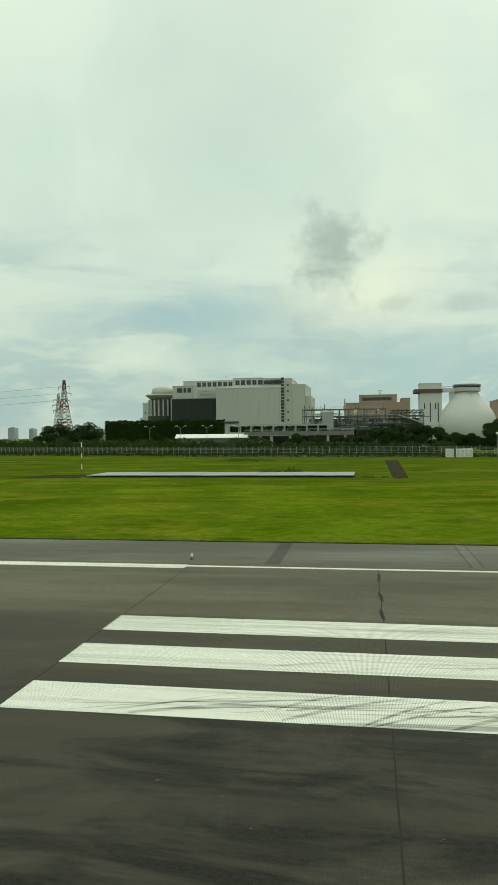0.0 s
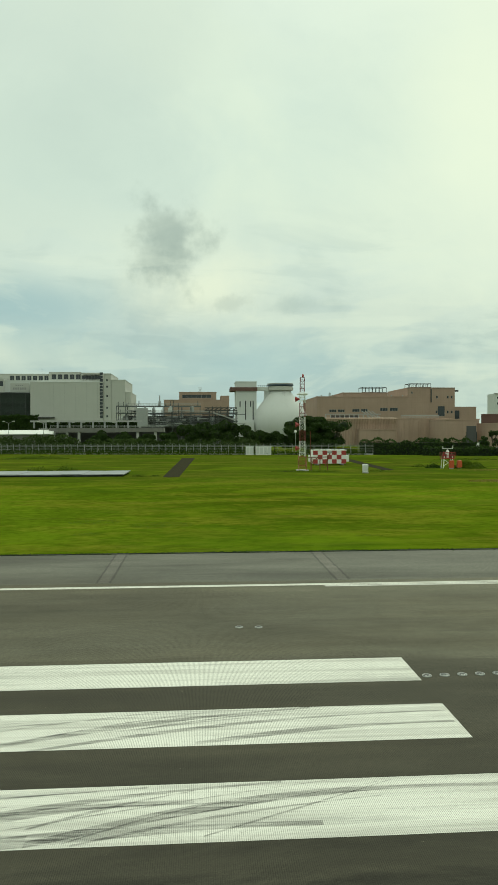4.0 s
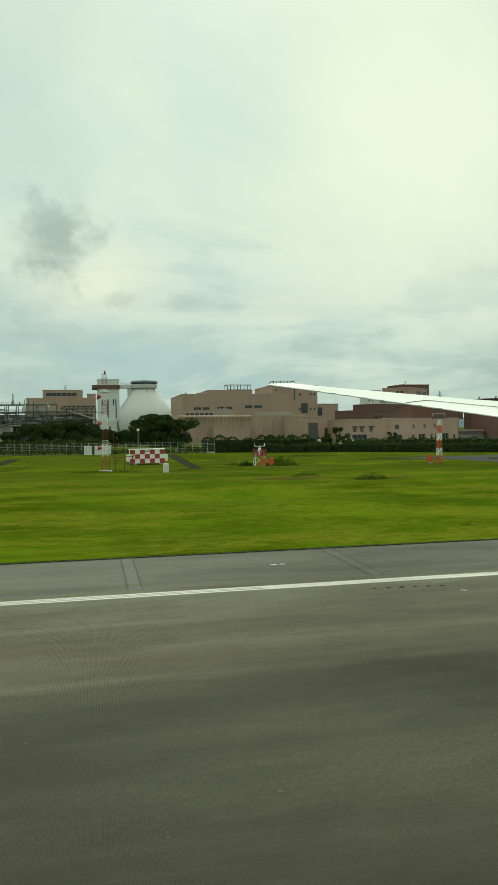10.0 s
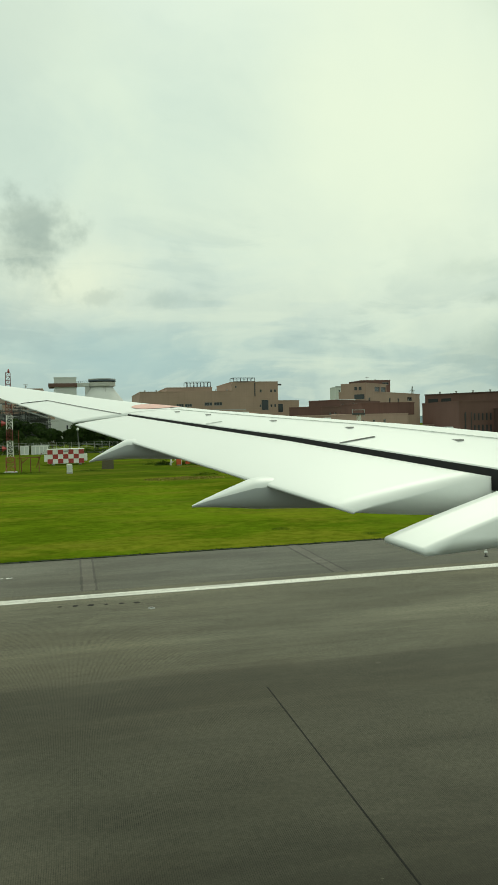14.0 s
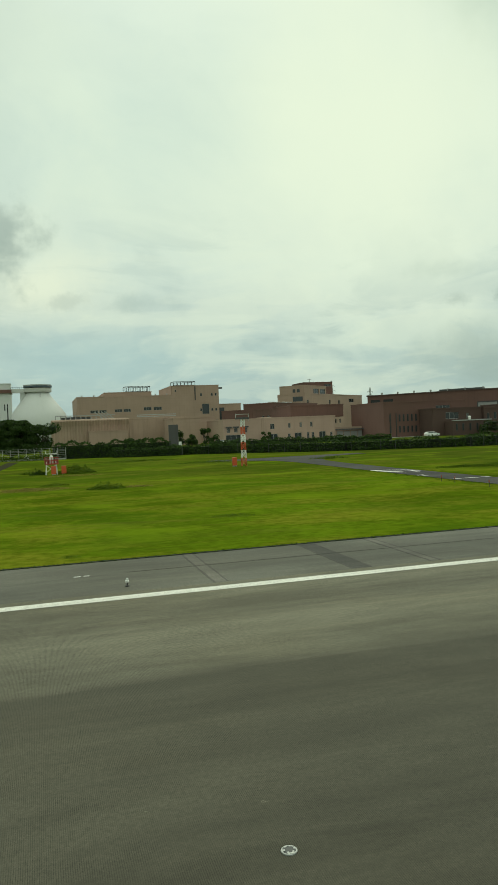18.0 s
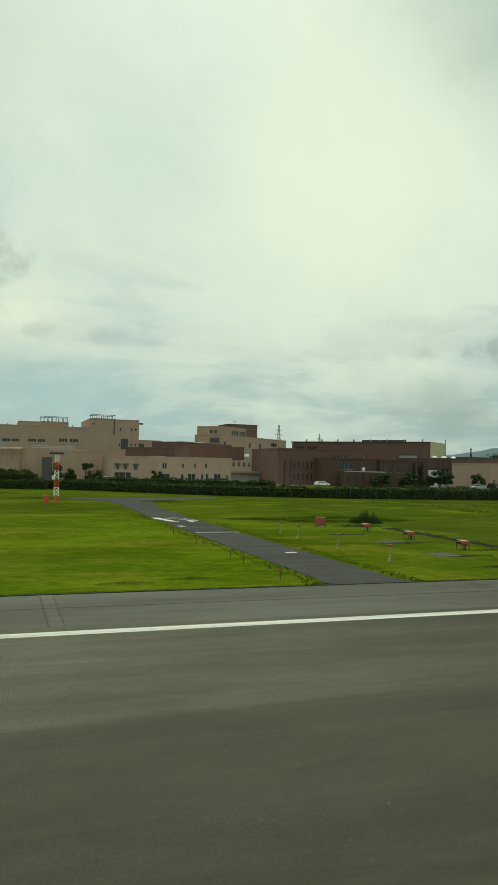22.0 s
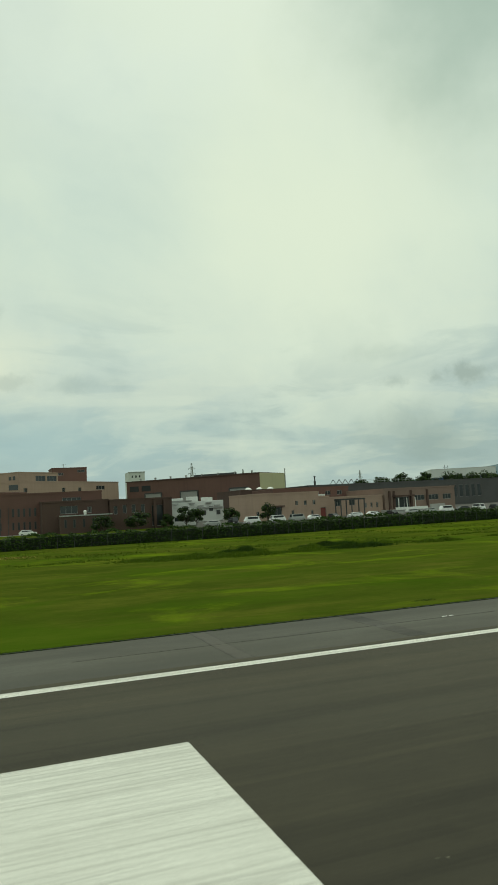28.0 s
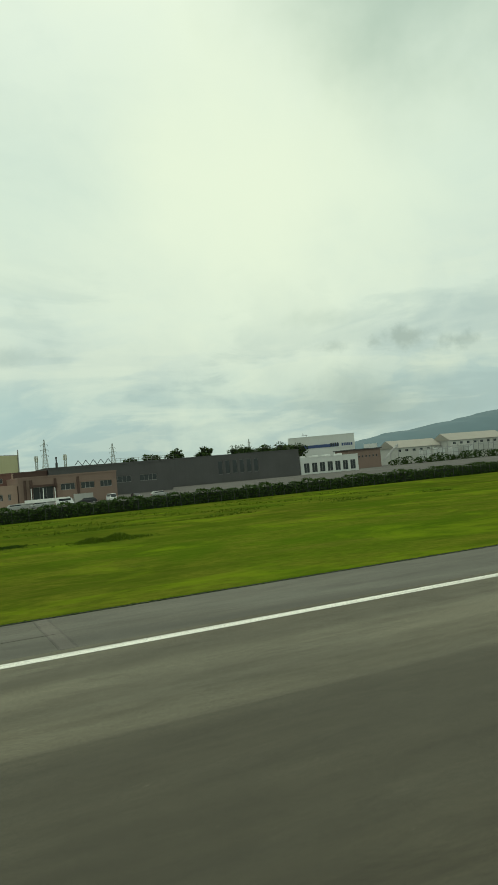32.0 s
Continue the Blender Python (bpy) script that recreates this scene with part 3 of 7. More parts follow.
def add_bar(bm, a, b, w, h=None):
    """A square bar from a to b."""
    a, b = Vector(a), Vector(b)
    d = (b - a).normalized()
    s = d.cross(Vector((0, 0, 1)))
    if s.length < 1e-3:
        s = Vector((1, 0, 0))
    s.normalize()
    u = s.cross(d).normalized()
    s, u = s * w / 2, u * (h or w) / 2
    v = [bm.verts.new(p + q) for p in (a, b) for q in (-s - u, s - u, s + u, -s + u)]
    for f in ((3, 2, 1, 0), (4, 5, 6, 7), (0, 1, 5, 4), (1, 2, 6, 5), (2, 3, 7, 6), (3, 0, 4, 7)):
        bm.faces.new([v[i] for i in f])


def bars(pairs, w, h=None):
    bm = bmesh.new()
    for a, b in pairs:
        add_bar(bm, a, b, w, h)
    return bm


def moved(bm, m):
    bm.transform(m)
    return bm


# ---- ground, runway, shoulder, markings ----
EDGE_Y, GRASS_Y = 25.86, 33.79
EDGE_X0, EDGE_X1 = -600.0, 1500.0


def sheet(name, x0, x1, y0, y1, z, material, label, nx=1, ny=1):
    bm = bmesh.new()
    vs = [[bm.verts.new((x0 + (x1 - x0) * i / nx, y0 + (y1 - y0) * j / ny, z)) for j in range(ny + 1)] for i in range(nx + 1)]
    for i in range(nx):
        for j in range(ny):
            bm.faces.new((vs[i][j], vs[i + 1][j], vs[i + 1][j + 1], vs[i][j + 1]))
    return tagged(part(name, bm, material), label, name.split("_")[0], kind="structure")


sheet("ground", -4800, 4800, -4800, 4800, -0.06, GRASS, "flat mown green grass airfield reaching the horizon")
tagged(part("runway", box(EDGE_X0, EDGE_X1, -30, EDGE_Y + 0.9, -0.5, 0.0), RUNWAY), "dark grooved asphalt runway with rubber streaks", "runway", kind="structure")
tagged(part("runway_shoulder", box(EDGE_X0, EDGE_X1, EDGE_Y + 0.9, GRASS_Y, -0.5, -0.004), SHOULDER), "grey asphalt runway shoulder beside the grass", "pavement", kind="structure")
tagged(part("runway_edge_line", box(EDGE_X0, 1.9, EDGE_Y - 0.45, EDGE_Y + 0.45, -0.002, 0.004), PAINT_EDGE), "broad white painted runway edge line", "road marking", kind="structure")
tagged(part("runway_edge_line", box(1.9, 24.0, EDGE_Y - 0.02, EDGE_Y + 0.30, -0.002, 0.004), PAINT_EDGE), "narrow faded white runway edge line", "road marking", kind="structure")
for x0, x1, m, how in ((39.4, 106.0, PAINT_EDGE, "worn white painted runway edge line"), (152.0, 196.1, PAINT_EDGE, "white painted runway edge line"), (196.1, 238.5, PAINT_NEW, "freshly repainted white runway edge line")):
    tagged(part("runway_edge_line", box(x0, x1, EDGE_Y - 0.32, EDGE_Y + 0.30, -0.002, 0.004), m), how, "road marking", kind="structure")
tagged(part("runway_edge_line", box(238.5, EDGE_X1, EDGE_Y - 0.32, EDGE_Y + 0.30, -0.002, 0.004), PAINT_EDGE), "white painted runway edge line", "road marking", kind="structure")
for y0, y1 in ((-0.30, -0.14), (-0.08, 0.08), (0.13, 0.30)):
    tagged(part("runway_edge_line", box(24.0, 39.4, EDGE_Y + y0, EDGE_Y + y1, -0.002, 0.004), PAINT_EDGE), "band of the worn white runway edge line", "road marking", kind="structure")
for y0, y1 in ((-0.32, -0.05), (0.0, 0.13), (0.18, 0.30)):
    tagged(part("runway_edge_line", box(106.0, 152.0, EDGE_Y + y0, EDGE_Y + y1, -0.002, 0.004), PAINT_EDGE), "band of the worn white runway edge line", "road marking", kind="structure")
for k in range(3):
    y = 8.19 + 3.3 * k
    tagged(part("touchdown_stripe", box(1.94, 24.48, y, y + 1.8, -0.002, 0.004), PAINT),
           "long white painted touchdown zone stripe with tyre scuffs on the runway", "road marking", "touchdown zone stripes")
tagged(part("aiming_point_block", box(101.7, 161.5, 8.9, 17.95, -0.002, 0.004), BLOCK_PAINT), "wide white painted aiming point block on the runway", "road marking")

# ---- buildings ----
def wall_block(x0, x1, y0, y1, z0, z1, openings=(), depth=0.35):
    """A solid block whose front (at y0) has recessed openings (x0, x1, z0, z1)."""
    bm = bmesh.new()
    xs = sorted({x0, x1, *[a for o in openings for a in o[:2]]})
    zs = sorted({z0, z1, *[a for o in openings for a in o[2:4]]})
    cache = {}

    def v(x, y, z):
        k = (round(x, 3), round(y, 3), round(z, 3))
        if k not in cache:
            cache[k] = bm.verts.new((x, y, z))
        return cache[k]

    for xa, xb in zip(xs, xs[1:]):
        for za, zb in zip(zs, zs[1:]):
            mx, mz = (xa + xb) / 2, (za + zb) / 2
            y = y0
            for o in openings:
                if o[0] < mx < o[1] and o[2] < mz < o[3]:
                    y = y0 + depth
            bm.faces.new((v(xa, y, za), v(xb, y, za), v(xb, y, zb), v(xa, y, zb)))
    for a, b, c, d in openings:
        for q in (((a, c), (a, d)), ((b, d), (b, c)), ((a, d), (b, d)), ((b, c), (a, c))):
            (xa, za), (xb, zb) = q
            bm.faces.new((bm.verts.new((xa, y0, za)), bm.verts.new((xb, y0, zb)), bm.verts.new((xb, y0 + depth, zb)), bm.verts.new((xa, y0 + depth, za))))
    w = bm.verts.new
    for f in (((x0, y1, z0), (x0, y1, z1), (x1, y1, z1), (x1, y1, z0)), ((x0, y0, z0), (x0, y0, z1), (x0, y1, z1), (x0, y1, z0)),
              ((x1, y0, z0), (x1, y1, z0), (x1, y1, z1), (x1, y0, z1)), ((x0, y0, z1), (x1, y0, z1), (x1, y1, z1), (x0, y1, z1))):
        bm.faces.new([w(p) for p in f])
    return bm


def lattice_frame(xs, zs, ya, yb):
    """One connected frame: a grid of cells whose odd columns and rows stay open."""
    bm = bmesh.new()
    cell = {(i, j) for i in range(len(xs) - 1) for j in range(len(zs) - 1) if not (i % 2 and j % 2)}
    cache = {}

    def v(i, j, y):
        if (i, j, y) not in cache:
            cache[i, j, y] = bm.verts.new((xs[i], y, zs[j]))
        return cache[i, j, y]

    for i, j in cell:
        c = [(i, j), (i + 1, j), (i + 1, j + 1), (i, j + 1)]
        bm.faces.new([v(a, b, ya) for a, b in c])
        bm.faces.new([v(a, b, yb) for a, b in c[::-1]])
        for k, near in enumerate(((i, j - 1), (i + 1, j), (i, j + 1), (i - 1, j))):
            if near not in cell:
                (a, b), (e, f) = c[k], c[(k + 1) % 4]
                bm.faces.new((v(e, f, ya), v(a, b, ya), v(a, b, yb), v(e, f, yb)))
    return bm


def add_window(parent, x0, x1, z0, z1, y, bars_x=1, frame_mat=None, pane_mat=None, depth=0.35):
    t = 0.09
    cuts = [x0, x0 + t]
    for i in range(1, bars_x + 1):
        xm = x0 + (x1 - x0) * i / (bars_x + 1)
        cuts += [xm - t / 2, xm + t / 2]
    bm = lattice_frame(cuts + [x1 - t, x1], [z0, z0 + t, z1 - t, z1], y + depth - 0.12, y + depth - 0.02)
    wd = part("window", bm, frame_mat or FRAMEM, parent)
    part("pane", box(x0 + t, x1 - t, y + depth - 0.07, y + depth - 0.05, z0 + t, z1 - t), pane_mat or GLASS, wd)


def block(parent, name, x0, x1, y0, y1, z0, z1, mat, openings=(), bars_x=1, parapet=0.4, label=""):
    """One volume of a building with its windows, and a parapet round a sunken roof."""
    part(name, wall_block(x0, x1, y0, y1, z0, z1, openings), mat, parent, label)
    for o in openings:
        add_window(parent, *o[:4], y0, bars_x)
    if parapet:
        bm = bmesh.new()
        add_box(bm, x0 - 0.12, x1 + 0.12, y0 - 0.12, y0 + 0.35, z1, z1 + parapet)
        add_box(bm, x0 - 0.12, x0 + 0.35, y0 + 0.35, y1, z1, z1 + parapet)
        add_box(bm, x1 - 0.35, x1 + 0.12, y0 + 0.35, y1, z1, z1 + parapet)
        part("parapet", bm, mat, parent)


def rows(x0, n, w, gap, z0, z1):
    return [(x0 + i * (w + gap), x0 + i * (w + gap) + w, z0, z1) for i in range(n)]


def rack(parent, x0, x1, y0, y1, z0, z1):
    """Open steel screen on a roof."""
    n = max(3, int((x1 - x0) / 1.6))
    pr = []
    for i in range(n + 1):
        x = x0 + (x1 - x0) * i / n
        for y in (y0, y1):
            pr.append(((x, y, z0), (x, y, z1)))
    for y in (y0, y1):
        for z in (z0 + 0.2, z1):
            pr.append(((x0, y, z), (x1, y, z)))
    for x in (x0, x1):
        pr.append(((x, y0, z1), (x, y1, z1)))
    part("rooftop_rack", bars(pr, 0.22), DKSTEEL, parent)


def bar_text(parent, x0, z0, n, w, h, y, mat):
    """Lettering too small to read: plain strokes."""
    for i in range(n):
        part("sign_stroke", box(x0 + i * w * 1.35, x0 + i * w * 1.35 + w, y - 0.08, y - 0.01, z0, z0 + h), mat, parent)


# the pale works building with a rounded end and a dark louvred screen
A = thing("works_building", label="pale grey-cream works building with a domed round end", category="building")
block(A, "wall", -104.5, -38, 436, 490, 0, 36.8, PALE)
block(A, "west_storey", -109.4, -96.6, 434.5, 460, 29.4, 37.6, CREAM, [(-106.6, -103.0, 33.6, 36.6), (-102.4, -100.5, 33.6, 36.6), (-99.9, -97.4, 33.6, 36.6)], 0)
block(A, "upper_storey", -104.5, -72.0, 443, 488, 36.8, 41.2, CREAM, rows(-95.6, 7, 2.55, 0.85, 37.6, 40.5), 1)
block(A, "upper_storey", -71.9, -53.2, 441, 488, 36.8, 42.2, CREAM, rows(-70.4, 5, 2.75, 0.85, 38.2, 41.2), 1)
block(A, "upper_storey", -53.1, -40.2, 441.5, 486, 36.8, 41.9, CREAM, [(-52.4, -41.0, 38.4, 40.6)], 5)
block(A, "front_block", -80.6, -38.2, 430, 436, 0, 35.4, CREAM)
part("sign_panel", box(-93.5, -82.5, 435.6, 436.0, 30.4, 35.4), CREAM, A)
bar_text(A, -92, 31.6, 6, 1.0, 1.3, 435.6, FRAMEM)
bar_text(A, -90.5, 33.8, 4, 0.9, 0.7, 435.6, FRAMEM)
arc = [(-109.2 + 28.2 * i / 20, 432.6 - 2.6 * math.sin(math.pi * (0.12 + 0.88 * i / 20))) for i in range(21)]
for i in range(26):
    z = 15.4 + i * 0.53
    part("louvre", bars([((xa, ya, z), (xb, yb, z)) for (xa, ya), (xb, yb) in zip(arc, arc[1:])], 0.5, 0.30), SCREEN, A)
part("screen_backing", prism([(x, y + 0.5) for x, y in arc] + [(-81.0, 435.9), (-109.2, 435.9)], 14.6, 29.2), DKSTEEL, A, "dark louvred screen")
for i in range(4):
    xa, ya = arc[3 + i * 5]
    part("screen_post", box(xa - 0.15, xa + 0.15, ya - 0.45, ya + 0.3, 14.6, 29.4), DKSTEEL, A)
part("screen_cap", bars([((xa, ya, 29.4), (xb, yb, 29.4)) for (xa, ya), (xb, yb) in zip(arc, arc[1:])], 0.9, 0.5), DKSTEEL, A)
part("planter", box(-76.4, -66.5, 428.6, 429.9, 14.4, 15.2), DKGREY, A)
for i in range(5):
    x = -67.0 + i * 6.4
    part("panel_joint", box(x - 0.06, x + 0.06, 429.96, 430.02, 14.5, 35.0), FRAMEM, A)
for i in range(14):
    part("stair_window", box(-40.2, -38.4, 429.9, 430.05, 14.6 + i * 1.95, 16.2 + i * 1.95), GLASS, A)
block(A, "stair_block", -38.1, -33.8, 431, 470, 0, 40.6, CREAM, [(-36.6, -35.6, z, z + 1.3) for z in (15.0, 20.0, 27.0, 32.5, 36.4)], 0)
block(A, "east_block", -33.7, -25.5, 431.5, 478, 0, 37.0, CREAM)
block(A, "east_annexe", -25.4, -22.3, 432, 470, 0, 29.6, CREAM)
part("balcony", box(-51, -41, 438.5, 441, 36.9, 37.4), CONC, A)
part("balcony_rail", bars([((-51 + i * 0.9, 438.6, 37.4), (-51 + i * 0.9, 438.6, 38.6)) for i in range(12)] + [((-51, 438.6, 38.6), (-41, 438.6, 38.6))], 0.12), DKSTEEL, A)
part("balcony_roof", box(-51.5, -40.5, 437.6, 441.2, 41.0, 41.5), CREAM, A)
# round west end: dark glazing behind white fins, a flared eave and a shallow dome
cx_, cy_ = -118.4, 443
part("turret", moved(lathe([(8.6, 0), (8.6, 29.4), (7.6, 30.4), (7.6, 31.6)], 40), Matrix.Translation((cx_, cy_, 0))), DKSTEEL, A, "dark glazing of the round end")
part("eave", moved(lathe([(8.0, 30.4), (10.6, 32.2), (10.8, 32.7), (10.4, 33.1), (6.9, 33.4)], 44), Matrix.Translation((cx_, cy_, 0))), CREAM, A)
part("dome", moved(lathe([(6.9, 33.3), (6.9, 35.2), (6.4, 36.6), (5.0, 37.8), (2.6, 38.5), (0.2, 38.7)], 40), Matrix.Translation((cx_, cy_, 0))), CREAM, A, smooth=True)
for i in range(9):
    a = radians(196 + i * 18.5)
    m = Matrix.Translation((cx_ + 9.0 * math.cos(a), cy_ + 9.0 * math.sin(a), 0)) @ Matrix.Rotation(a, 4, "Z")
    part("fin", moved(box(-0.5, 0.35, -0.42, 0.42, 19.4, 29.6), m), CREAM, A)
part("turret_band", moved(lathe([(9.3, 16.2), (9.3, 19.2), (8.7, 19.4)], 40), Matrix.Translation((cx_, cy_, 0))), SCREEN, A)
part("turret_pier", box(-110.6, -109.5, 434.0, 435.4, 16.0, 30.2), CREAM, A)
block(A, "west_wall", -131.0, -125.6, 441, 470, 0, 27.4, PALE, [(-129.6, -129.0, 20.6, 22.4), (-127.8, -127.2, 20.6, 22.4)], 0)
part("west_balcony", box(-133.4, -131.1, 442, 446, 16.4, 18.4), CREAM, A)
part("aerial", bars([((-78, 450, 41.6), (-78, 450, 45.5)), ((-78.6, 450, 44.6), (-77.4, 450, 44.6))], 0.14), STEEL, A)

# tan block far behind the plant
T = thing("tan_works_block", label="tan tiled works block with a dark strip window", category="building")
block(T, "wall", -2, 36, 420, 455, 0, 24.6, TAN)
block(T, "upper_wall", 6.8, 28.5, 421, 450, 24.6, 29.2, TAN, [(8.6, 25.5, 26.0, 28.0)], 5)
block(T, "stair_head", 31.2, 36.0, 421, 440, 24.6, 27.0, TAN)
part("roof_fan", bars([((19, 430, 29.2), (19, 430, 32.5)), ((17.8, 430, 32.5), (20.2, 430, 32.5)), ((18, 430, 30), (20, 430, 32)), ((20, 430, 30), (18, 430, 32))], 0.2), STEEL, T)

# grey tower and the egg-shaped tank with its bridge
B = thing("tank_tower", label="pale grey stair tower with a brown cornice and slit windows", category="tower")
block(B, "wall", 36.4, 46.6, 350, 362, 0, 30.4, PALE, [(38.2, 38.8, 18.2, 21.2), (40.9, 41.5, 12.0, 21.4), (43.4, 44.0, 18.2, 21.2), (44.6, 45.2, 12.0, 21.4)], 0)
part("cornice", box(33.8, 46.9, 349.2, 363, 26.2, 27.9), BRICK, B, "brown cornice band")
block(B, "base_wing", 30.4, 45.2, 347.5, 350, 0, 10.6, PALE, [(41.5, 42.3, 6.0, 8.2)], 0)
part("bridge", box(46.6, 56, 351.5, 355, 26.4, 28.2), PALE, B)
part("bridge_pier", box(50.6, 54.2, 352.0, 354.6, 0, 26.3), PALE, B)
part("bridge_rail", bars([((46.6, 351.6, 29.0), (56, 351.6, 29.0))] + [((46.6 + i, 351.6, 28.2), (46.6 + i, 351.6, 29.0)) for i in range(10)], 0.12), SLATE, B)
D0 = thing("egg_tank", (58.6, 353, 0), "pale egg-shaped digester tank with a round roof cabin", "tank")
part("shell", lathe([(9.5, 0), (12.4, 4), (13.8, 9), (13.5, 13), (12.1, 16.5), (10.0, 19.5), (7.6, 22.5), (5.6, 25.2), (5.0, 26.4)], 40), PALE, D0, smooth=True)
part("cabin", lathe([(4.8, 26.2), (6.3, 26.5), (6.3, 28.3), (5.8, 28.4)], 32), CREAM, D0)
part("cabin_rim", lathe([(6.3, 28.7), (6.5, 28.7), (6.5, 29.3), (6.3, 29.4)], 32), SLATE, D0)
part("rail", lathe([(6.35, 29.4), (6.45, 29.4), (6.45, 29.9), (6.35, 29.9)], 32), STEEL, D0)
part("ladder", bars([((0.6, -13.7, 10), (0.6, -5.3, 26)), ((1.2, -13.7, 10), (1.2, -5.3, 26))], 0.16), STEEL, D0)

# the long tan treatment hall
C = thing("treatment_hall", label="long tan tiled treatment hall with rooftop racks", category="building")
block(C, "wall", 76, 121, 347, 395, 0, 23.0, TAN, [(82, 85.6, 15.6, 17.0), (86.2, 89.6, 15.6, 17.0), (93.4, 97.0, 15.8, 17.2), (97.6, 101.0, 15.8, 17.2), (107.2, 111.0, 16.2, 17.8), (112, 116, 16.2, 17.8)], 2)
block(C, "roof_storey", 89, 111.5, 349, 385, 23.0, 25.0, TAN)
block(C, "tower_block", 121, 144.6, 347, 385, 0, 27.4, TAN, [(135.2, 136.2, 22.4, 23.8), (140.6, 141.6, 22.4, 23.8), (142.6, 143.6, 22.4, 23.8), (136.0, 139.6, 13.6, 18.6), (135.0, 135.9, 15.0, 16.4), (140.6, 141.6, 15.0, 16.4), (142.6, 143.6, 15.0, 16.4), (140.6, 141.6, 9.2, 10.6), (142.6, 143.6, 9.2, 10.6), (122.6, 123.5, 24.8, 25.8)], 0)
block(C, "annexe", 144.7, 156.2, 349, 380, 0, 18.0, TAN)
part("annexe_slot", box(145.0, 147.6, 348.8, 348.98, 9.5, 16.5), GLASS, C)
rack(C, 99, 111, 350, 358, 25.4, 28.0)
rack(C, 122.4, 133.2, 349, 357, 27.8, 29.8)
part("drain_pipe", box(132.4, 132.9, 346.7, 347.0, 20.5, 27.2), DKSTEEL, C)
part("lamp_bracket", box(144.6, 146.6, 347.4, 348.4, 25.8, 26.6), DKSTEEL, C)
for i in range(9):
    part("roof_vent", lathe([(0.3, 0), (0.3, 0.5), (0.45, 0.55), (0.4, 0.8)], 8), STEEL, C).location = (78.5 + i * 4.9 + (i % 3) * 0.7, 349.5, 23.4)

# curved, ribbed shed in front of the hall
S = thing("ribbed_shed", label="low tan ribbed-metal shed with a flared eave", category="building")
bm = bmesh.new()
prof = [(250.8, 1.2), (250.6, 3.8), (250.3, 6.9), (249.8, 8.8), (248.9, 10.5), (249.0, 10.95), (252, 11.1), (268, 11.3), (268, 1.2)]
n_r = 54
ring = []
for i in range(n_r + 1):
    x = 62.6 + (88.4 - 62.6) * i / n_r
    o = 0.16 if i % 2 else 0.0
    ring.append([bm.verts.new((x, y - (o if z < 10.7 and y < 252 else 0), z)) for y, z in prof])
for a, b in zip(ring, ring[1:]):
    for j in range(len(prof) - 1):
        bm.faces.new((a[j], b[j], b[j + 1], a[j + 1]))
bm.faces.new(ring[0][::-1])
bm.faces.new(ring[-1])
part("ribbed_wall", bm, TAN2, S)
block(S, "lean_to", 74.5, 87.5, 246.8, 250.2, 1.2, 6.6, TAN)
block(S, "plain_wall", 88.5, 108.5, 250.4, 270, 1.2, 10.4, TAN2)
bm = bmesh.new()
for i in range(16):
    add_box(bm, 89.2 + i * 1.25, 89.32 + i * 1.25, 250.25, 250.41, 1.2, 9.8)
part("wall_rib", bm, TAN2, S)
block(S, "end_block", 108.6, 118.5, 249.5, 268, 1.2, 10.2, TAN, rows(109.6, 4, 0.7, 0.85, 3.0, 4.1) + [(115.9, 118.0, 1.4, 6.0)], 0)
part("roof_pipe", bars([((80 + i * 1.2, 254, 11.2), (77 + i * 1.2, 254, 13.6)) for i in range(4)] + [((64 + i * 1.7, 254, 11.1), (64 + i * 1.7, 254, 12.5)) for i in range(12)] + [((64, 254, 12.4), (84, 254, 12.4)), ((92, 256, 11.4), (106, 256, 11.4)), ((92, 256, 12.0), (106, 256, 12.0))], 0.28), STEEL, S)
part("roof_duct", box(66, 76, 255, 257, 11.1, 12.0), DKSTEEL, S)

# tan office block with deep square windows
O = thing("office_block", label="two-storey tan office block with deep-set square windows", category="building")
block(O, "wall", 127.2, 150.2, 215, 240, 1.2, 8.5, TAN,
      [(127.8, 130.6, 1.6, 3.7), (134.0, 134.9, 1.9, 3.6), (136.3, 138.6, 1.7, 3.8), (140.4, 141.2, 1.9, 3.8), (142.0, 142.9, 1.9, 3.8), (144.6, 146.8, 1.7, 3.9), (148.4, 149.2, 1.9, 3.6),
       (128.2, 129.6, 5.2, 6.9), (134.2, 135.0, 5.4, 6.9), (138.0, 138.8, 5.5, 7.0), (141.6, 142.4, 5.5, 7.1)], 1)
part("round_corner", moved(lathe([(2.4, 1.2), (2.4, 8.9), (2.2, 9.0)], 20), Matrix.Translation((127.0, 217.4, 0))), TAN, O)
block(O, "west_wing", 113.2, 126.6, 215.6, 238, 1.2, 8.4, TAN,
      [(114.2, 115.3, 4.6, 6.1), (116.6, 117.7, 4.6, 6.1), (119.7, 120.8, 4.6, 6.1), (113.9, 118.9, 1.6, 3.9)], 2)
for x in (113.9, 116.3, 119.4):
    part("window_hood", box(x, x + 1.7, 214.9, 215.6, 6.1, 6.5), DKSTEEL, O)
block(O, "rear_block", 100.5, 109.5, 232, 250, 1.2, 9.8, TAN)
block(O, "brick_storey", 139, 158, 226, 246, 8.5, 12.4, BRICK)
G = thing("garage_row", label="low tan garage row with grey shutters and a canopy", category="building")
block(G, "wall", 150.4, 166, 216, 232, 1.2, 4.6, TAN)
for i in range(6):
    part("shutter", box(151.2 + i * 2.4, 153.3 + i * 2.4, 215.86, 215.98, 1.3, 3.6), FRAMEM, G)
part("canopy", box(150.3, 166.2, 214.4, 216.2, 4.0, 4.35), DKGREY, G)

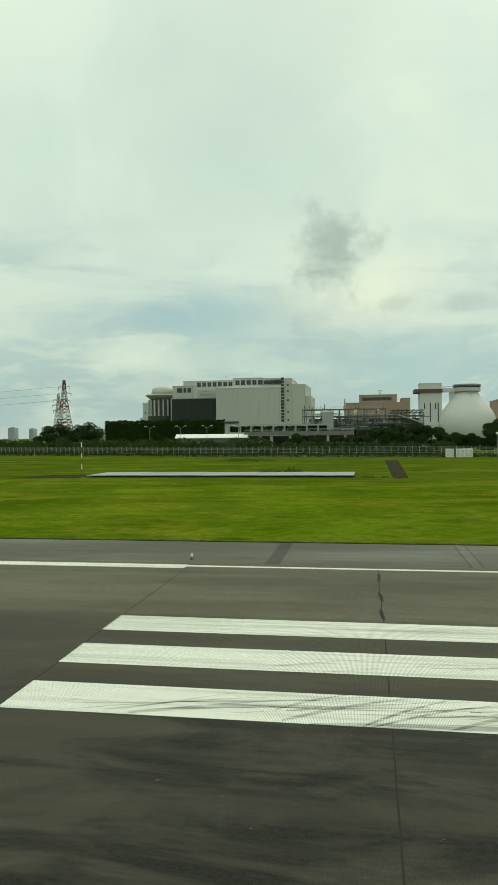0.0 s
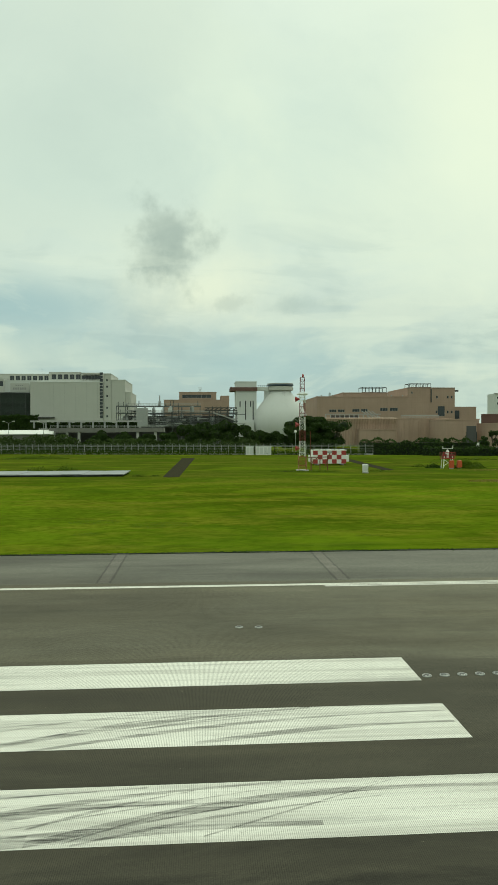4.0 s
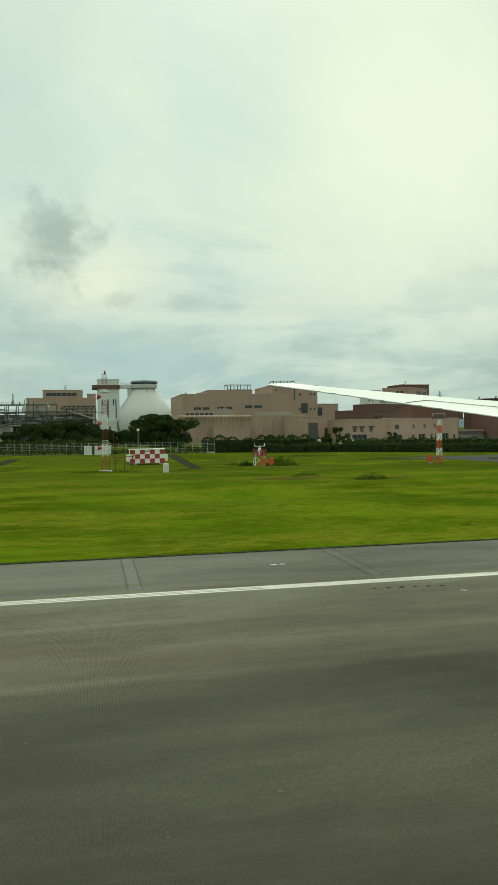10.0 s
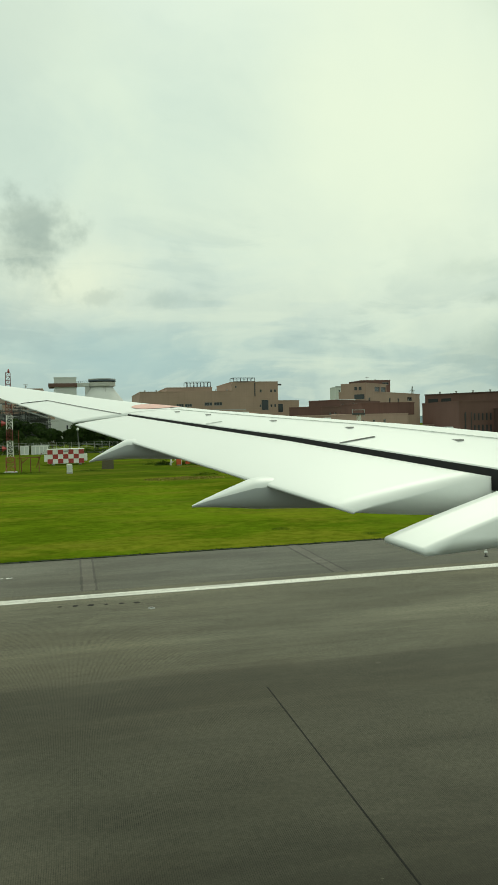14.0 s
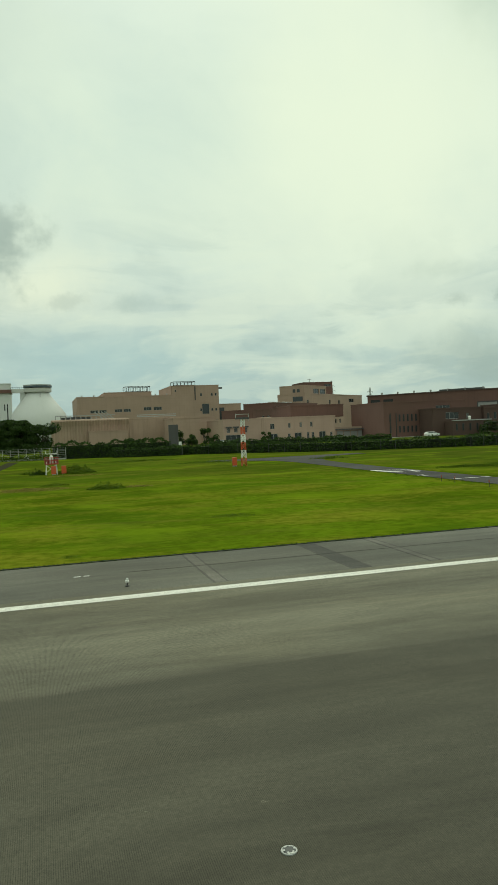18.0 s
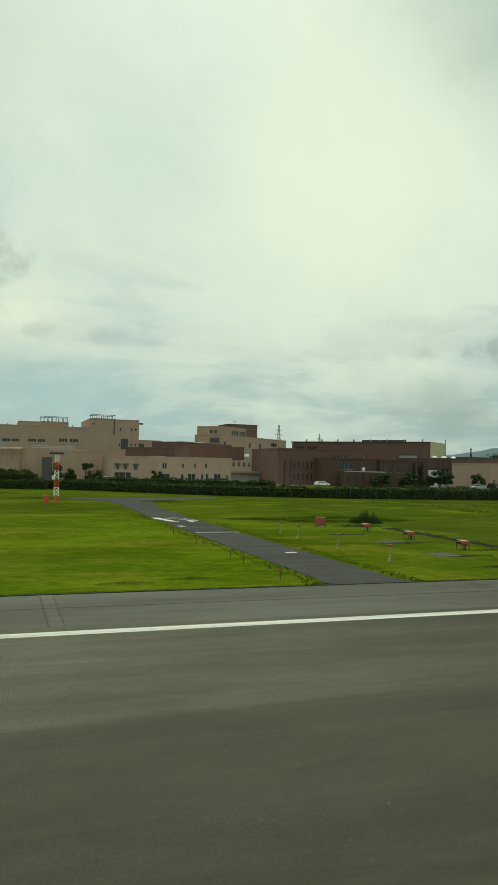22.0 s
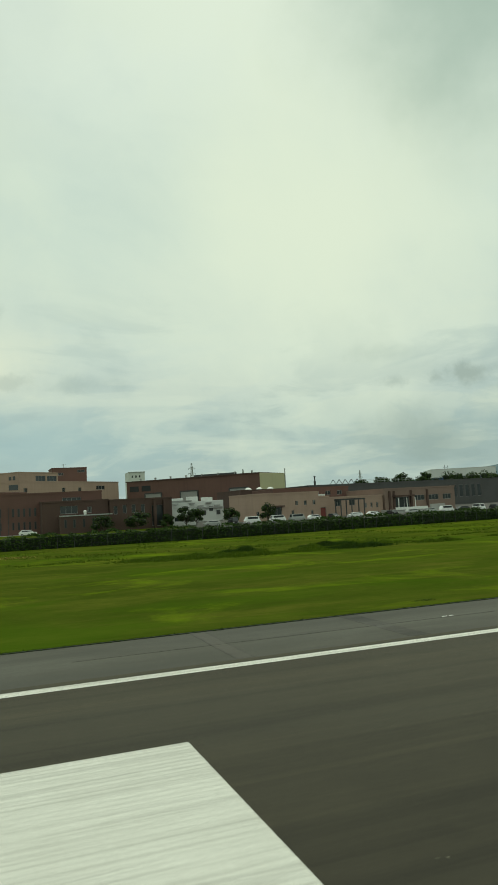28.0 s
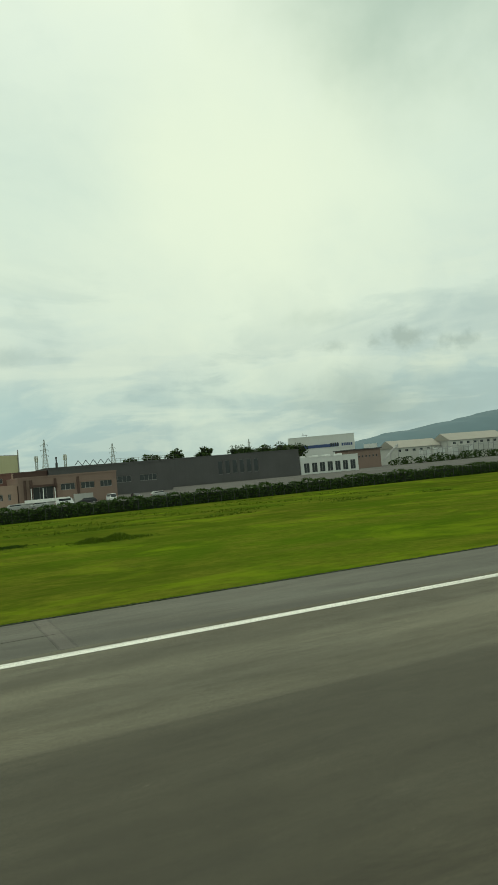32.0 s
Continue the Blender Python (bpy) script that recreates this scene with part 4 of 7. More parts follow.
# white clad block and the tan block with a brick penthouse
W = thing("white_clad_block", label="far white metal-clad block with small square windows", category="building")
block(W, "wall", 280.2, 294.6, 625, 640, 0, 39.2, PALE, [(283.0, 284.4, 35.0, 37.0), (286.2, 287.6, 35.0, 37.0), (289.4, 290.8, 35.0, 37.0), (283.0, 284.4, 30.0, 32.0), (286.2, 287.6, 30.0, 32.0)], 0)
part("roof_edge", box(279.8, 295.0, 624.6, 625.1, 39.2, 40.2), STEEL, W)
P = thing("penthouse_block", (172.5, 301, 0), "tan tiled block with wide dark windows turned off the runway", "building", turn=41.0)
block(P, "wall", 0, 62, 0, 14, 0, 19.9, TAN, [(2.0, 4.0, 15.2, 17.4), (24.0, 26.0, 15.2, 17.6), (34.0, 36.0, 15.2, 17.6), (46.0, 52.0, 16.6, 18.4)], 2)
block(P, "upper_wall", 0, 21.8, 0.2, 12.8, 19.9, 23.6, TAN, [(8.9, 14.5, 20.3, 22.5), (15.4, 21.1, 20.3, 22.5)], 2)
part("side_window", box(-0.12, -0.02, 1.0, 6.0, 16.8, 18.9), GLASS, P)
for y in (2.4, 4.6):
    part("side_window", box(-0.12, -0.02, y, y + 1.3, 20.8, 22.3), GLASS, P)
PB = thing("brick_penthouse", label="small red-brown brick penthouse tower with an aerial", category="building")
block(PB, "wall", 189.4, 205.4, 347, 364, 0, 27.6, BRICK, [(201.0, 204.6, 25.6, 26.8), (191.6, 194.6, 24.4, 25.6)], 3)
part("roof_aerial", bars([((195.5, 354, 27.6), (195.5, 354, 30.2)), ((194.4, 354, 29.8), (196.6, 354, 29.8))], 0.16), STEEL, PB)
R1 = thing("brick_terrace_block", (134, 253, 0), "low red-brown brick block stepping back in terraces", "building", turn=41.0)
block(R1, "wall", 0, 18, 0, 14, 0, 12.2, BRICK, [(6, 8, 8.0, 10.2), (10, 12, 8.0, 10.2)], 2)
block(R1, "upper_wall", 18.2, 55, 2.0, 16, 0, 15.0, BRICK, [(20, 22, 12.0, 13.8), (29, 35, 12.4, 14.2), (44, 46, 11.6, 13.6)], 2)
block(R1, "low_wall", 38, 62, -7, 1.8, 0, 10.2, TAN, rows(41, 5, 1.6, 2.6, 6.4, 8.2), 0)
for i in range(5):
    part("air_unit", box(40 + i * 4.2, 42.4 + i * 4.2, -4, -2, 10.2, 11.8 + 0.3 * (i % 2), 0.08), WHITE, R1)
for i in range(4):
    part("roof_light", box(20.5 + i * 4.4, 23.4 + i * 4.4, 4, 6, 15.4, 15.8, 0.05), PALE, R1)

# the big brick hall stands at an angle, with a pale yellow end wall
F = thing("brick_hall", (271, 290, 0), "large red-brown brick hall with roller doors and yellow end wall", "building", turn=41.0)
bm = prism([(0, 0), (24.8, 0), (24.8, 72), (0, 72)], 0, 19.6)
part("wall", bm, BRICK, F)
part("end_wall", box(0.0, 24.8, -0.35, 0.0, 0, 19.9), OLIVE, F, "pale yellow end wall")
part("corner_pipe", box(24.2, 24.6, -0.7, -0.36, 0, 22.2), STEEL, F)
part("roof_edge", box(-0.4, 25.2, 0.0, 72.4, 19.6, 20.1), DKBRICK, F)
for y in (6, 32, 52):
    part("roller_door", box(-0.28, -0.02, y, y + 9, 8.6, 13.6), FRAMEM, F)
    part("door_surround", bars([((-0.3, y - 0.2, 8.4), (-0.3, y - 0.2, 13.9)), ((-0.3, y + 9.2, 8.4), (-0.3, y + 9.2, 13.9)), ((-0.3, y - 0.2, 13.9), (-0.3, y + 9.2, 13.9))], 0.5), DKSTEEL, F)
part("roof_walk", box(0.5, 1.2, 12, 34, 20.1, 20.9), DKSTEEL, F)
for i in range(8):
    part("roof_vent", moved(lathe([(0.4, 0), (0.4, 0.6), (0.6, 0.7), (0.5, 1.1)], 8), Matrix.Translation((0.8, 4 + i * 8.6, 20.1))), STEEL, F)
for z, y0 in ((15.0, 58), (15.0, 65)):
    part("window", box(-0.12, -0.02, y0, y0 + 5.2, z, z + 2.6), GLASS, F)
Wt = thing("white_plant_unit", label="white plant unit with ducts in front of the brick hall", category="plant unit")
part("casing", box(218, 237.5, 241, 250, 1.15, 8.4, 0.1), PALE, Wt)
bm = prism([(0, 0), (3.2, 0), (3.2, 2.0), (0.6, 2.0)], 0, 8.0)
part("sloping_fin", moved(bm, Matrix.Translation((226.5, 240.9, 1.6)) @ Matrix.Rotation(radians(90), 4, "X") @ Matrix.Scale(-1, 4, (0, 0, 1))), PALE, Wt)
for i in range(7):
    part("dark_opening", box(219.2 + i * 2.6, 220.6 + i * 2.6, 240.85, 240.98, 3.4 + 1.4 * (i % 2), 5.0 + 1.4 * (i % 2)), DKSTEEL, Wt)
for i in range(3):
    part("roof_unit", box(220 + i * 5.4, 223.4 + i * 5.4, 243, 246, 8.4, 9.6 + 0.4 * (i % 2), 0.08), PALE, Wt)
part("duct", bars([((219 + i * 3, 240.6, 7.6 - (i % 2)), (221 + i * 3, 240.6, 7.6 - (i % 2))) for i in range(6)] + [((218.5, 240.7, 6), (237, 240.7, 6))], 0.5), STEEL, Wt)
part("cap", box(217.7, 226.0, 240.7, 250.3, 8.4, 8.8), STEEL, Wt)

# dark low works along the boundary
L1 = thing("dark_works_shed", label="long dark brown works shed with a flat roof", category="building")
block(L1, "wall", 248, 292, 252, 280, 0, 11.4, DKBRICK, rows(252, 5, 3.4, 1.2, 5.6, 7.4), 1)
block(L1, "mid_wall", 292.2, 336, 250, 280, 0, 11.7, DKGREY, rows(295, 4, 6.4, 3.2, 5.4, 7.6), 3)
block(L1, "tan_fin", 266, 280, 246, 252, 0, 11.0, TAN, [(269, 270, 6.2, 8.6), (272, 273, 6.2, 8.6), (275, 276, 6.2, 8.6)], 0)
for i in range(3):
    part("roof_dome", moved(lathe([(1.4, 0), (1.2, 0.5), (0.6, 0.9), (0.1, 1.0)], 14), Matrix.Translation((255 + i * 4.6, 262, 11.8))), WHITE, L1)
L2 = thing("long_dark_hall", label="very long low dark grey hall with roof gear", category="building")
block(L2, "wall", 300, 418, 302, 330, 0, 13.4, DKGREY, rows(376, 6, 2.2, 1.4, 5.0, 11.0), 0)
part("roof_frames", bars([p for i in range(5) for p in (((312 + i * 3.2, 304, 13.8), (313.6 + i * 3.2, 304, 16)), ((313.6 + i * 3.2, 304, 16), (315.2 + i * 3.2, 304, 13.8)))], 0.22), DKSTEEL, L2)
part("roof_rail", bars([((330, 305, 15.6), (356, 305, 15.6)), ((330, 305, 14.7), (356, 305, 14.7))] + [((330 + i * 2, 305, 13.8), (330 + i * 2, 305, 15.6)) for i in range(14)], 0.12), STEEL, L2)
part("chimney", moved(lathe([(0.5, 0), (0.5, 2.2), (0.3, 2.3), (0.3, 4.2), (0.5, 4.3), (0.4, 4.8)], 10), Matrix.Translation((305, 306, 13.4))), DKSTEEL, L2)

WB = thing("white_bay_block", label="low white works block with dark bays beside the long hall", category="building")
block(WB, "wall", 419, 452, 303, 318, 0, 9.0, PALE, rows(421, 7, 3.0, 1.4, 2.0, 6.6), 1)
for i in range(4):
    part("roof_unit", box(422 + i * 7, 425 + i * 7, 308, 311, 9.0, 10.2, 0.08), PALE, WB)
BB = thing("brown_works_block", label="low dull pinkish-brown works block with a dark flat roof", category="building")
block(BB, "wall", 529, 556, 430, 448, 0, 13.2, BROWN, rows(531, 8, 1.3, 1.7, 7.6, 9.2), 0, 0)
part("roof_slab", box(528, 557, 429, 449, 13.2, 13.9), DKGREY, BB)
part("roof_house", box(549, 556, 433, 440, 13.9, 17.0, 0.05), PALE, BB)
part("stair", bars([((557 + i * 0.9, 429, 3 + i * 0.75), (558 + i * 0.9, 429, 3 + i * 0.75)) for i in range(15)] + [((557, 428.4, 4), (571, 428.4, 15.4)), ((557, 429.6, 4), (571, 429.6, 15.4)), ((571, 429, 0), (571, 429, 15)), ((564, 429, 0), (564, 429, 9))], 0.4), STEEL, BB)

# red-brown brick centre by the hedge
H1 = thing("brick_centre", label="dark red-brown brick building with a terrace and upright slit windows", category="building")
block(H1, "wall", 172, 189, 192, 214, 1.2, 9.2, DKBRICK, [(176.5, 181.0, 6.2, 8.2), (183.5, 184.6, 6.2, 7.8)], 2)
block(H1, "tall_wall", 160, 188.6, 200, 224, 1.2, 11.8, BRICK, [(178, 183, 9.6, 10.6)], 3)
for x in (161.8, 165.0, 166.4, 167.8, 169.2, 170.6):
    for z0, z1 in ((6.0, 8.2), (2.6, 4.6)):
        add_window(H1, x, x + 0.55, z0, z1, 199.84, 0, DKSTEEL, GLASS, 0.15)
for x in (162.0, 164.0):
    part("downpipe", box(x, x + 0.16, 199.72, 199.97, 1.2, 8.6), DKSTEEL, H1)
block(H1, "wing", 189.2, 206, 191, 214, 1.2, 9.0, DKBRICK, [(190.2, 191.2, 5.4, 7.6), (192.6, 193.6, 5.6, 7.8), (195.0, 196.0, 5.6, 7.8), (197.5, 198.5, 5.6, 7.8), (200.4, 203.8, 1.8, 7.4)], 0)
part("terrace", box(176, 189, 187.5, 191.9, 1.2, 5.5), DKBRICK, H1)
part("terrace_rail", box(175.8, 189.2, 187.3, 187.6, 5.5, 5.8), STEEL, H1)
for x in (177.0, 179.2, 181.6, 184.0, 186.6):
    add_window(H1, x, x + 0.6, 2.6, 4.7, 187.34, 0, DKSTEEL, GLASS, 0.15)
part("vent_cowl", moved(lathe([(0.35, 0), (0.4, 0.9), (0.5, 1.0), (0.2, 1.3)], 10), Matrix.Translation((182.4, 188.6, 5.6))), WHITE, H1)
for x in (200.8, 203.4):
    part("pier", box(x, x + 0.6, 189.6, 191.0, 1.2, 8.8), DKBRICK, H1)
K1 = thing("white_kiosk", label="small white kiosk building with dark windows", category="building")
block(K1, "wall", 208, 215.5, 200, 208, 1.2, 6.2, PALE, [(209, 211, 2.4, 3.6), (212, 214, 2.4, 3.6)], 0)
H2 = thing("entrance_block", label="brown and tan office block with a columned entrance", category="building")
block(H2, "wall", 255.2, 274.8, 196, 220, 1.2, 6.9, TAN, [(258, 260, 4.4, 6.2), (263, 265, 4.4, 6.2), (268.4, 269.1, 3.4, 5.0), (270.4, 271.1, 3.4, 5.0), (272.4, 273.1, 3.4, 5.0)], 1)
block(H2, "entrance_wall", 275.0, 301, 195, 220, 1.2, 8.7, BROWN, [(278.6, 283.8, 1.6, 6.2), (285.8, 289.6, 4.9, 6.6), (291.2, 294.8, 4.9, 6.6), (296.4, 299.6, 4.9, 6.6)], 2)
block(H2, "upper_wall", 248.2, 276.5, 221, 240, 1.2, 10.6, BRICK, rows(250, 6, 2.0, 2.4, 8.2, 9.6), 1)
block(H2, "west_wall", 230.4, 251.2, 193, 214, 1.2, 8.8, TAN, [(231.3, 232.2, 2.8, 4.0), (233.8, 234.7, 2.8, 4.0), (236.4, 239.2, 1.4, 5.0), (242.3, 243.1, 2.2, 3.9), (243.6, 244.5, 5.3, 6.6), (246.4, 247.3, 5.3, 6.6), (249.2, 250.1, 5.3, 6.6), (248.6, 249.3, 2.0, 3.6)], 1)
block(H2, "stair_wall", 251.3, 255.1, 194, 214, 1.2, 7.3, TAN, [(252.2, 254.0, 1.3, 4.3)], 0)
part("porch_door", box(252.3, 253.9, 194.20, 194.28, 1.3, 4.2), DULLRED, H2, "dull red double door")
for i in range(4):
    part("roof_unit", box(251.8 + i * 0.85, 252.4 + i * 0.85, 196, 197, 7.7, 8.3, 0.06), PALE, H2)
part("pergola", bars([((x, y, 1.2), (x, y, 6.2)) for x in (256.2, 259.8, 264.0) for y in (188.6, 192.0)] + [((255.8, y, 6.2), (264.4, y, 6.2)) for y in (188.6, 192.0)] + [((256.2 + i * 1.1, 188.2, 6.4), (256.2 + i * 1.1, 192.4, 6.4)) for i in range(8)], 0.26), DKSTEEL, H2, "dark steel pergola frame")
part("door_hood", box(235.6, 240.0, 192.2, 193.0, 5.1, 5.5), DKBRICK, H2)
for i in range(3):
    part("column", moved(lathe([(0.12, 2.2), (0.10, 5.8), (0.14, 5.9)], 10), Matrix.Translation((277.6 + i * 3.0, 191.4, 0))), WHITE, H2)
part("steps", box(274, 293, 190.2, 196, 1.2, 2.4), CONC, H2)
part("step_wall", box(288, 293, 189.4, 190.2, 1.2, 3.6), CONC, H2)
part("canopy", box(277.8, 284.6, 193, 195, 6.3, 6.8), DKBRICK, H2)
for x in (276.6, 278.2, 284.4, 290.4):
    part("pier", box(x - 0.3, x + 0.3, 194.5, 195.0, 1.2, 8.2), DKBRICK, H2)
part("parapet", box(275.6, 287, 189.9, 190.15, 2.3, 3.1), WHITE, H2)

# the white hangar-like works far off, sheds and hill
V = thing("striped_white_hall", label="large white hall with a blue stripe below the roof", category="building", place=(572.2, 597, 0), turn=-27.3)
block(V, "wall", 0, 61.2, 0, 44, 0, 31.4, PALE)
part("stripe", box(-0.05, 61.3, -0.32, -0.13, 20.6, 23.4), BLUE, V, "blue painted stripe")
part("panel", box(46.5, 61.3, -0.45, -0.33, 19.4, 25.2), PALE, V)
bar_text(V, 38.5, 20.8, 4, 1.5, 3.4, -0.3, GLASS)
bar_text(V, 49, 20.8, 6, 1.3, 2.6, -0.46, BLUE)
part("roof_gear", bars([((14, 6, 31.8), (14, 6, 36)), ((17, 6, 31.8), (17, 6, 35)), ((12.5, 6, 33.4), (18, 6, 33.4))], 0.3), DKSTEEL, V)
part("side_annexe", box(30, 36, -6, -0.2, 0, 9), PALE, V)
for k, (x0, x1, y0, y1, z) in enumerate(((588, 632, 456, 478, 16.0), (634, 690, 446, 470, 18.5))):
    Q = thing("factory_shed", ((x0 + x1) / 2, y0, 0), "long pale factory shed with a sloping tan roof", "building", "far factory sheds")
    hw = (x1 - x0) / 2
    block(Q, "wall", -hw, hw, 0, y1 - y0, 0, z - 3.4, CREAM, rows(-hw + 3, int(hw / 3.6), 3.0, 4.0, z - 6.6, z - 4.8), 1, 0)
    bm = bmesh.new()
    a = [bm.verts.new(p) for p in ((-hw - 1, -1.2, z - 3.4), (hw + 1, -1.2, z - 3.4), (hw + 1, 10, z + 2.6), (-hw - 1, 10, z + 2.6), (hw + 1, 22, z - 3.4), (-hw - 1, 22, z - 3.4))]
    for f in ((0, 1, 2, 3), (3, 2, 4, 5), (0, 3, 5), (1, 4, 2), (5, 4, 1, 0)):
        bm.faces.new([a[i] for i in f])
    part("roof", bm, wall_mat("tan_sheet_roof", (0.30, 0.29, 0.25), 0.1, 0.1) if k == 0 else bpy.data.materials["tan_sheet_roof"], Q)
U = thing("conveyor_frame", label="grey steel conveyor frames beside the far sheds", category="steel frame")
part("frame", bars([p for i in range(18) for p in (((600 + i * 5.2, 440, 0), (600 + i * 5.2, 440, 10 + 2 * (i % 3))), ((600 + i * 5.2, 440, 9), (605.2 + i * 5.2, 440, 9 + 2 * (i % 2))))] + [((598, 440, 10), (692, 440, 11)), ((598, 440, 6), (692, 440, 6))], 0.35), STEEL, U)
for i in range(4):
    part("tank_box", box(603 + i * 14, 610 + i * 14, 441, 446, 0, 9.5 + (i % 2), 0.1), PALE, U)

# hill ridge beyond, under low cloud
bm = bmesh.new()
prev = None
for i in range(61):
    x = 1500 + i * 55
    s = (x - 1500) / 3300
    z = 400 * max(0.0, s) ** 1.15 + 14 * noise.noise((x * 0.004, 0, 0)) + 6 * noise.noise((x * 0.02, 3, 0))
    col = [bm.verts.new((x, 3000 + k * 260 - x * 0.05, max(-2, z * f))) for k, f in enumerate((0.0, 0.55, 0.9, 1.0, 0.6))]
    if prev:
        for a in range(4):
            bm.faces.new((prev[a], col[a], col[a + 1], prev[a + 1]))
    prev = col
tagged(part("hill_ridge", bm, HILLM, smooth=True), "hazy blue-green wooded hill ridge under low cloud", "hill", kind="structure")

# far towers on the skyline
for i, (x, w, z) in enumerate(((-770, 16, 29), (-742, 11, 27), (-705, 30, 31), (-690, 16, 30), (-650, 12, 20), (-622, 15, 27), (-596, 21, 28), (-562, 24, 25), (-548, 18, 33), (-525, 14, 28), (-470, 24, 26), (-440, 13, 29))):
    Y = thing("apartment_tower", (x, 1500 + 40 * (i % 3), 0), "hazy pale far-off apartment tower", "building", "far towers")
    part("wall", box(-w / 2, w / 2, 0, 18, 0, z), CITYM, Y)
    part("roof_plant", box(-w / 5, w / 5, 4, 12, z, z + 2.4), CITYM, Y)
    for k in range(int(z / 3.2)):
        part("window_band", box(-w / 2 + 1.2, w / 2 - 1.2, -0.12, -0.02, 1.6 + k * 3.2, 2.9 + k * 3.2), FRAMEM, Y)

# elevated road with piers and a pale parapet
E1 = thing("elevated_road", label="grey concrete elevated road on square piers", category="bridge")
part("deck", box(-34.4, 6, 258, 268, 6.2, 7.7), DKCONC, E1)
# front face tilted upward so it takes more sky light
bm = prism([(256.2, 5.6), (258.6, 6.95), (258.6, 5.4), (256.2, 5.4)], 0, 27.6)
bm.transform(Matrix(((0, 0, 1, -60.4), (1, 0, 0, 0), (0, 1, 0, 0), (0, 0, 0, 1))))
bmesh.ops.recalc_face_normals(bm, faces=bm.faces)
part("walkway_roof", bm, WHITE, E1, "long white sloping roof of a covered walkway")
part("walkway_wall", box(-60, -33, 257.2, 257.8, 0, 5.38), DKCONC, E1)
# added dark wall that imitates the shadow under the deck
part("deck_shade_wall", box(-62, 6, 269, 270, 0, 6.1), DKGREY, E1, "dark wall standing for shade under the deck")
part("upper_beam", box(-42, -2, 262, 263, 9.8, 10.4), CONC, E1)
for i in range(10):
    part("post", box(-41 + i * 4.2, -40.4 + i * 4.2, 262.2, 262.8, 7.6, 9.8), STEEL, E1)
for i, x in enumerate((-33, -28.3, -24.1, -17.2, -7.7, -3.3, 3.0)):
    part("pier", box(x - 0.45, x + 0.45, 258.4, 259.6, 0, 6.2), CONC, E1)
part("rail", bars([((-34, 258.1, 8.6), (6, 258.1, 8.6)), ((-34, 258.1, 8.1), (6, 258.1, 8.1))] + [((-34 + i * 2, 258.1, 7.6), (-34 + i * 2, 258.1, 8.6)) for i in range(21)], 0.1), STEEL, E1)

# open steel process plant
Z = thing("process_plant", label="open dark steel process plant with platforms and pipes", category="plant")
rp = random.Random(8)
for i in range(14):
    x = -17 + i * 4.0
    for y in (312, 320):
        part("column", bars([((x, y, 0), (x, y, 17.6 if i < 10 else 15.8))], 0.32), PLANTM if y < 315 else DKSTEEL, Z)
for z in (8.4, 10.8, 14.4, 17.4):
    x1 = 35.5 if z < 15 else 19.4
    part("platform", bars([((-17, 312, z), (x1, 312, z)), ((-17, 320, z), (x1, 320, z))] + [((-17 + i * 4, 312, z), (-17 + i * 4, 320, z)) for i in range(14 if z < 15 else 10)], 0.28, 0.38), PLANTM, Z)
    part("handrail", bars([((-17, 311.7, z + h), (x1, 311.7, z + h)) for h in (0.6, 1.1)] + [((-17 + i * 1.3, 311.7, z), (-17 + i * 1.3, 311.7, z + 1.1)) for i in range(int((x1 + 17) / 1.3))], 0.09), STEEL, Z)
part("deck_plate", box(-16.8, 35, 312.4, 319.6, 10.9, 11.0), DKSTEEL, Z)
part("deck_plate", box(-16.8, 35, 312.4, 319.6, 14.5, 14.6), DKSTEEL, Z)
part("stack", moved(lathe([(0.5, 17.4), (0.5, 19.6), (0.25, 19.8), (0.25, 22.0), (0.4, 22.1)], 10), Matrix.Translation((1.4, 315, 0))), STEEL, Z)
part("gantry", bars([((21, 311.5, 15.4), (35, 311.5, 15.4)), ((21, 311.5, 16.6), (35, 311.5, 16.6))] + [((21 + i * 2, 311.5, 15.4), (23 + i * 2, 311.5, 16.6)) for i in range(7)] + [((23.0, 311.5, 0), (23.0, 311.5, 15.4)), ((25.6, 311.5, 0), (25.6, 311.5, 15.4)), ((31.0, 311.5, 0), (31.0, 311.5, 15.4))], 0.4), DKSTEEL, Z)
part("conveyor_hood", bars([((24.5, 310.8, 14.6), (34.5, 310.8, 11.2))], 1.6, 0.5), STEEL, Z)
for x, z, r in ((-12.6, 11.2, 0.9), (-1.0, 11.2, 1.1), (6.4, 14.8, 0.8), (11.0, 11.2, 1.0), (15.4, 14.8, 0.9)):
    part("tank_vessel", moved(lathe([(r * 0.3, 0), (r, 0.3), (r, 2.2), (r * 0.5, 2.6), (0.1, 2.7)], 14), Matrix.Translation((x, 313.6, z))), rp.choice((STEEL, PALE)), Z)
part("brace", bars([((-17 + i * 4, 311.9, 8.4 if i % 2 else 11.6), (-13 + i * 4, 311.9, 11.6 if i % 2 else 8.4)) for i in range(13)], 0.2), DKSTEEL, Z)
for i in range(16):
    z = rp.choice((9.4, 10.2, 12.4, 13.2, 15.6))
    x = rp.uniform(-16, 24)
    part("pipe", bars([((x, 313 + rp.random() * 5, z), (x + rp.uniform(5, 11), 313 + rp.random() * 5, z))], rp.uniform(0.25, 0.5)), rp.choice((STEEL, DKSTEEL, CONC)), Z)
part("silver_duct", box(-8.4, -3.4, 310.6, 312, 8.6, 16.6, 0.1), STEEL, Z)
for i in range(5):
    part("vessel", moved(lathe([(0.2, 8.6), (1.3, 9.0), (1.3, 12.6), (0.2, 13.2)], 14), Matrix.Translation((-14 + i * 9.6, 316, 0))), rp.choice((STEEL, CONC)), Z)
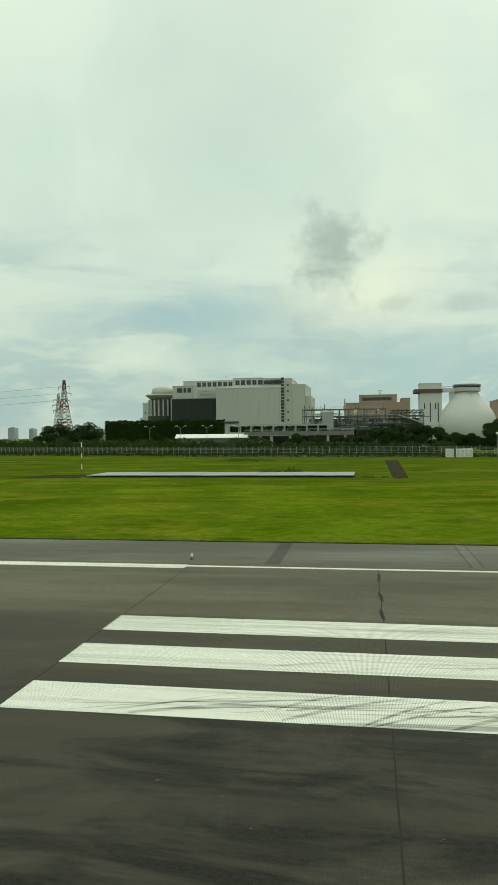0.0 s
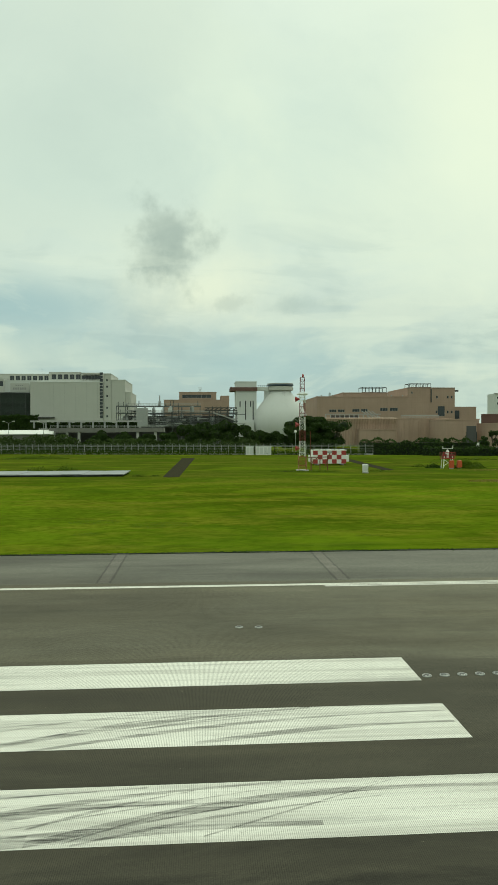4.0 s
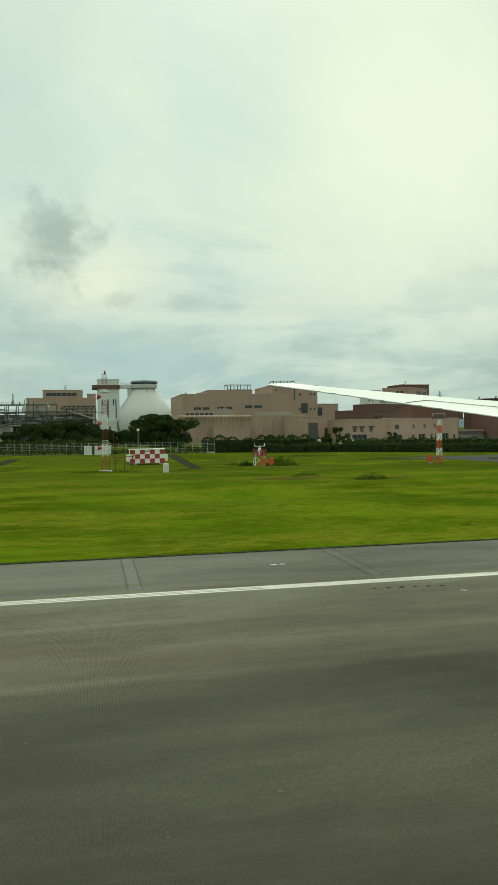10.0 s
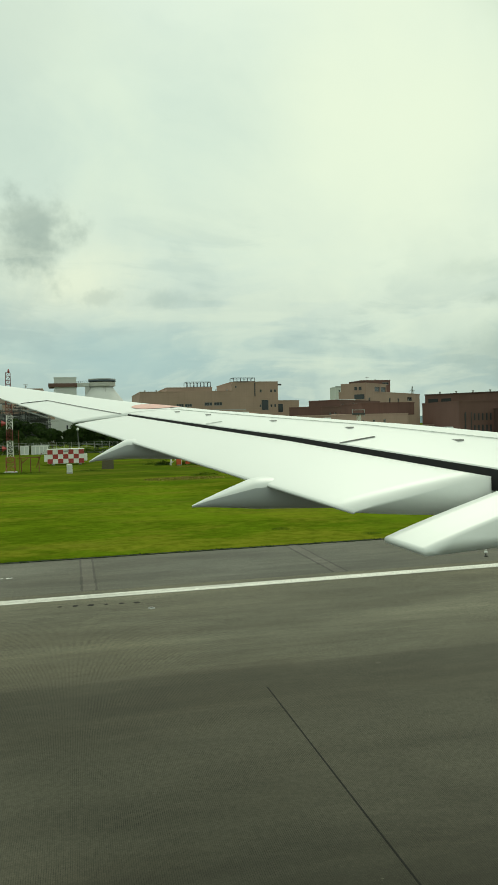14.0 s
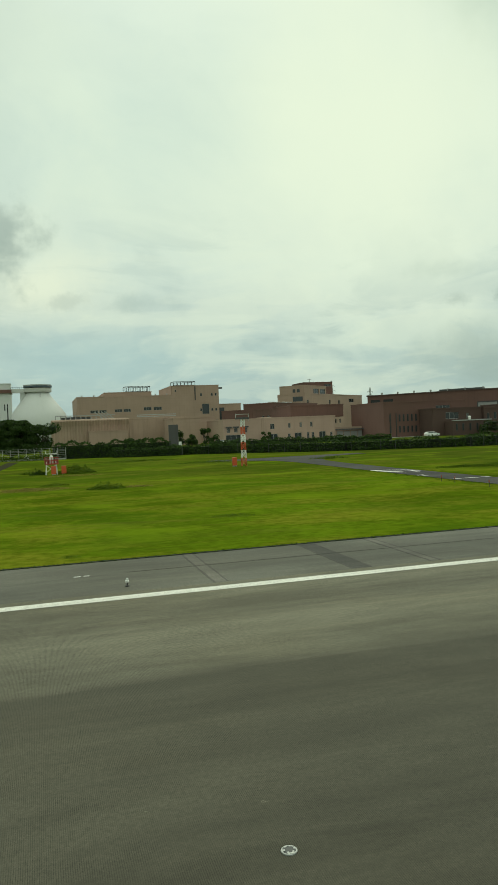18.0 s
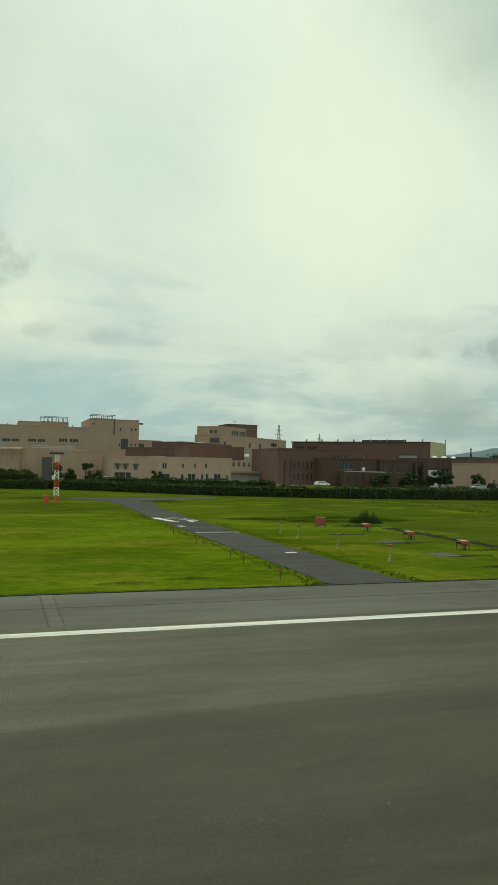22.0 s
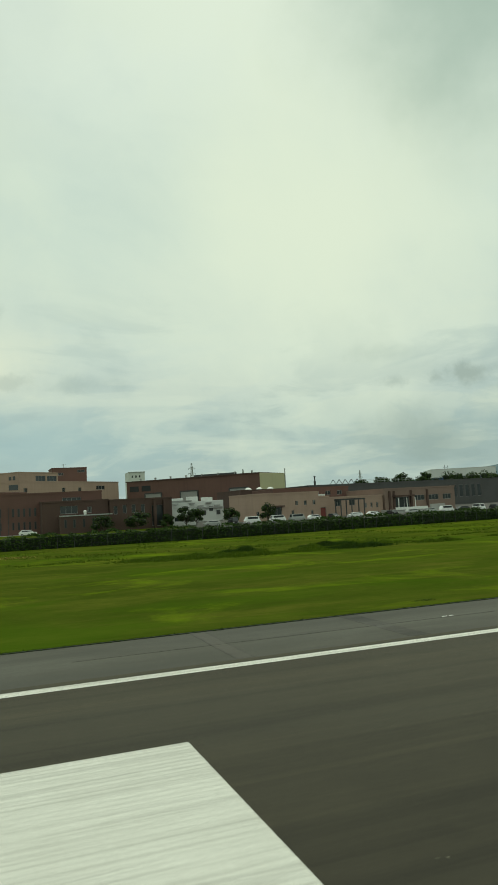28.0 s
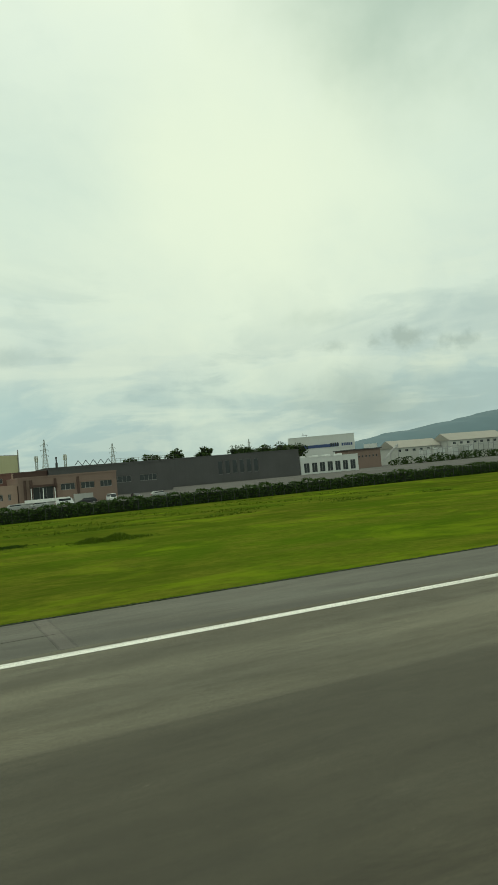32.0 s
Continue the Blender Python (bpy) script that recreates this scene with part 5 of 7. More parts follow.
for i in range(130):
    # a thicket of small pipes, hangers and cable trays
    x, y, z = rp.uniform(-16, 34), rp.uniform(310.6, 313.5), rp.choice((8.8, 9.8, 10.6, 12.0, 12.8, 13.8, 15.0))
    if i % 3:
        part("pipe", bars([((x, y, z), (x + rp.uniform(2, 6), y, z))], rp.uniform(0.18, 0.36)), rp.choice((DKSTEEL, PLANTM, STEEL, BLACK)), Z)
    else:
        part("hanger", bars([((x, y, z - 2.4), (x, y, min(17.2, z + rp.uniform(0.6, 3.0))))], rp.uniform(0.18, 0.3)), rp.choice((DKSTEEL, PLANTM)), Z)
for i in range(26):
    # vents, risers and lamp posts standing over the top platforms
    x = rp.uniform(-16.5, 34)
    z = 17.4 if x < 19 else 14.4
    part("riser", bars([((x, 313 + rp.random() * 6, z), (x, 313 + rp.random() * 6, z + rp.uniform(0.8, 2.6)))], rp.uniform(0.14, 0.34)), rp.choice((DKSTEEL, STEEL, PLANTM)), Z)
for i in range(9):
    x, z = -15.5 + i * 5.4 + rp.uniform(-1, 1), rp.choice((8.7, 11.1, 11.1, 14.7))
    part("pump_box", box(x, x + rp.uniform(0.8, 2.0), 311.9, 313.4, z, z + rp.uniform(0.8, 1.9), 0.05), rp.choice((PALE, STEEL, DKGREY)), Z)
part("dark_hall", box(-15, 34, 322, 332, 0, 13.5), DKGREY, Z)
part("stair", bars([((-14.5 + i * 0.5, 311.4, 9 + i * 0.45), (-13.7 + i * 0.5, 311.4, 9 + i * 0.45)) for i in range(14)], 0.3), DKSTEEL, Z)

# ---- raised ground beyond the boundary, service road, paths, seams ----
BOUND = [(-260, 290), (-140, 243), (-20, 203), (35, 193), (65, 186), (95, 174), (125, 147), (150, 137), (205, 133), (300, 138), (430, 141), (700, 150)]


def bound_at(s):
    """Point on the boundary line s metres of x along it, with its heading."""
    for (xa, ya), (xb, yb) in zip(BOUND, BOUND[1:]):
        if xa <= s <= xb:
            k = (s - xa) / (xb - xa)
            return Vector((s, ya + (yb - ya) * k, 0)), math.degrees(math.atan2(yb - ya, xb - xa))
    return Vector((s, BOUND[-1][1], 0)), 0.0


up_line = [(62, 193), (95, 180), (125, 153), (150, 143), (205, 139), (300, 144), (430, 147), (700, 156)]
bm = bmesh.new()
lo = [bm.verts.new((x, y - 3.0, -0.05)) for x, y in up_line]
hi = [bm.verts.new((x, y, 1.2)) for x, y in up_line]
far = [bm.verts.new((x, 300.0, 1.2)) for x, y in up_line]
for i in range(len(up_line) - 1):
    bm.faces.new((lo[i], lo[i + 1], hi[i + 1], hi[i]))
    bm.faces.new((hi[i], hi[i + 1], far[i + 1], far[i]))
bm.faces.new((lo[0], hi[0], far[0]))
tagged(part("raised_ground", bm, GRASS), "low grassy bank and raised ground beyond the airfield hedge", "ground", kind="structure")
tagged(part("perimeter_road", box(190, 700, 158, 168, 1.1, 1.24), ROAD), "grey perimeter road behind the hedge", "road", kind="structure")
tagged(part("works_yard", box(207, 760, 169, 300, 1.0, 1.225), YARD), "grey asphalt works yard behind the hedge", "pavement", kind="structure")
tagged(part("works_yard", box(425, 900, 300.5, 620, -0.2, -0.02), YARD), "grey asphalt works yard before the far sheds", "pavement", kind="structure")
tagged(part("yard_pavement", box(108, 190, 196, 214, 1.1, 1.23), CONC), "pale concrete forecourt of the office block", "pavement", kind="structure")

west = [(97.6, 33.5), (98.3, 34.3), (98.7, 36.0), (98.6, 62), (98.8, 80), (99.2, 100), (99.4, 112), (98.8, 119), (97.0, 124), (93.6, 127.6), (89, 129.5)]
east = [(104.3, 33.5), (103.6, 34.4), (103.3, 36.0), (103.2, 66), (103.4, 85), (104.0, 103), (105.0, 113), (107.0, 120), (110.4, 125.5), (115, 129), (121, 131)]
tagged(part("service_road", prism(east + [(121, 135), (89, 134)] + west[::-1], -0.3, -0.03), ROAD),
       "narrow dark asphalt service road across the grass", "road", kind="structure")
sr = thing("road_marking_set", (0, 0, 0), "thin white painted lines across the service road", "road marking")
for x0, x1, y0, y1 in ((98.3, 102.6, 64.0, 64.3), (100.8, 101.6, 47.8, 48.3), (98.2, 98.9, 70.2, 70.5), (98.2, 98.9, 71.2, 71.5), (101.0, 101.5, 76.6, 78.6)):
    part("line", box(x0 + 0.8, x1 + 0.8, y0, y1, -0.031, -0.026), PAINT_EDGE, sr)
for x0, y0, x1, y1, bow, w in ((98.4, 82.6, 101.8, 77.2, 1.0, 0.28), (98.3, 82.8, 99.4, 77.0, -0.2, 0.9), (100.2, 83.6, 102.2, 78.0, 0.5, 0.16)):
    pts = [(0.8 + x0 + (x1 - x0) * i / 10 + bow * math.sin(math.pi * i / 10), y0 + (y1 - y0) * i / 10, -0.027) for i in range(11)]
    bm, prev = bmesh.new(), None
    for x, y, z in pts:
        row = [bm.verts.new((x - w / 2, y, z)), bm.verts.new((x + w / 2, y, z))]
        if prev:
            bm.faces.new((prev[0], row[0], row[1], prev[1]))
        prev = row
    part("painted_curve", bm, PAINT_EDGE, sr)
tagged(part("drive_path", prism([(14.0, 96.5), (14.9, 95.8), (16.2, 97), (17.8, 168), (14.8, 168)], -0.3, -0.03), SOIL), "dark gravelled path from the fence to the strip", "path", kind="structure")
tagged(part("drive_path", prism([(48.2, 111), (50.0, 111), (53.6, 178), (51.0, 178)], -0.3, -0.03), SOIL), "dark gravelled path beside the chequered hut", "path", kind="structure")
rd = random.Random(12)
side_a = [(120.45 + rd.uniform(-0.17, 0.17), 36.6 + i * 0.55) for i in range(57)]
side_b = [(121.65 + 0.12 * (i > 40) + rd.uniform(-0.17, 0.17), 36.6 + i * 0.55) for i in range(57)]
# near-black strip with uneven sides
tagged(part("drain_channel", prism(side_a + side_b[::-1], -0.3, -0.045), DRAIN_BED), "dark drain channel with ragged grassy sides", "drain", kind="structure")
tagged(part("dark_ground", prism([(-44, 97), (-33, 96), (-33, 107), (-41, 105)], -0.3, -0.04), SOIL), "dark bare soil patch in the grass", "soil", kind="structure")
for x, y, w in ((113.1, 45.4, 1.0), (113.9, 54.2, 1.3)):
    tagged(part("ground_slab", box(x - w, x + w, y - 1.2, y + 1.0, -0.3, -0.04, 0.03), PATCH), "flat grey concrete slab sunk in the grass", "slab")
# thin dark patches near the approach units and the mast
for x, y in ((114.2, 38.8), (114.8, 44.4), (113.1, 61.2), (33.5, 109.2)):
    tagged(part("dark_ground", prism([(x - 2.0, y - 0.3), (x - 0.6, y - 0.5), (x + 0.4, y - 0.25), (x + 1.6, y - 0.6), (x + 2.1, y + 0.2), (x + 0.8, y + 0.35), (x - 0.4, y + 0.7), (x - 1.5, y + 0.4)], -0.3, -0.045), SOIL), "thin dark patch in the grass", "soil", kind="structure")

# concrete strip with slab joints
cs = thing("concrete_strip", (0, 0, 0), "long pale concrete slab strip lying in the grass", "slab")
for i in range(14):
    part("slab", box(-32 + i * 2.9, -29.14 + i * 2.9, 98.2 + 0.1 * (i % 2), 107.5, 0.16, 0.28 + 0.02 * (i % 3), 0.02), SLABM, cs)
# added dark grey block, its colour standing for the shadow beneath the slabs
part("plinth", box(-31.6, 8.2, 98.8, 107.2, -0.3, 0.16), DKGREY, cs)

# asphalt seams and patches on the shoulder and the runway
seams = [(5.8, 0.9, 1), (15.2, 0.75, 0), (24.95, 0.75, 0), (34.6, 0.75, 0), (74.85, 0.6, 0), (44.45, 0.75, 0), (54.5, 0.8, 0), (65.3, 0.75, 0), (71.4, 1.2, 1), (84.0, 0.8, 0), (106.5, 1.2, 1), (115.4, 1.3, 1), (126.0, 0.9, 1), (146, 1.0, 0), (166.4, 1.0, 0), (174.6, 1.3, 1), (186.3, 1.1, 1), (196.2, 1.0, 0), (214, 0.9, 0), (236, 1.2, 1), (255, 0.9, 0)]
rs = random.Random(21)


def ragged(xa, xb, wob, n=40):
    """A strip across the shoulder with uneven sides."""
    ys = [EDGE_Y + 1.0 + (GRASS_Y - EDGE_Y - 1.05) * i / n for i in range(n + 1)]
    return [(xa + rs.gauss(0, wob), y) for y in ys] + [(xb + rs.gauss(0, wob), y) for y in ys[::-1]]


for x, full, dark_one in seams:
    w = full * 0.72
    s = thing("shoulder_patch", (x, 0, 0), "darker asphalt patch across the shoulder" if dark_one else "sealed asphalt strip across the shoulder", "pavement patch", "shoulder patches")
    part("strip", prism(ragged(-w / 2, w / 2, 0.012), -0.01, 0.0005), PATCH if dark_one else STRIPE, s)
    for k in (-1, 1):
        part("sealed_edge", prism(ragged(k * w / 2 - 0.045, k * w / 2 + 0.04, 0.014), -0.012, 0.003), EDGING, s)
bm = bmesh.new()
rj = random.Random(3)
x, y = 10.75, 26.0
while y > 17.2:
    ny, nx = y - rj.uniform(0.12, 0.9), 10.72 + rj.uniform(-0.045, 0.045)
    add_bar(bm, (x, y, 0.0), (nx, ny, 0.0), rj.choice((0.025, 0.04, 0.06, 0.12)), 0.006)
    x, y = nx, ny
add_bar(bm, (x, y, 0.0), (10.62, -6, 0.0), 0.035, 0.005)
tagged(part("runway_crack", bm, SEAL), "ragged dark crack across the runway", "crack", kind="structure")
rj2 = random.Random(8)
bm, x, y = bmesh.new(), 219.5, 24.4
while y > 18.9:
    ny, nx = y - rj2.uniform(0.3, 0.6), 219.4 + rj2.uniform(-0.06, 0.06)
    add_bar(bm, (x, y, 0.0), (nx, ny, 0.0), rj2.uniform(0.03, 0.09), 0.006)
    x, y = nx, ny
tagged(part("runway_crack", bm, SEAL), "short ragged crack across the runway", "crack", kind="structure")
tagged(part("runway_joint", bars([((2.0, 25.3, 0.0), (1.9, -6, 0.0))], 0.02, 0.008), SEAL), "straight sealed joint across the runway", "joint", kind="structure")
tagged(part("runway_joint", bars([((48.2, 15.2, 0.0), (48.3, -6, 0.0))], 0.03, 0.008), SEAL), "straight sealed joint across the runway", "joint", kind="structure")
tagged(part("runway_joint", bars([((195.0, 22.6, 0.0), (195.2, 17.6, 0.0))], 0.10, 0.008), SEAL), "short sealed joint in the runway", "joint", kind="structure")
for x0, y in ((62, 30.6), (160, 30.2)):
    tagged(part("runway_joint", bars([((x0, y, 0.0), (x0 + 95, y - 0.3, 0.0))], 0.02, 0.007), SEAL), "long sealed joint along the pavement", "joint", kind="structure")

# tyre scuffs where aircraft turn onto the runway
rt = random.Random(64)
fine_scuffs = []
for i in range(26):
    x = rt.uniform(3.5, 20.0)
    fine_scuffs.append((x, rt.uniform(8.2, 9.2), x + rt.uniform(2.5, 5.5), rt.uniform(9.1, 9.97), rt.uniform(-0.1, 0.2), rt.uniform(0.035, 0.09)))
for i in range(9):
    x = rt.uniform(7.0, 18.0)
    fine_scuffs.append((x, rt.uniform(11.5, 12.4), x + rt.uniform(3.5, 6.0), rt.uniform(12.6, 13.27), rt.uniform(0.0, 0.2), rt.uniform(0.03, 0.07)))
broad_scuffs = ((8.2, 8.9, 9.75, 10.0, 0.1, 0.14), (8.4, 8.3, 11.2, 9.95, 0.15, 0.22), (10.1, 8.2, 12.1, 10.0, 0.12, 0.16), (10.2, 8.1, 13.4, 9.9, 0.2, 0.12), (11.8, 8.15, 15.3, 9.95, 0.25, 0.20),
                                             (13.6, 8.2, 19.0, 9.4, 0.35, 0.30), (14.2, 8.7, 20.5, 9.95, 0.2, 0.18), (16.5, 8.3, 24.4, 9.6, 0.5, 0.28), (9.0, 8.15, 16.5, 8.5, 0.1, 0.3), (12.4, 9.3, 18.2, 9.9, 0.05, 0.12), (15.0, 8.2, 21.0, 8.6, 0.15, 0.35), (11.0, 9.0, 14.2, 9.9, 0.1, 0.1), (5.0, 8.3, 9.2, 9.1, 0.2, 0.2), (10.6, 6.8, 13.2, 8.3, 0.1, 0.25),
                                             (14.5, 11.5, 21.5, 13.25, 0.25, 0.24), (15.8, 11.45, 24.4, 12.9, 0.35, 0.16), (19.0, 11.6, 24.4, 12.3, 0.2, 0.22))
for k, (x0, y0, x1, y1, bow, w) in enumerate([*broad_scuffs, *fine_scuffs]):
    bm = bmesh.new()
    prev = None
    for i in range(25):
        t = i / 24
        x, y = x0 + (x1 - x0) * t, y0 + (y1 - y0) * t + bow * math.sin(math.pi * t)
        ww = w * (0.4 + 0.6 * math.sin(math.pi * min(1, t * 1.2 + 0.1)))
        row = [bm.verts.new((x, y - ww / 2, 0.0055 + 0.0002 * k)), bm.verts.new((x, y + ww / 2, 0.0055 + 0.0002 * k))]
        if prev:
            bm.faces.new((prev[0], row[0], row[1], prev[1]))
        prev = row
    tagged(part("tyre_scuff", bm, SCUFF), "curved dark tyre scuff across the painted stripes", "tyre mark", kind="structure")

bm = bmesh.new()
prev = None
for i in range(41):
    t = i / 40
    x, y = 105.8 + 19.8 * t, 10.2 - 0.12 * math.sin(math.pi * t)
    ww = 0.36 * min(1.0, 5 * t, 5 * (1 - t)) + 0.01
    row = [bm.verts.new((x, y - ww / 2, 0.0065)), bm.verts.new((x, y + ww / 2, 0.0065))]
    if prev:
        bm.faces.new((prev[0], row[0], row[1], prev[1]))
    prev = row
tagged(part("tyre_streak", bm, STREAK), "long black tyre skid streak across the white block", "tyre mark", kind="structure")

# touchdown lights let into the runway
bm = lathe([(0.11, 0.0), (0.105, 0.012), (0.07, 0.024), (0.03, 0.028)], 12)
lamp_me = mesh_of("inset_lamp", bm)
rim_me = mesh_of("inset_rim", lathe([(0.122, 0.001), (0.120, 0.016), (0.113, 0.020), (0.106, 0.020), (0.104, 0.014)], 16))
bolt_me = mesh_of("inset_bolt", box(-0.014, 0.014, -0.014, 0.014, 0.018, 0.030))


def inset_light(x, y):
    o = thing("inset_light", (x, y, 0.0), "small round steel runway light let into the asphalt", "runway light", "inset runway lights")
    part("body", lamp_me, DKSTEEL, o)
    part("rim", rim_me, STEEL, o)
    for k in range(6):
        b = part("bolt", bolt_me, STEEL, o)
        b.location = (0.078 * math.cos(k * 1.047), 0.078 * math.sin(k * 1.047), 0.0)
    part("lens", box(-0.05, 0.05, -0.10, -0.08, 0.006, 0.026), LENS, o)


for i in range(6):
    inset_light(26.98 - i * 0.455, 15.15 - 0.01 * i)
for x, y in ((61.8, 8.8), (62.9, 7.0), (20.3, 19.9), (20.9, 19.85), (46.4, 23.4), (174.5, 19.6), (184.7, 19.5)):
    inset_light(x, y)

for i in range(6):
    o = thing("core_hole", (43.4 + i * 0.52, 24.62 - i * 0.05, 0.0), "small dark filled core hole in the runway asphalt", "patch", "filled core holes")
    part("filling", lathe([(0.09 + 0.02 * (i % 3), -0.01), (0.08 + 0.02 * (i % 3), 0.004), (0.03, 0.005)], 10), SEAL, o)


# raised edge lights
def edge_light(x):
    o = thing("edge_light", (x, 27.75, 0), "white raised runway edge light on a short stem", "runway light", "raised edge lights")
    o.scale = (0.55, 0.55, 0.68)
    part("base", lathe([(0.17, -0.004), (0.17, 0.03), (0.06, 0.05)], 14), BLACK, o)
    part("stem", lathe([(0.045, 0.04), (0.045, 0.22)], 10), BLACK, o)
    part("body", lathe([(0.05, 0.20), (0.13, 0.24), (0.14, 0.33), (0.10, 0.35)], 14), WHITE, o)
    part("lens", lathe([(0.10, 0.35), (0.115, 0.40), (0.08, 0.47), (0.02, 0.49)], 14), LENS, o)


for k in range(-1, 6):
    edge_light(1.7 + 60.0 * k)
for x, y in ((41.0, 30.3), (60, 30.6), (128, 30.5), (178.5, 30.4), (221.3, 30.3), (241.2, 30.6)):
    o = thing("scrap_marker", (x, y, 0), "small white paint-chip mark on the shoulder", "mark", "white chips")
    part("chip", box(-0.25, 0.05, -0.05, 0.04, -0.01, 0.002), WHITE, o)
    part("chip", box(0.18, 0.42, -0.04, 0.05, -0.01, 0.002), WHITE, o)


# ---- airfield equipment ----
def lattice(parent, w0, w1, z0, z1, n, mat, name="lattice", bar=0.07):
    pr = []
    for k in range(n):
        za, zb = z0 + (z1 - z0) * k / n, z0 + (z1 - z0) * (k + 1) / n
        wa = w0 + (w1 - w0) * k / n
        wb = w0 + (w1 - w0) * (k + 1) / n
        ca = [(-wa, -wa, za), (wa, -wa, za), (wa, wa, za), (-wa, wa, za)]
        cb = [(-wb, -wb, zb), (wb, -wb, zb), (wb, wb, zb), (-wb, wb, zb)]
        for i in range(4):
            j = (i + 1) % 4
            pr += [(ca[i], cb[i]), (ca[i], cb[j]) if k % 2 else (ca[j], cb[i]), (cb[i], cb[j])]
    return part(name, bars(pr, bar), mat, parent)


M1 = thing("lattice_mast", (35.1, 110.2, 0), "red and white banded lattice mast with red horn aerials", "mast")
part("footing", box(-0.9, 0.9, -0.9, 0.9, -0.2, 0.12, 0.04), CONC, M1)
lattice(M1, 0.62, 0.60, 0.1, 2.2, 3, FADED, "lattice_band", 0.05)
for z0, z1, m in ((2.2, 4.6, WHITE), (4.6, 6.3, DULLRED), (6.3, 8.4, WHITE), (8.4, 10.6, DULLRED), (10.6, 12.3, WHITE)):
    lattice(M1, 0.42, 0.40, z0, z1, 4, m, "lattice_band", 0.038)
lattice(M1, 0.34, 0.32, 12.3, 14.6, 4, DULLRED, "lattice_band", 0.035)
part("platform", box(-0.75, 0.75, -0.7, 0.7, 11.9, 12.05), WHITE, M1)
part("top_lamp", moved(lathe([(0.12, 0), (0.16, 0.2), (0.1, 0.5), (0.02, 0.55)], 12), Matrix.Translation((0.1, 0, 14.6))), REDP, M1)
for z in (3.5, 7.2, 11.2):
    part("horn_aerial", moved(lathe([(0.10, 0), (0.42, 0.62), (0.38, 0.66), (0.06, 0.1)], 4), Matrix.Translation((-0.45, 0, z)) @ Matrix.Rotation(radians(-90), 4, "Y")), REDP, M1)
part("side_pole", bars([((1.25, 0, 0), (1.25, 0, 6.2))], 0.08), RUSTY, M1)
N1 = thing("steel_trestle", (36.6, 110.3, 0), "rusty orange steel trestle on legs beside the mast", "trestle")
for x in (0.0, 1.3, 2.5):
    part("leg", bars([((x, 0, 0), (x, 0, 2.0 + 0.3 * (x > 2)))], 0.12), RUSTY, N1)
part("top_rail", bars([((-0.6, 0, 2.05), (2.6, 0, 2.1)), ((2.1, 0, 0.6), (2.9, 0, 2.7)), ((0, 0, 1.2), (0.9, 0, 2.0))], 0.12), RUSTY, N1)

CH = thing("chequered_hut", (42.8, 129, 0), "white equipment hut painted with red and white chequers", "hut")
part("body", box(-3.1, 3.1, 0, 2.6, 0.18, 2.62, 0.05), WHITE, CH)
part("wing_panel", box(-3.65, -3.12, 0.1, 2.2, 0.55, 1.75, 0.03), WHITE, CH)
part("wing_panel", box(3.12, 3.65, 0.1, 2.2, 0.55, 1.75, 0.03), WHITE, CH)
for r in range(3):
    for c in range(7):
        if (r + c) % 2 == 0:
            part("check", box(-3.08 + c * 0.88, -2.20 + c * 0.88, -0.035, -0.004, 0.22 + r * 0.8, 1.02 + r * 0.8), REDP, CH)
part("roof", box(-3.2, 3.2, -0.1, 2.7, 2.62, 2.74), WHITE, CH)
for x in (-2.4, 2.2):
    part("skid", box(x, x + 0.5, 0.2, 2.4, -0.05, 0.18), CONC, CH)
part("vent", box(-0.4, 0.5, -0.05, -0.036, 2.2, 2.45), STEEL, CH)
X1 = thing("cable_cabinet", (43.5, 103.2, 0), "small white cable cabinet on a plinth", "cabinet")
part("plinth", box(-0.42, 0.42, -0.3, 0.3, -0.1, 0.12), CONC, X1)
part("body", box(-0.38, 0.38, -0.26, 0.26, 0.12, 1.25, 0.03), WHITE, X1)
part("door", box(-0.33, 0.33, -0.285, -0.262, 0.2, 1.18), PALE, X1)
for x, w in ((32.2, 2.0), (35.9, 4.1)):
    o = thing("equipment_cabinet", (x, 189.2, 0), "white steel equipment cabinet by the fence", "cabinet", "fence cabinets")
    part("body", box(-w / 2, w / 2, 0, 1.4, -0.05, 2.1, 0.04), WHITE, o)
    part("roof", box(-w / 2 - 0.1, w / 2 + 0.1, -0.1, 1.5, 2.1, 2.25), PALE, o)
    for i in range(int(w)):
        part("door", box(-w / 2 + 0.1 + i, -w / 2 + 0.95 + i, -0.03, -0.003, 0.2, 1.95), PALE, o)
o = thing("marker_box", (55.2, 188.5, 0), "small white marker box by the fence", "marker")
part("body", box(-0.5, 0.5, 0, 0.6, -0.05, 1.0, 0.03), WHITE, o)

BC = thing("obstacle_beacon", (60.2, 115.4, 0), "white and red sensor stand with orange boxes", "beacon stand")
for x in (-0.9, 0.8):
    for y in (-0.6, 0.6):
        part("leg", bars([((x, y, -0.05), (x * 0.8, y * 0.8, 2.0))], 0.11), WHITE, BC)
part("deck", box(-1.0, 1.0, -0.8, 0.8, 1.55, 1.7), REDP, BC)
part("rail", bars([((-1, -0.8, 2.6), (1, -0.8, 2.6)), ((-1, -0.8, 2.15), (1, -0.8, 2.15)), ((-1, -0.8, 1.7), (-1, -0.8, 2.7)), ((1, -0.8, 1.7), (1, -0.8, 2.7)), ((0, -0.8, 1.7), (0, -0.8, 2.6))], 0.09), REDP, BC)
part("back_rail", bars([((-1, 0.8, 2.6), (1, 0.8, 2.6)), ((-1, 0.8, 1.6), (-1, 0.8, 2.65)), ((1, 0.8, 1.6), (1, 0.8, 2.65))], 0.09), DULLRED, BC)
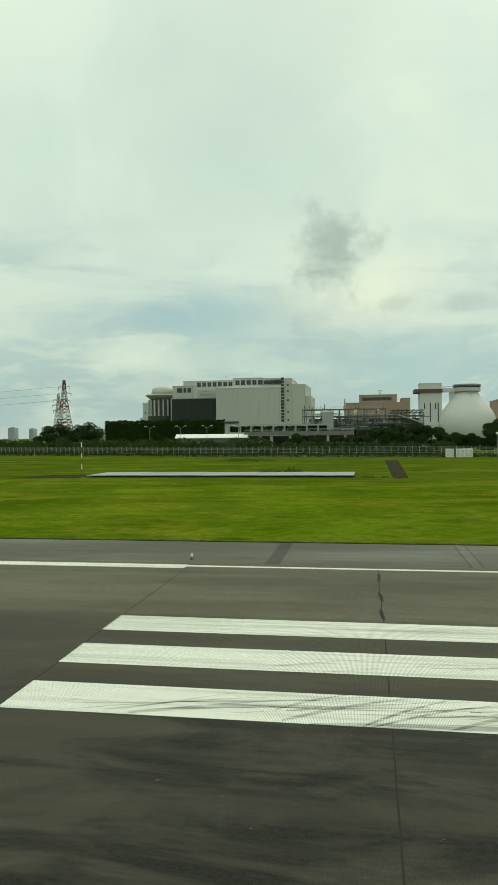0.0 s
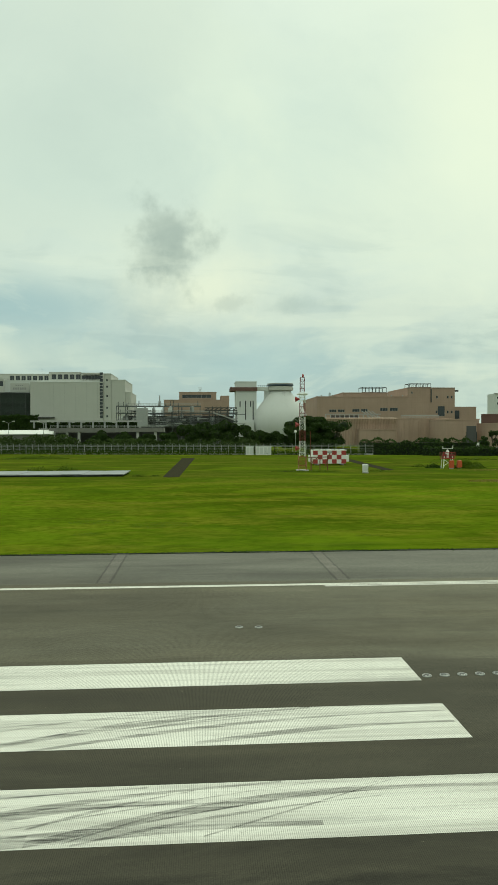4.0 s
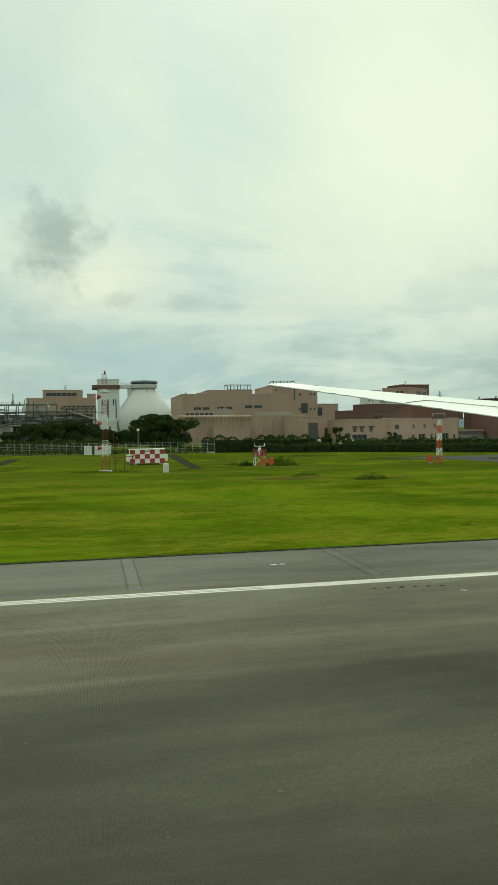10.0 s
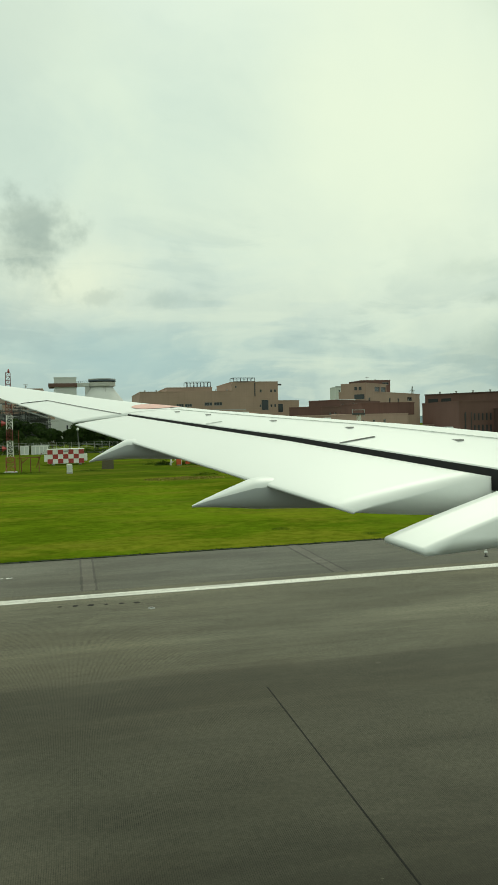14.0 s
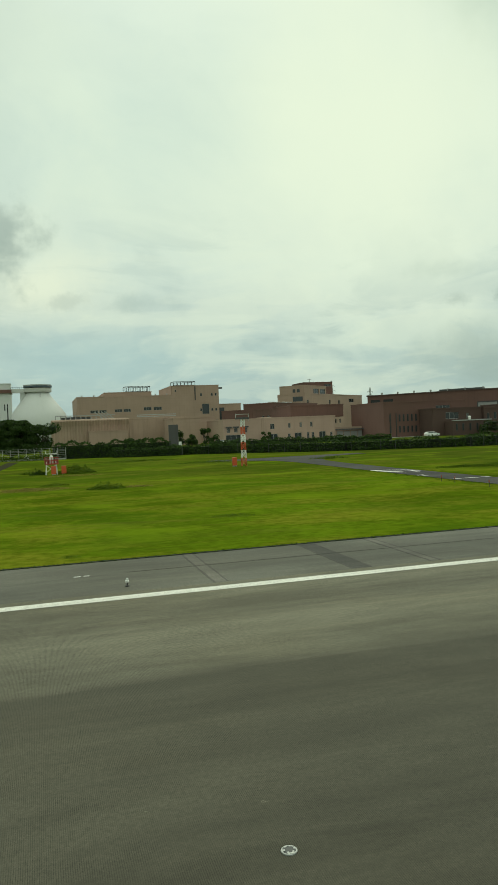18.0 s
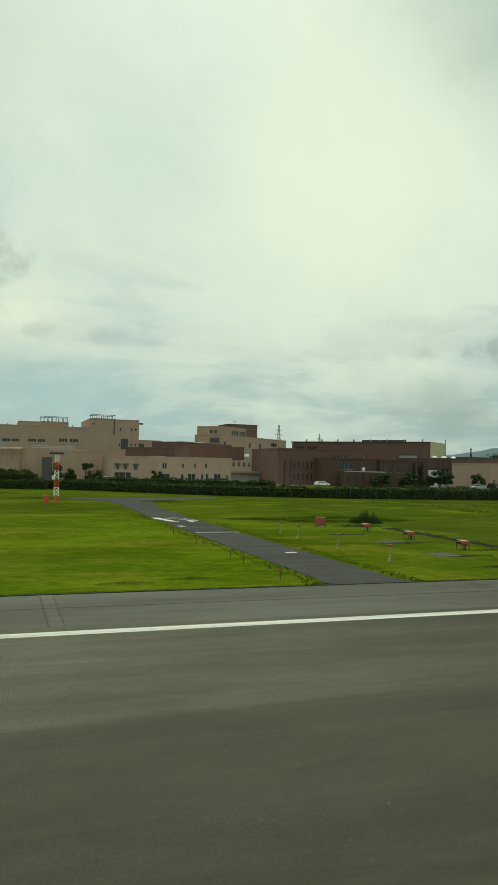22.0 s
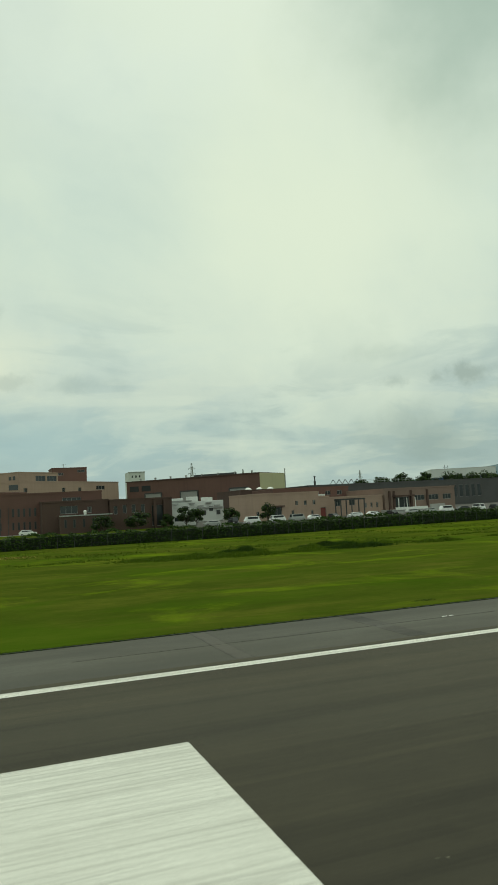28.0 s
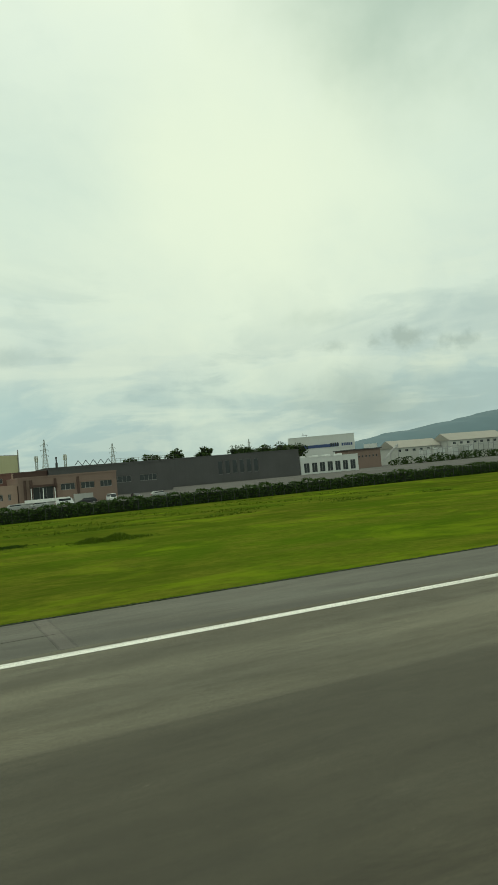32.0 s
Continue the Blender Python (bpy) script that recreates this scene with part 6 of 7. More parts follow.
for x in (-0.62, 0.62):
    part("control_box", box(x - 0.3, x + 0.3, -0.5, 0.3, 1.7, 2.35, 0.03), DULLRED, BC)
part("sensor", lathe([(0.3, 1.7), (0.32, 2.6), (0.2, 2.9), (0.06, 3.0)], 12), WHITE, BC)
part("arm", bars([((-0.8, 0, 3.2), (0.9, 0, 3.2)), ((-0.8, 0, 3.2), (-0.8, 0, 3.6)), ((0.9, 0, 3.2), (0.9, 0, 3.7)), ((0, 0, 2.9), (0, 0, 3.2))], 0.09), WHITE, BC)
part("brace", bars([((-0.9, -0.62, 0.3), (0.7, -0.6, 1.5)), ((0.7, -0.62, 0.3), (-0.9, -0.6, 1.5))], 0.08), WHITE, BC)
for x, y, h in ((60.45, 114.2, 1.3), (62.0, 114.8, 1.25), (88.35, 110.6, 1.35)):
    o = thing("orange_box", (x, y, 0), "signal-orange steel equipment box standing in the grass", "equipment box", "orange boxes")
    part("body", box(-0.36, 0.36, -0.3, 0.3, 0.08, h, 0.03), ORANGE, o)
    part("foot", box(-0.3, 0.3, -0.25, 0.25, -0.08, 0.08), CONC, o)
M2 = thing("short_lattice_mast", (89.75, 110.0, 0), "short red and white banded lattice mast with a head frame", "mast")
for i in range(6):
    lattice(M2, 0.36 - 0.02 * i, 0.34 - 0.02 * i, -0.05 + i * 1.25, 1.2 + i * 1.25, 2, (ORANGE, WHITE)[i % 2], "lattice_band", 0.065)
part("head", box(-1.1, 1.0, -0.3, 0.3, 7.4, 7.7), DKSTEEL, M2)
part("head_arm", bars([((-1.1, 0, 7.7), (-1.1, 0, 8.3)), ((1.0, 0, 7.1), (1.0, 0, 8.3)), ((-1.1, 0, 8.2), (1.0, 0, 8.2))], 0.1), STEEL, M2)


def papi(x, y):
    """A tilted housing with a pale lid, three lenses in front, thin legs and a thick cable stand."""
    o = thing("approach_light_unit", (x, y, 0), "orange approach slope light unit on thin legs", "approach light", "approach slope lights")
    o.scale = (0.84, 0.84, 0.90)
    bm = box(-0.48, 0.48, -0.55, 0.55, 0.40, 0.70, 0.05)
    for v in bm.verts:
        if v.co.z > 0.55:
            v.co.x = v.co.x * 0.80 + 0.02
            v.co.z += 0.05 * (0.5 - v.co.x)
    part("housing", bm, FADED, o)
    # lid in a paler orange than the housing
    part("lid", box(-0.36, 0.24, -0.48, 0.48, 0.735, 0.765, 0.01), LID, o)
    part("hood", box(-0.58, -0.46, -0.5, 0.5, 0.60, 0.64, 0.01), BLACK, o)
    for lx, ly in ((-0.40, -0.45), (-0.40, 0.45), (0.40, -0.45), (0.40, 0.45)):
        part("leg", bars([((lx, ly, -0.06), (lx, ly, 0.42))], 0.04), DKSTEEL, o)
    part("leg_brace", bars([((-0.40, -0.45, 0.25), (0.40, -0.45, 0.25))], 0.03), DKSTEEL, o)
    for ly in (-0.28, 0.0, 0.28):
        part("lens", box(-0.50, -0.475, ly - 0.1, ly + 0.1, 0.46, 0.62), GLASS, o)
    part("cable_stand", lathe([(0.12, -0.06), (0.06, 0.1), (0.06, 0.41)], 10), BLACK, o).location.x = 0.26


for x, y in ((116.65, 39.5), (116.79, 48.1), (116.8, 56.1), (116.9, 64.5)):
    papi(x, y)
o = thing("orange_box", (114.4, 70.0, 0), "signal-orange steel equipment box standing in the grass", "equipment box", "orange boxes")
part("body", box(-0.55, 0.55, -0.3, 0.3, 0.05, 0.95, 0.03), FADED, o)
part("foot", box(-0.4, 0.4, -0.25, 0.25, -0.08, 0.06), CONC, o)
for y in (36.4, 42.8, 45.6, 52.5, 54.5, 60.0, 62.4):
    o = thing("marker_post", (96.6, y, 0), "small orange-topped marker post in the grass", "marker post", "road marker posts")
    o.scale = (0.85, 0.85, 0.85)
    part("stake", bars([((0, 0, -0.06), (0, 0, 0.45))], 0.04), BLACK, o)
    part("head", lathe([(0.05, 0.40), (0.06, 0.46), (0.06, 0.64), (0.03, 0.68)], 10), FADED, o)
for y in (42.1, 50.0, 58.0, 62.1):
    o = thing("pole_light", (106.75, y, 0), "thin white pole light with an orange head", "pole light", "pole lights")
    part("pole", bars([((0, 0, -0.06), (0.05, 0, 1.0))], 0.035), STEEL, o)
    part("stay", bars([((-0.22, -0.1, -0.06), (0.02, 0, 0.35))], 0.03), STEEL, o)
    part("head", box(-0.11, 0.17, -0.10, 0.10, 0.98, 1.14, 0.03), FADED, o)
o = thing("striped_pole", (-35.8, 105.7, 0), "tall thin red and white striped marker pole", "marker pole")
for i in range(6):
    part("band", lathe([(0.09, -0.05 + i * 0.9), (0.09, 0.85 + i * 0.9)], 8), (REDP, WHITE)[i % 2], o)
part("cross_arm", bars([((-0.5, 0, 5.3), (0.4, 0, 5.3))], 0.08), REDP, o)

# grey pillar sign and a pair of gateposts by the hedge
o = thing("grey_pillar", (93.0, 190, 0), "tall plain grey pillar behind the hedge", "pillar")
part("slab", box(-1.25, 1.25, 0, 0.8, 0.6, 7.6, 0.05), DKGREY, o)
part("foot", box(1.3, 2.0, -0.2, 0.6, 0.6, 3.0), WHITE, o)


# ---- fence: posts, wires and leaning tops ----
post_me = bars([((0, 0, -0.05), (0, 0, 2.4)), ((0, 0, 2.4), (0, -0.35, 2.85))], 0.13)
post_me = mesh_of("fence_post", post_me)
fence = thing("boundary_fence", (0, 0, 0), "pale steel boundary fence with leaning tops and wires", "fence")
s = -150.0
posts = []
while s < 66:
    p, h = bound_at(s)
    posts.append(p)
    o = part("post", post_me, STEEL, fence)
    o.location, o.rotation_euler = p, (0, 0, radians(h))
    s += 1.9
for z, w in ((0.3, 0.05), (0.75, 0.05), (1.2, 0.07), (1.65, 0.05), (2.1, 0.07), (2.4, 0.05), (2.8, 0.04)):
    part("wire", bars([((a.x, a.y, z), (b.x, b.y, z)) for a, b in zip(posts, posts[1:])], w), STEEL, fence)
part("kerb", bars([((a.x, a.y - 0.1, 0.05), (b.x, b.y - 0.1, 0.05)) for a, b in zip(posts, posts[1:])], 0.25, 0.4), CONC, fence)
fence2 = thing("hedge_fence", (0, 0, 0), "grey wire fence in front of the hedge", "fence")
post_me = mesh_of("hedge_post", bars([((0, 0, -0.05), (0, 0, 2.3))], 0.06))
s, posts = 86.0, []
while s < 430:
    p, h = bound_at(s)
    posts.append(p)
    o = part("post", post_me, DKSTEEL, fence2)
    o.location, o.rotation_euler = p, (0, 0, radians(h))
    s += 3.0
for z in (0.6, 1.2, 1.8, 2.35):
    part("wire", bars([((a.x, a.y, z), (b.x, b.y, z)) for a, b in zip(posts, posts[1:])], 0.018), DKSTEEL, fence2)


# ---- pylons, far masts and street lamps ----
def pylon(x, y, h, w, mats, label):
    o = thing("power_pylon", (x, y, 0), label, "pylon", "power pylons")
    n = len(mats)
    for i, m in enumerate(mats):
        a, b = i / n, (i + 1) / n
        lattice(o, w * (1 - a) ** 1.4 + 0.5, w * (1 - b) ** 1.4 + 0.5, h * a, h * b, 3, m, "lattice_band", 0.26)
    for k, z in enumerate((0.70, 0.80, 0.90)):
        r = 4.2 - 0.7 * abs(k - 1)
        part("cross_arm", bars([((-r, 0, h * z), (r, 0, h * z)), ((-r, 0, h * z), (0, 0, h * z + 1.2)), ((r, 0, h * z), (0, 0, h * z + 1.2))], 0.22), STEEL, o)
        for k2 in (-1, 1):
            part("insulator", bars([((k2 * r, 0, h * z), (k2 * r, 0, h * z - 1.4))], 0.2), DKSTEEL, o)


pylon(-160, 385, 39, 5.0, (STEEL, STEEL, DULLRED, STEEL, DULLRED, STEEL, DULLRED), "tall grey and red lattice power pylon")
pylon(-179, 420, 33, 4.0, (STEEL,) * 5, "grey lattice power pylon")
pylon(373, 747, 54, 5.5, (STEEL,) * 6, "grey lattice power pylon")
pylon(469, 849, 51, 5.5, (STEEL,) * 6, "grey lattice power pylon")
pylon(135, 640, 41, 4.5, (STEEL,) * 6, "grey lattice power pylon")
pylon(66, 470, 27, 3.5, (STEEL,) * 5, "grey lattice power pylon")
pylon(720, 1000, 52, 5.5, (STEEL,) * 6, "grey lattice power pylon")
o = thing("power_line", (0, 0, 0), "thin sagging power lines running from the pylon", "power line")
for k in range(3):
    z0 = 27.5 + k * 3.9
    pts = [(-164 - i * 22, 385 + i * 4, z0 - 4 * math.sin(math.pi * i / 12)) for i in range(13)]
    part("line", bars(list(zip(pts, pts[1:])), 0.09), DKSTEEL, o)
for x in (322, 340):
    o = thing("antenna_mast", (x, 470, 0), "grey antenna mast with panel aerials", "antenna mast", "antenna masts")
    lattice(o, 0.8, 0.6, 0, 26, 10, STEEL, "lattice", 0.2)
    for a in range(4):
        part("panel_aerial", moved(box(-0.3, 0.3, 0.9, 1.2, 22.5, 25.8), Matrix.Rotation(a * math.pi / 2, 4, "Z")), WHITE, o)
for x in (-70, -58, -48, -36):
    o = thing("street_lamp", (x, 256, 0), "tall grey street lamp with a curved double arm", "street lamp", "street lamps")
    part("pole", lathe([(0.14, 0), (0.08, 9.2)], 8), STEEL, o)
    part("arm", bars([((0, 0, 9.2), (1.3, 0, 10.0)), ((0, 0, 9.2), (-1.3, 0, 10.0))], 0.1), STEEL, o)
    for k in (-1, 1):
        part("lantern", box(k * 1.7 - 0.45, k * 1.7 + 0.45, -0.15, 0.15, 9.95, 10.15, 0.03), WHITE, o)
o = thing("street_lamp", (45.5, 197, 0), "short lamp post with a white globe", "street lamp", "street lamps")
part("pole", lathe([(0.1, 0), (0.07, 5.8)], 8), STEEL, o)
part("globe", moved(lathe([(0.05, 0), (0.35, 0.15), (0.4, 0.4), (0.25, 0.7), (0.02, 0.75)], 12), Matrix.Translation((0, 0, 5.8))), WHITE, o)


# ---- parked cars ----
def car(x, y, z, turn, mat, label, van=False):
    o = thing("parked_car", (x, y, z), label, "car", "parked cars", turn=turn)
    h = 1.9 if van else 1.45
    side = [(-2.1, 0.35), (-2.15, 0.85), (-1.9 if van else -1.35, 0.95), (-1.55 if van else -0.7, h), (1.5, h), (2.05, 0.95), (2.15, 0.8), (2.1, 0.35)]
    bm = bmesh.new()
    l = [bm.verts.new((px_, -0.82 if pz < 1.0 else -0.68, pz)) for px_, pz in side]
    r = [bm.verts.new((px_, 0.82 if pz < 1.0 else 0.68, pz)) for px_, pz in side]
    bm.faces.new(l)
    bm.faces.new(r[::-1])
    for i in range(len(side)):
        j = (i + 1) % len(side)
        bm.faces.new((l[j], l[i], r[i], r[j]))
    bmesh.ops.recalc_face_normals(bm, faces=bm.faces)
    body = part("body", bm, mat, o)
    part("side_window", box(-1.0 if not van else -1.4, 1.45, -0.775, -0.70, 0.98, h - 0.12), GLASS, o)
    part("side_window", box(-1.0 if not van else -1.4, 1.45, 0.70, 0.775, 0.98, h - 0.12), GLASS, o)
    part("windscreen", bars([((-1.32 if not van else -1.86, 0, 0.97), (-0.74 if not van else -1.6, 0, h - 0.06))], 1.3, 0.05), GLASS, o)
    for wx in (-1.35, 1.35):
        for wy in (-0.80, 0.80):
            m = Matrix.Translation((wx, wy, 0.32)) @ Matrix.Rotation(radians(90), 4, "X")
            wh = part("wheel", moved(lathe([(0.2, -0.1), (0.32, -0.09), (0.32, 0.09), (0.2, 0.1)], 16), m), BLACK, o)
            part("rim", moved(lathe([(0.19, -0.11), (0.19, 0.11)], 12), m), STEEL, wh)
    for wy in (-0.6, 0.6):
        part("headlight", box(-2.17, -2.08, wy - 0.15, wy + 0.15, 0.62, 0.78), LENS, o)
        part("tail_light", box(2.09, 2.17, wy - 0.13, wy + 0.13, 0.62, 0.82), REDP, o)


rc = random.Random(12)
for i in range(17):
    x = 212 + i * 5.9 + rc.uniform(-0.6, 0.6)
    m, c = rc.choice(((CARW, "white"), (CARW, "white"), (STEEL, "silver"), (CARD, "black")))
    car(x, 175 + rc.uniform(-0.5, 0.5), 1.2, rc.choice((0, 180, 90)), m, c + " parked car behind the hedge", rc.random() < 0.3)
for x, y, m, c in ((110.2, 207, CARW, "white"), (114.6, 208, CARD, "black"), (168, 186, CARW, "white")):
    car(x, y, 1.23, 180, m, c + " parked car on the forecourt")

# ---- vegetation ----
def leaf_cloud(points, size, seed, flat=0.7):
    """Many small bent leaves as one mesh: points is an array of centres."""
    r = np.random.default_rng(seed)
    n = len(points)
    a = r.normal(size=(n, 3))
    a /= np.linalg.norm(a, axis=1)[:, None]
    b = r.normal(size=(n, 3))
    b -= (b * a).sum(1)[:, None] * a
    b /= np.linalg.norm(b, axis=1)[:, None]
    s = size * r.uniform(0.55, 1.3, n)[:, None]
    p = np.asarray(points, float)
    v = np.stack([p - a * s, p + b * s * flat * 0.6, p + a * s, p - b * s * flat * 0.6], 1).reshape(-1, 3)
    me = bpy.data.meshes.new("leaves")
    f = np.arange(4 * n).reshape(n, 4)
    me.vertices.add(4 * n)
    me.vertices.foreach_set("co", v.ravel())
    me.loops.add(4 * n)
    me.loops.foreach_set("vertex_index", f.ravel())
    me.polygons.add(n)
    me.polygons.foreach_set("loop_start", np.arange(n) * 4)
    me.polygons.foreach_set("loop_total", np.full(n, 4))
    me.update(calc_edges=True)
    return me


def blob_points(r, centre, rad, n):
    d = r.normal(size=(n, 3))
    d /= np.linalg.norm(d, axis=1)[:, None]
    k = r.uniform(0.55, 1.0, n)[:, None] ** 0.5
    p = np.array(centre) + d * k * np.array(rad)
    return p


def tree(x, y, h, w, seed, label, base=0.0, clear=0.3, leaf=0.45, n=1400, mat=None, group="trees", lobes=9):
    r = np.random.default_rng(seed)
    o = thing("tree", (x, y, base), label, "tree", group)
    bm = bmesh.new()
    th = h * (clear + 0.25)
    for k in range(5):
        a, b = k / 5, (k + 1) / 5
        add_bar(bm, (0.06 * h * 0.3 * math.sin(k), 0, th * a - 0.2 * (k == 0)), (0.06 * h * 0.3 * math.sin(k + 1), 0, th * b), 0.05 * h * (1 - 0.6 * a))
    tips = []
    nl = lobes
    for k in range(nl):
        a = k * 2.4 + r.uniform(0, 1)
        z0 = h * r.uniform(clear * 0.9, clear + 0.22)
        rr = w * r.uniform(0.30, 0.44)
        t = (rr * math.cos(a), rr * math.sin(a), h * r.uniform(clear + 0.18, 0.88))
        if lobes > 20:
            # a full dome of foliage that comes down nearly to the ground
            q = r.uniform(0.16, 0.86)
            rr = w * 0.42 * math.sqrt(max(0.05, 1 - ((q - 0.34) / 0.60) ** 2)) * r.uniform(0.55, 1.0)
            t = (rr * math.cos(a), rr * math.sin(a), h * q)
            z0 = min(z0, h * q)
        add_bar(bm, (0, 0, z0), t, 0.022 * h)
        tips.append(t)
    part("trunk", bm, BARK, o)
    tips.append((0, 0, h * 0.86))
    pts = []
    for t in tips:
        s = r.uniform(*((0.20, 0.30) if lobes < 20 else (0.12, 0.19))) * w
        pts.append(blob_points(r, t, (s, s, s * r.uniform(0.55, 0.8) * min(1.3, h / w)), n // len(tips)))
    crown = part("crown", leaf_cloud(np.concatenate(pts), leaf, seed), mat or FOLIAGE, o)
    # near-black lumps paint the shade inside the crown
    bm = bmesh.new()
    for t in tips:
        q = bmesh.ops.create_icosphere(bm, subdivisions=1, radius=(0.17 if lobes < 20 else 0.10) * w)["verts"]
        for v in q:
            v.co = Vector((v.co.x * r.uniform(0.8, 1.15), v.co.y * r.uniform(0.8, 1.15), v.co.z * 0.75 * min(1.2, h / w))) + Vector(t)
    part("shade_foliage", bm, GLOOM, crown)
    return o


def shrub_bank(name, line, y_spread, h0, h1, step, leaf, n, mat, label, seed, cat="hedge"):
    """A continuous bank of shrubs along a line of (x, y)."""
    r = np.random.default_rng(seed)
    pts = []
    for (xa, ya), (xb, yb) in zip(line, line[1:]):
        d = math.hypot(xb - xa, yb - ya)
        for k in range(max(1, int(d / step))):
            q = (k + r.uniform(0, 1)) / max(1, int(d / step))
            h = r.uniform(h0, h1)
            w = h * r.uniform(0.6, 0.95)
            c = (xa + (xb - xa) * q, ya + (yb - ya) * q + r.uniform(-y_spread, y_spread), h * 0.5)
            pts.append(blob_points(r, c, (w, w, h * 0.55), n))
    p = np.concatenate(pts)
    p[:, 2] = np.abs(p[:, 2])
    return tagged(part(name, leaf_cloud(p, leaf, seed), mat), label, cat, kind="stuff")


def hedge(line, w, h, n_per_m, leaf, mat, label, seed, base=0.0, wavy=1.0):
    """A clipped hedge: near-black core painting the inner shade, and a skin of leaves with an uneven top."""
    r = np.random.default_rng(seed)
    o = thing("hedge", (0, 0, 0), label, "hedge", "hedges")
    pts, bm = [], bmesh.new()
    for (xa, ya), (xb, yb) in zip(line, line[1:]):
        d = math.hypot(xb - xa, yb - ya)
        n = int(d * n_per_m)
        q = r.uniform(0, 1, n)
        ux, uy = (xb - xa) / d, (yb - ya) / d
        top = h * (1 + wavy * (0.12 * np.sin(q * d * 0.5 + xa) + 0.10 * np.sin(q * d * 1.7)))
        face = r.uniform(0, 1, n)
        off = np.where(face < 0.55, -w / 2, r.uniform(-w / 2, w / 2, n)) + r.normal(0, 0.16, n)
        z = np.where(face < 0.55, r.uniform(0, 1, n) * top, top + r.normal(0, 0.13, n))
        pts.append(np.stack([xa + (xb - xa) * q - uy * off, ya + (yb - ya) * q + ux * off, z + base], 1))
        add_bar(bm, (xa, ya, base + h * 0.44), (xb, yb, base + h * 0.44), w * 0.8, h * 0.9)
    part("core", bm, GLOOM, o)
    part("leaves", leaf_cloud(np.concatenate(pts), leaf, seed), mat, o)


hedge([(62, 189.5), (80, 183), (90, 179)], 3.0, 3.6, 110, 0.30, HEDGE, "tall dark ivy-covered boundary hedge", 21)
hedge([(76, 179.5), (92, 173.5)], 2.4, 1.9, 80, 0.28, HEDGE, "low clipped hedge in two steps", 22)
hedge([(90, 178.5), (100, 172), (125, 149.5), (150, 140)], 3.0, 2.0, 90, 0.28, HEDGE, "dense dark green boundary hedge", 23)
hedge([(150, 139.5), (205, 135.5), (300, 140.5), (430, 143.5)], 3.4, 2.3, 80, 0.30, HEDGE, "dense dark green boundary hedge", 24)
hedge([(104, 196), (128, 190), (150, 176)], 2.5, 1.5, 60, 0.3, HEDGE, "low green hedge before the office forecourt", 25, 1.0)
shrub_bank("weed_bank", [(96, 178), (126, 153), (150, 143), (205, 139), (300, 144)], 3.0, 1.0, 2.3, 1.4, 0.28, 70, HEDGE, "overgrown green bank of weeds behind the hedge", 31, "weeds")
shrub_bank("shrub_belt", [(-190, 272), (-140, 258), (-70, 236), (-22, 224)], 5.0, 3.6, 5.6, 1.7, 0.42, 420, SHRUB, "thick belt of dark green shrubs behind the fence", 32, "shrubs")
shrub_bank("shrub_belt", [(-22, 222), (36, 214)], 4.0, 2.2, 4.2, 1.6, 0.40, 340, SHRUB, "dark green shrubs behind the fence", 33, "shrubs")
shrub_bank("fence_weeds", [(-150, 245), (-20, 201.5), (35, 191), (62, 185)], 1.3, 0.7, 1.5, 0.7, 0.14, 130, BUSH, "tall dark weeds along the foot of the fence", 34, "weeds")
hedge([(-142, 404), (-104, 403), (-70, 402)], 3.0, 10.0, 190, 0.8, FOLIAGE, "tall dark green wall of climbing plants", 35, 5.0, 0.25)
hedge([(-142, 405), (-70, 403)], 3.0, 5.4, 60, 0.8, FOLIAGE, "dark green shrub base under the climbing plants", 36)
hedge([(-41, 264.5), (-4, 264.5)], 1.6, 2.0, 80, 0.4, FOLIAGE, "dark green planting on the elevated road", 37, 7.6)

TREES = [(-109, 262, 11.0, 9.0), (-98, 266, 11.6, 10.0), (-103, 270, 10.4, 9.0), (-115, 262, 8.0, 7.0), (-12, 228, 6.2, 5.4), (-5, 230, 6.0, 5.0), (2, 226, 5.4, 5.0), (9, 228, 5.6, 5.0),
         (15.5, 232, 8.4, 6.6), (21, 236, 9.0, 7.4), (27, 232, 9.6, 8.0), (33, 234, 8.2, 7.0), (38, 226, 6.6, 6.0), (43, 230, 6.0, 5.0)]
for i, (x, y, h, w) in enumerate(TREES):
    tree(x, y, h, w, 100 + i, "bushy dark green tree behind the fence", clear=0.12, leaf=0.30, n=6500)
tree(50.8, 210, 11.2, 16.6, 140, "broad dark green spreading tree behind the fence", clear=0.10, leaf=0.30, n=42000, lobes=42)
tree(58.5, 212, 9.4, 9.0, 142, "bushy dark green tree beside the spreading tree", clear=0.1, leaf=0.30, n=4500)
for i, (x, y, h, w) in enumerate(((82, 196, 3.6, 3.0), (84.6, 196, 3.2, 2.8), (88, 197, 3.4, 2.4), (96, 200, 5.2, 3.2), (99.4, 198, 4.0, 3.0), (104.5, 203, 5.6, 2.8), (107.6, 204, 3.4, 2.6))):
    tree(x, y, h, w, 160 + i, "clipped dark green garden tree", 0.8, 0.06, 0.26, 900, HEDGE, "garden trees")
for i, (x, y, h, w) in enumerate(((125.2, 212.4, 3.6, 1.3), (126.9, 212.6, 3.3, 1.3), (186, 184, 4.2, 5.0), (195, 184, 4.8, 5.6), (203, 186, 3.6, 3.6), (209.5, 190, 5.6, 5.0), (213, 192, 4.6, 4.0), (231, 184, 5.2, 4.0), (222, 188, 4.4, 4.0))):
    tree(x, y, h, w, 180 + i, "small dark green tree by the forecourt", 1.1, 0.08, 0.26, 900, FOLIAGE, "garden trees")
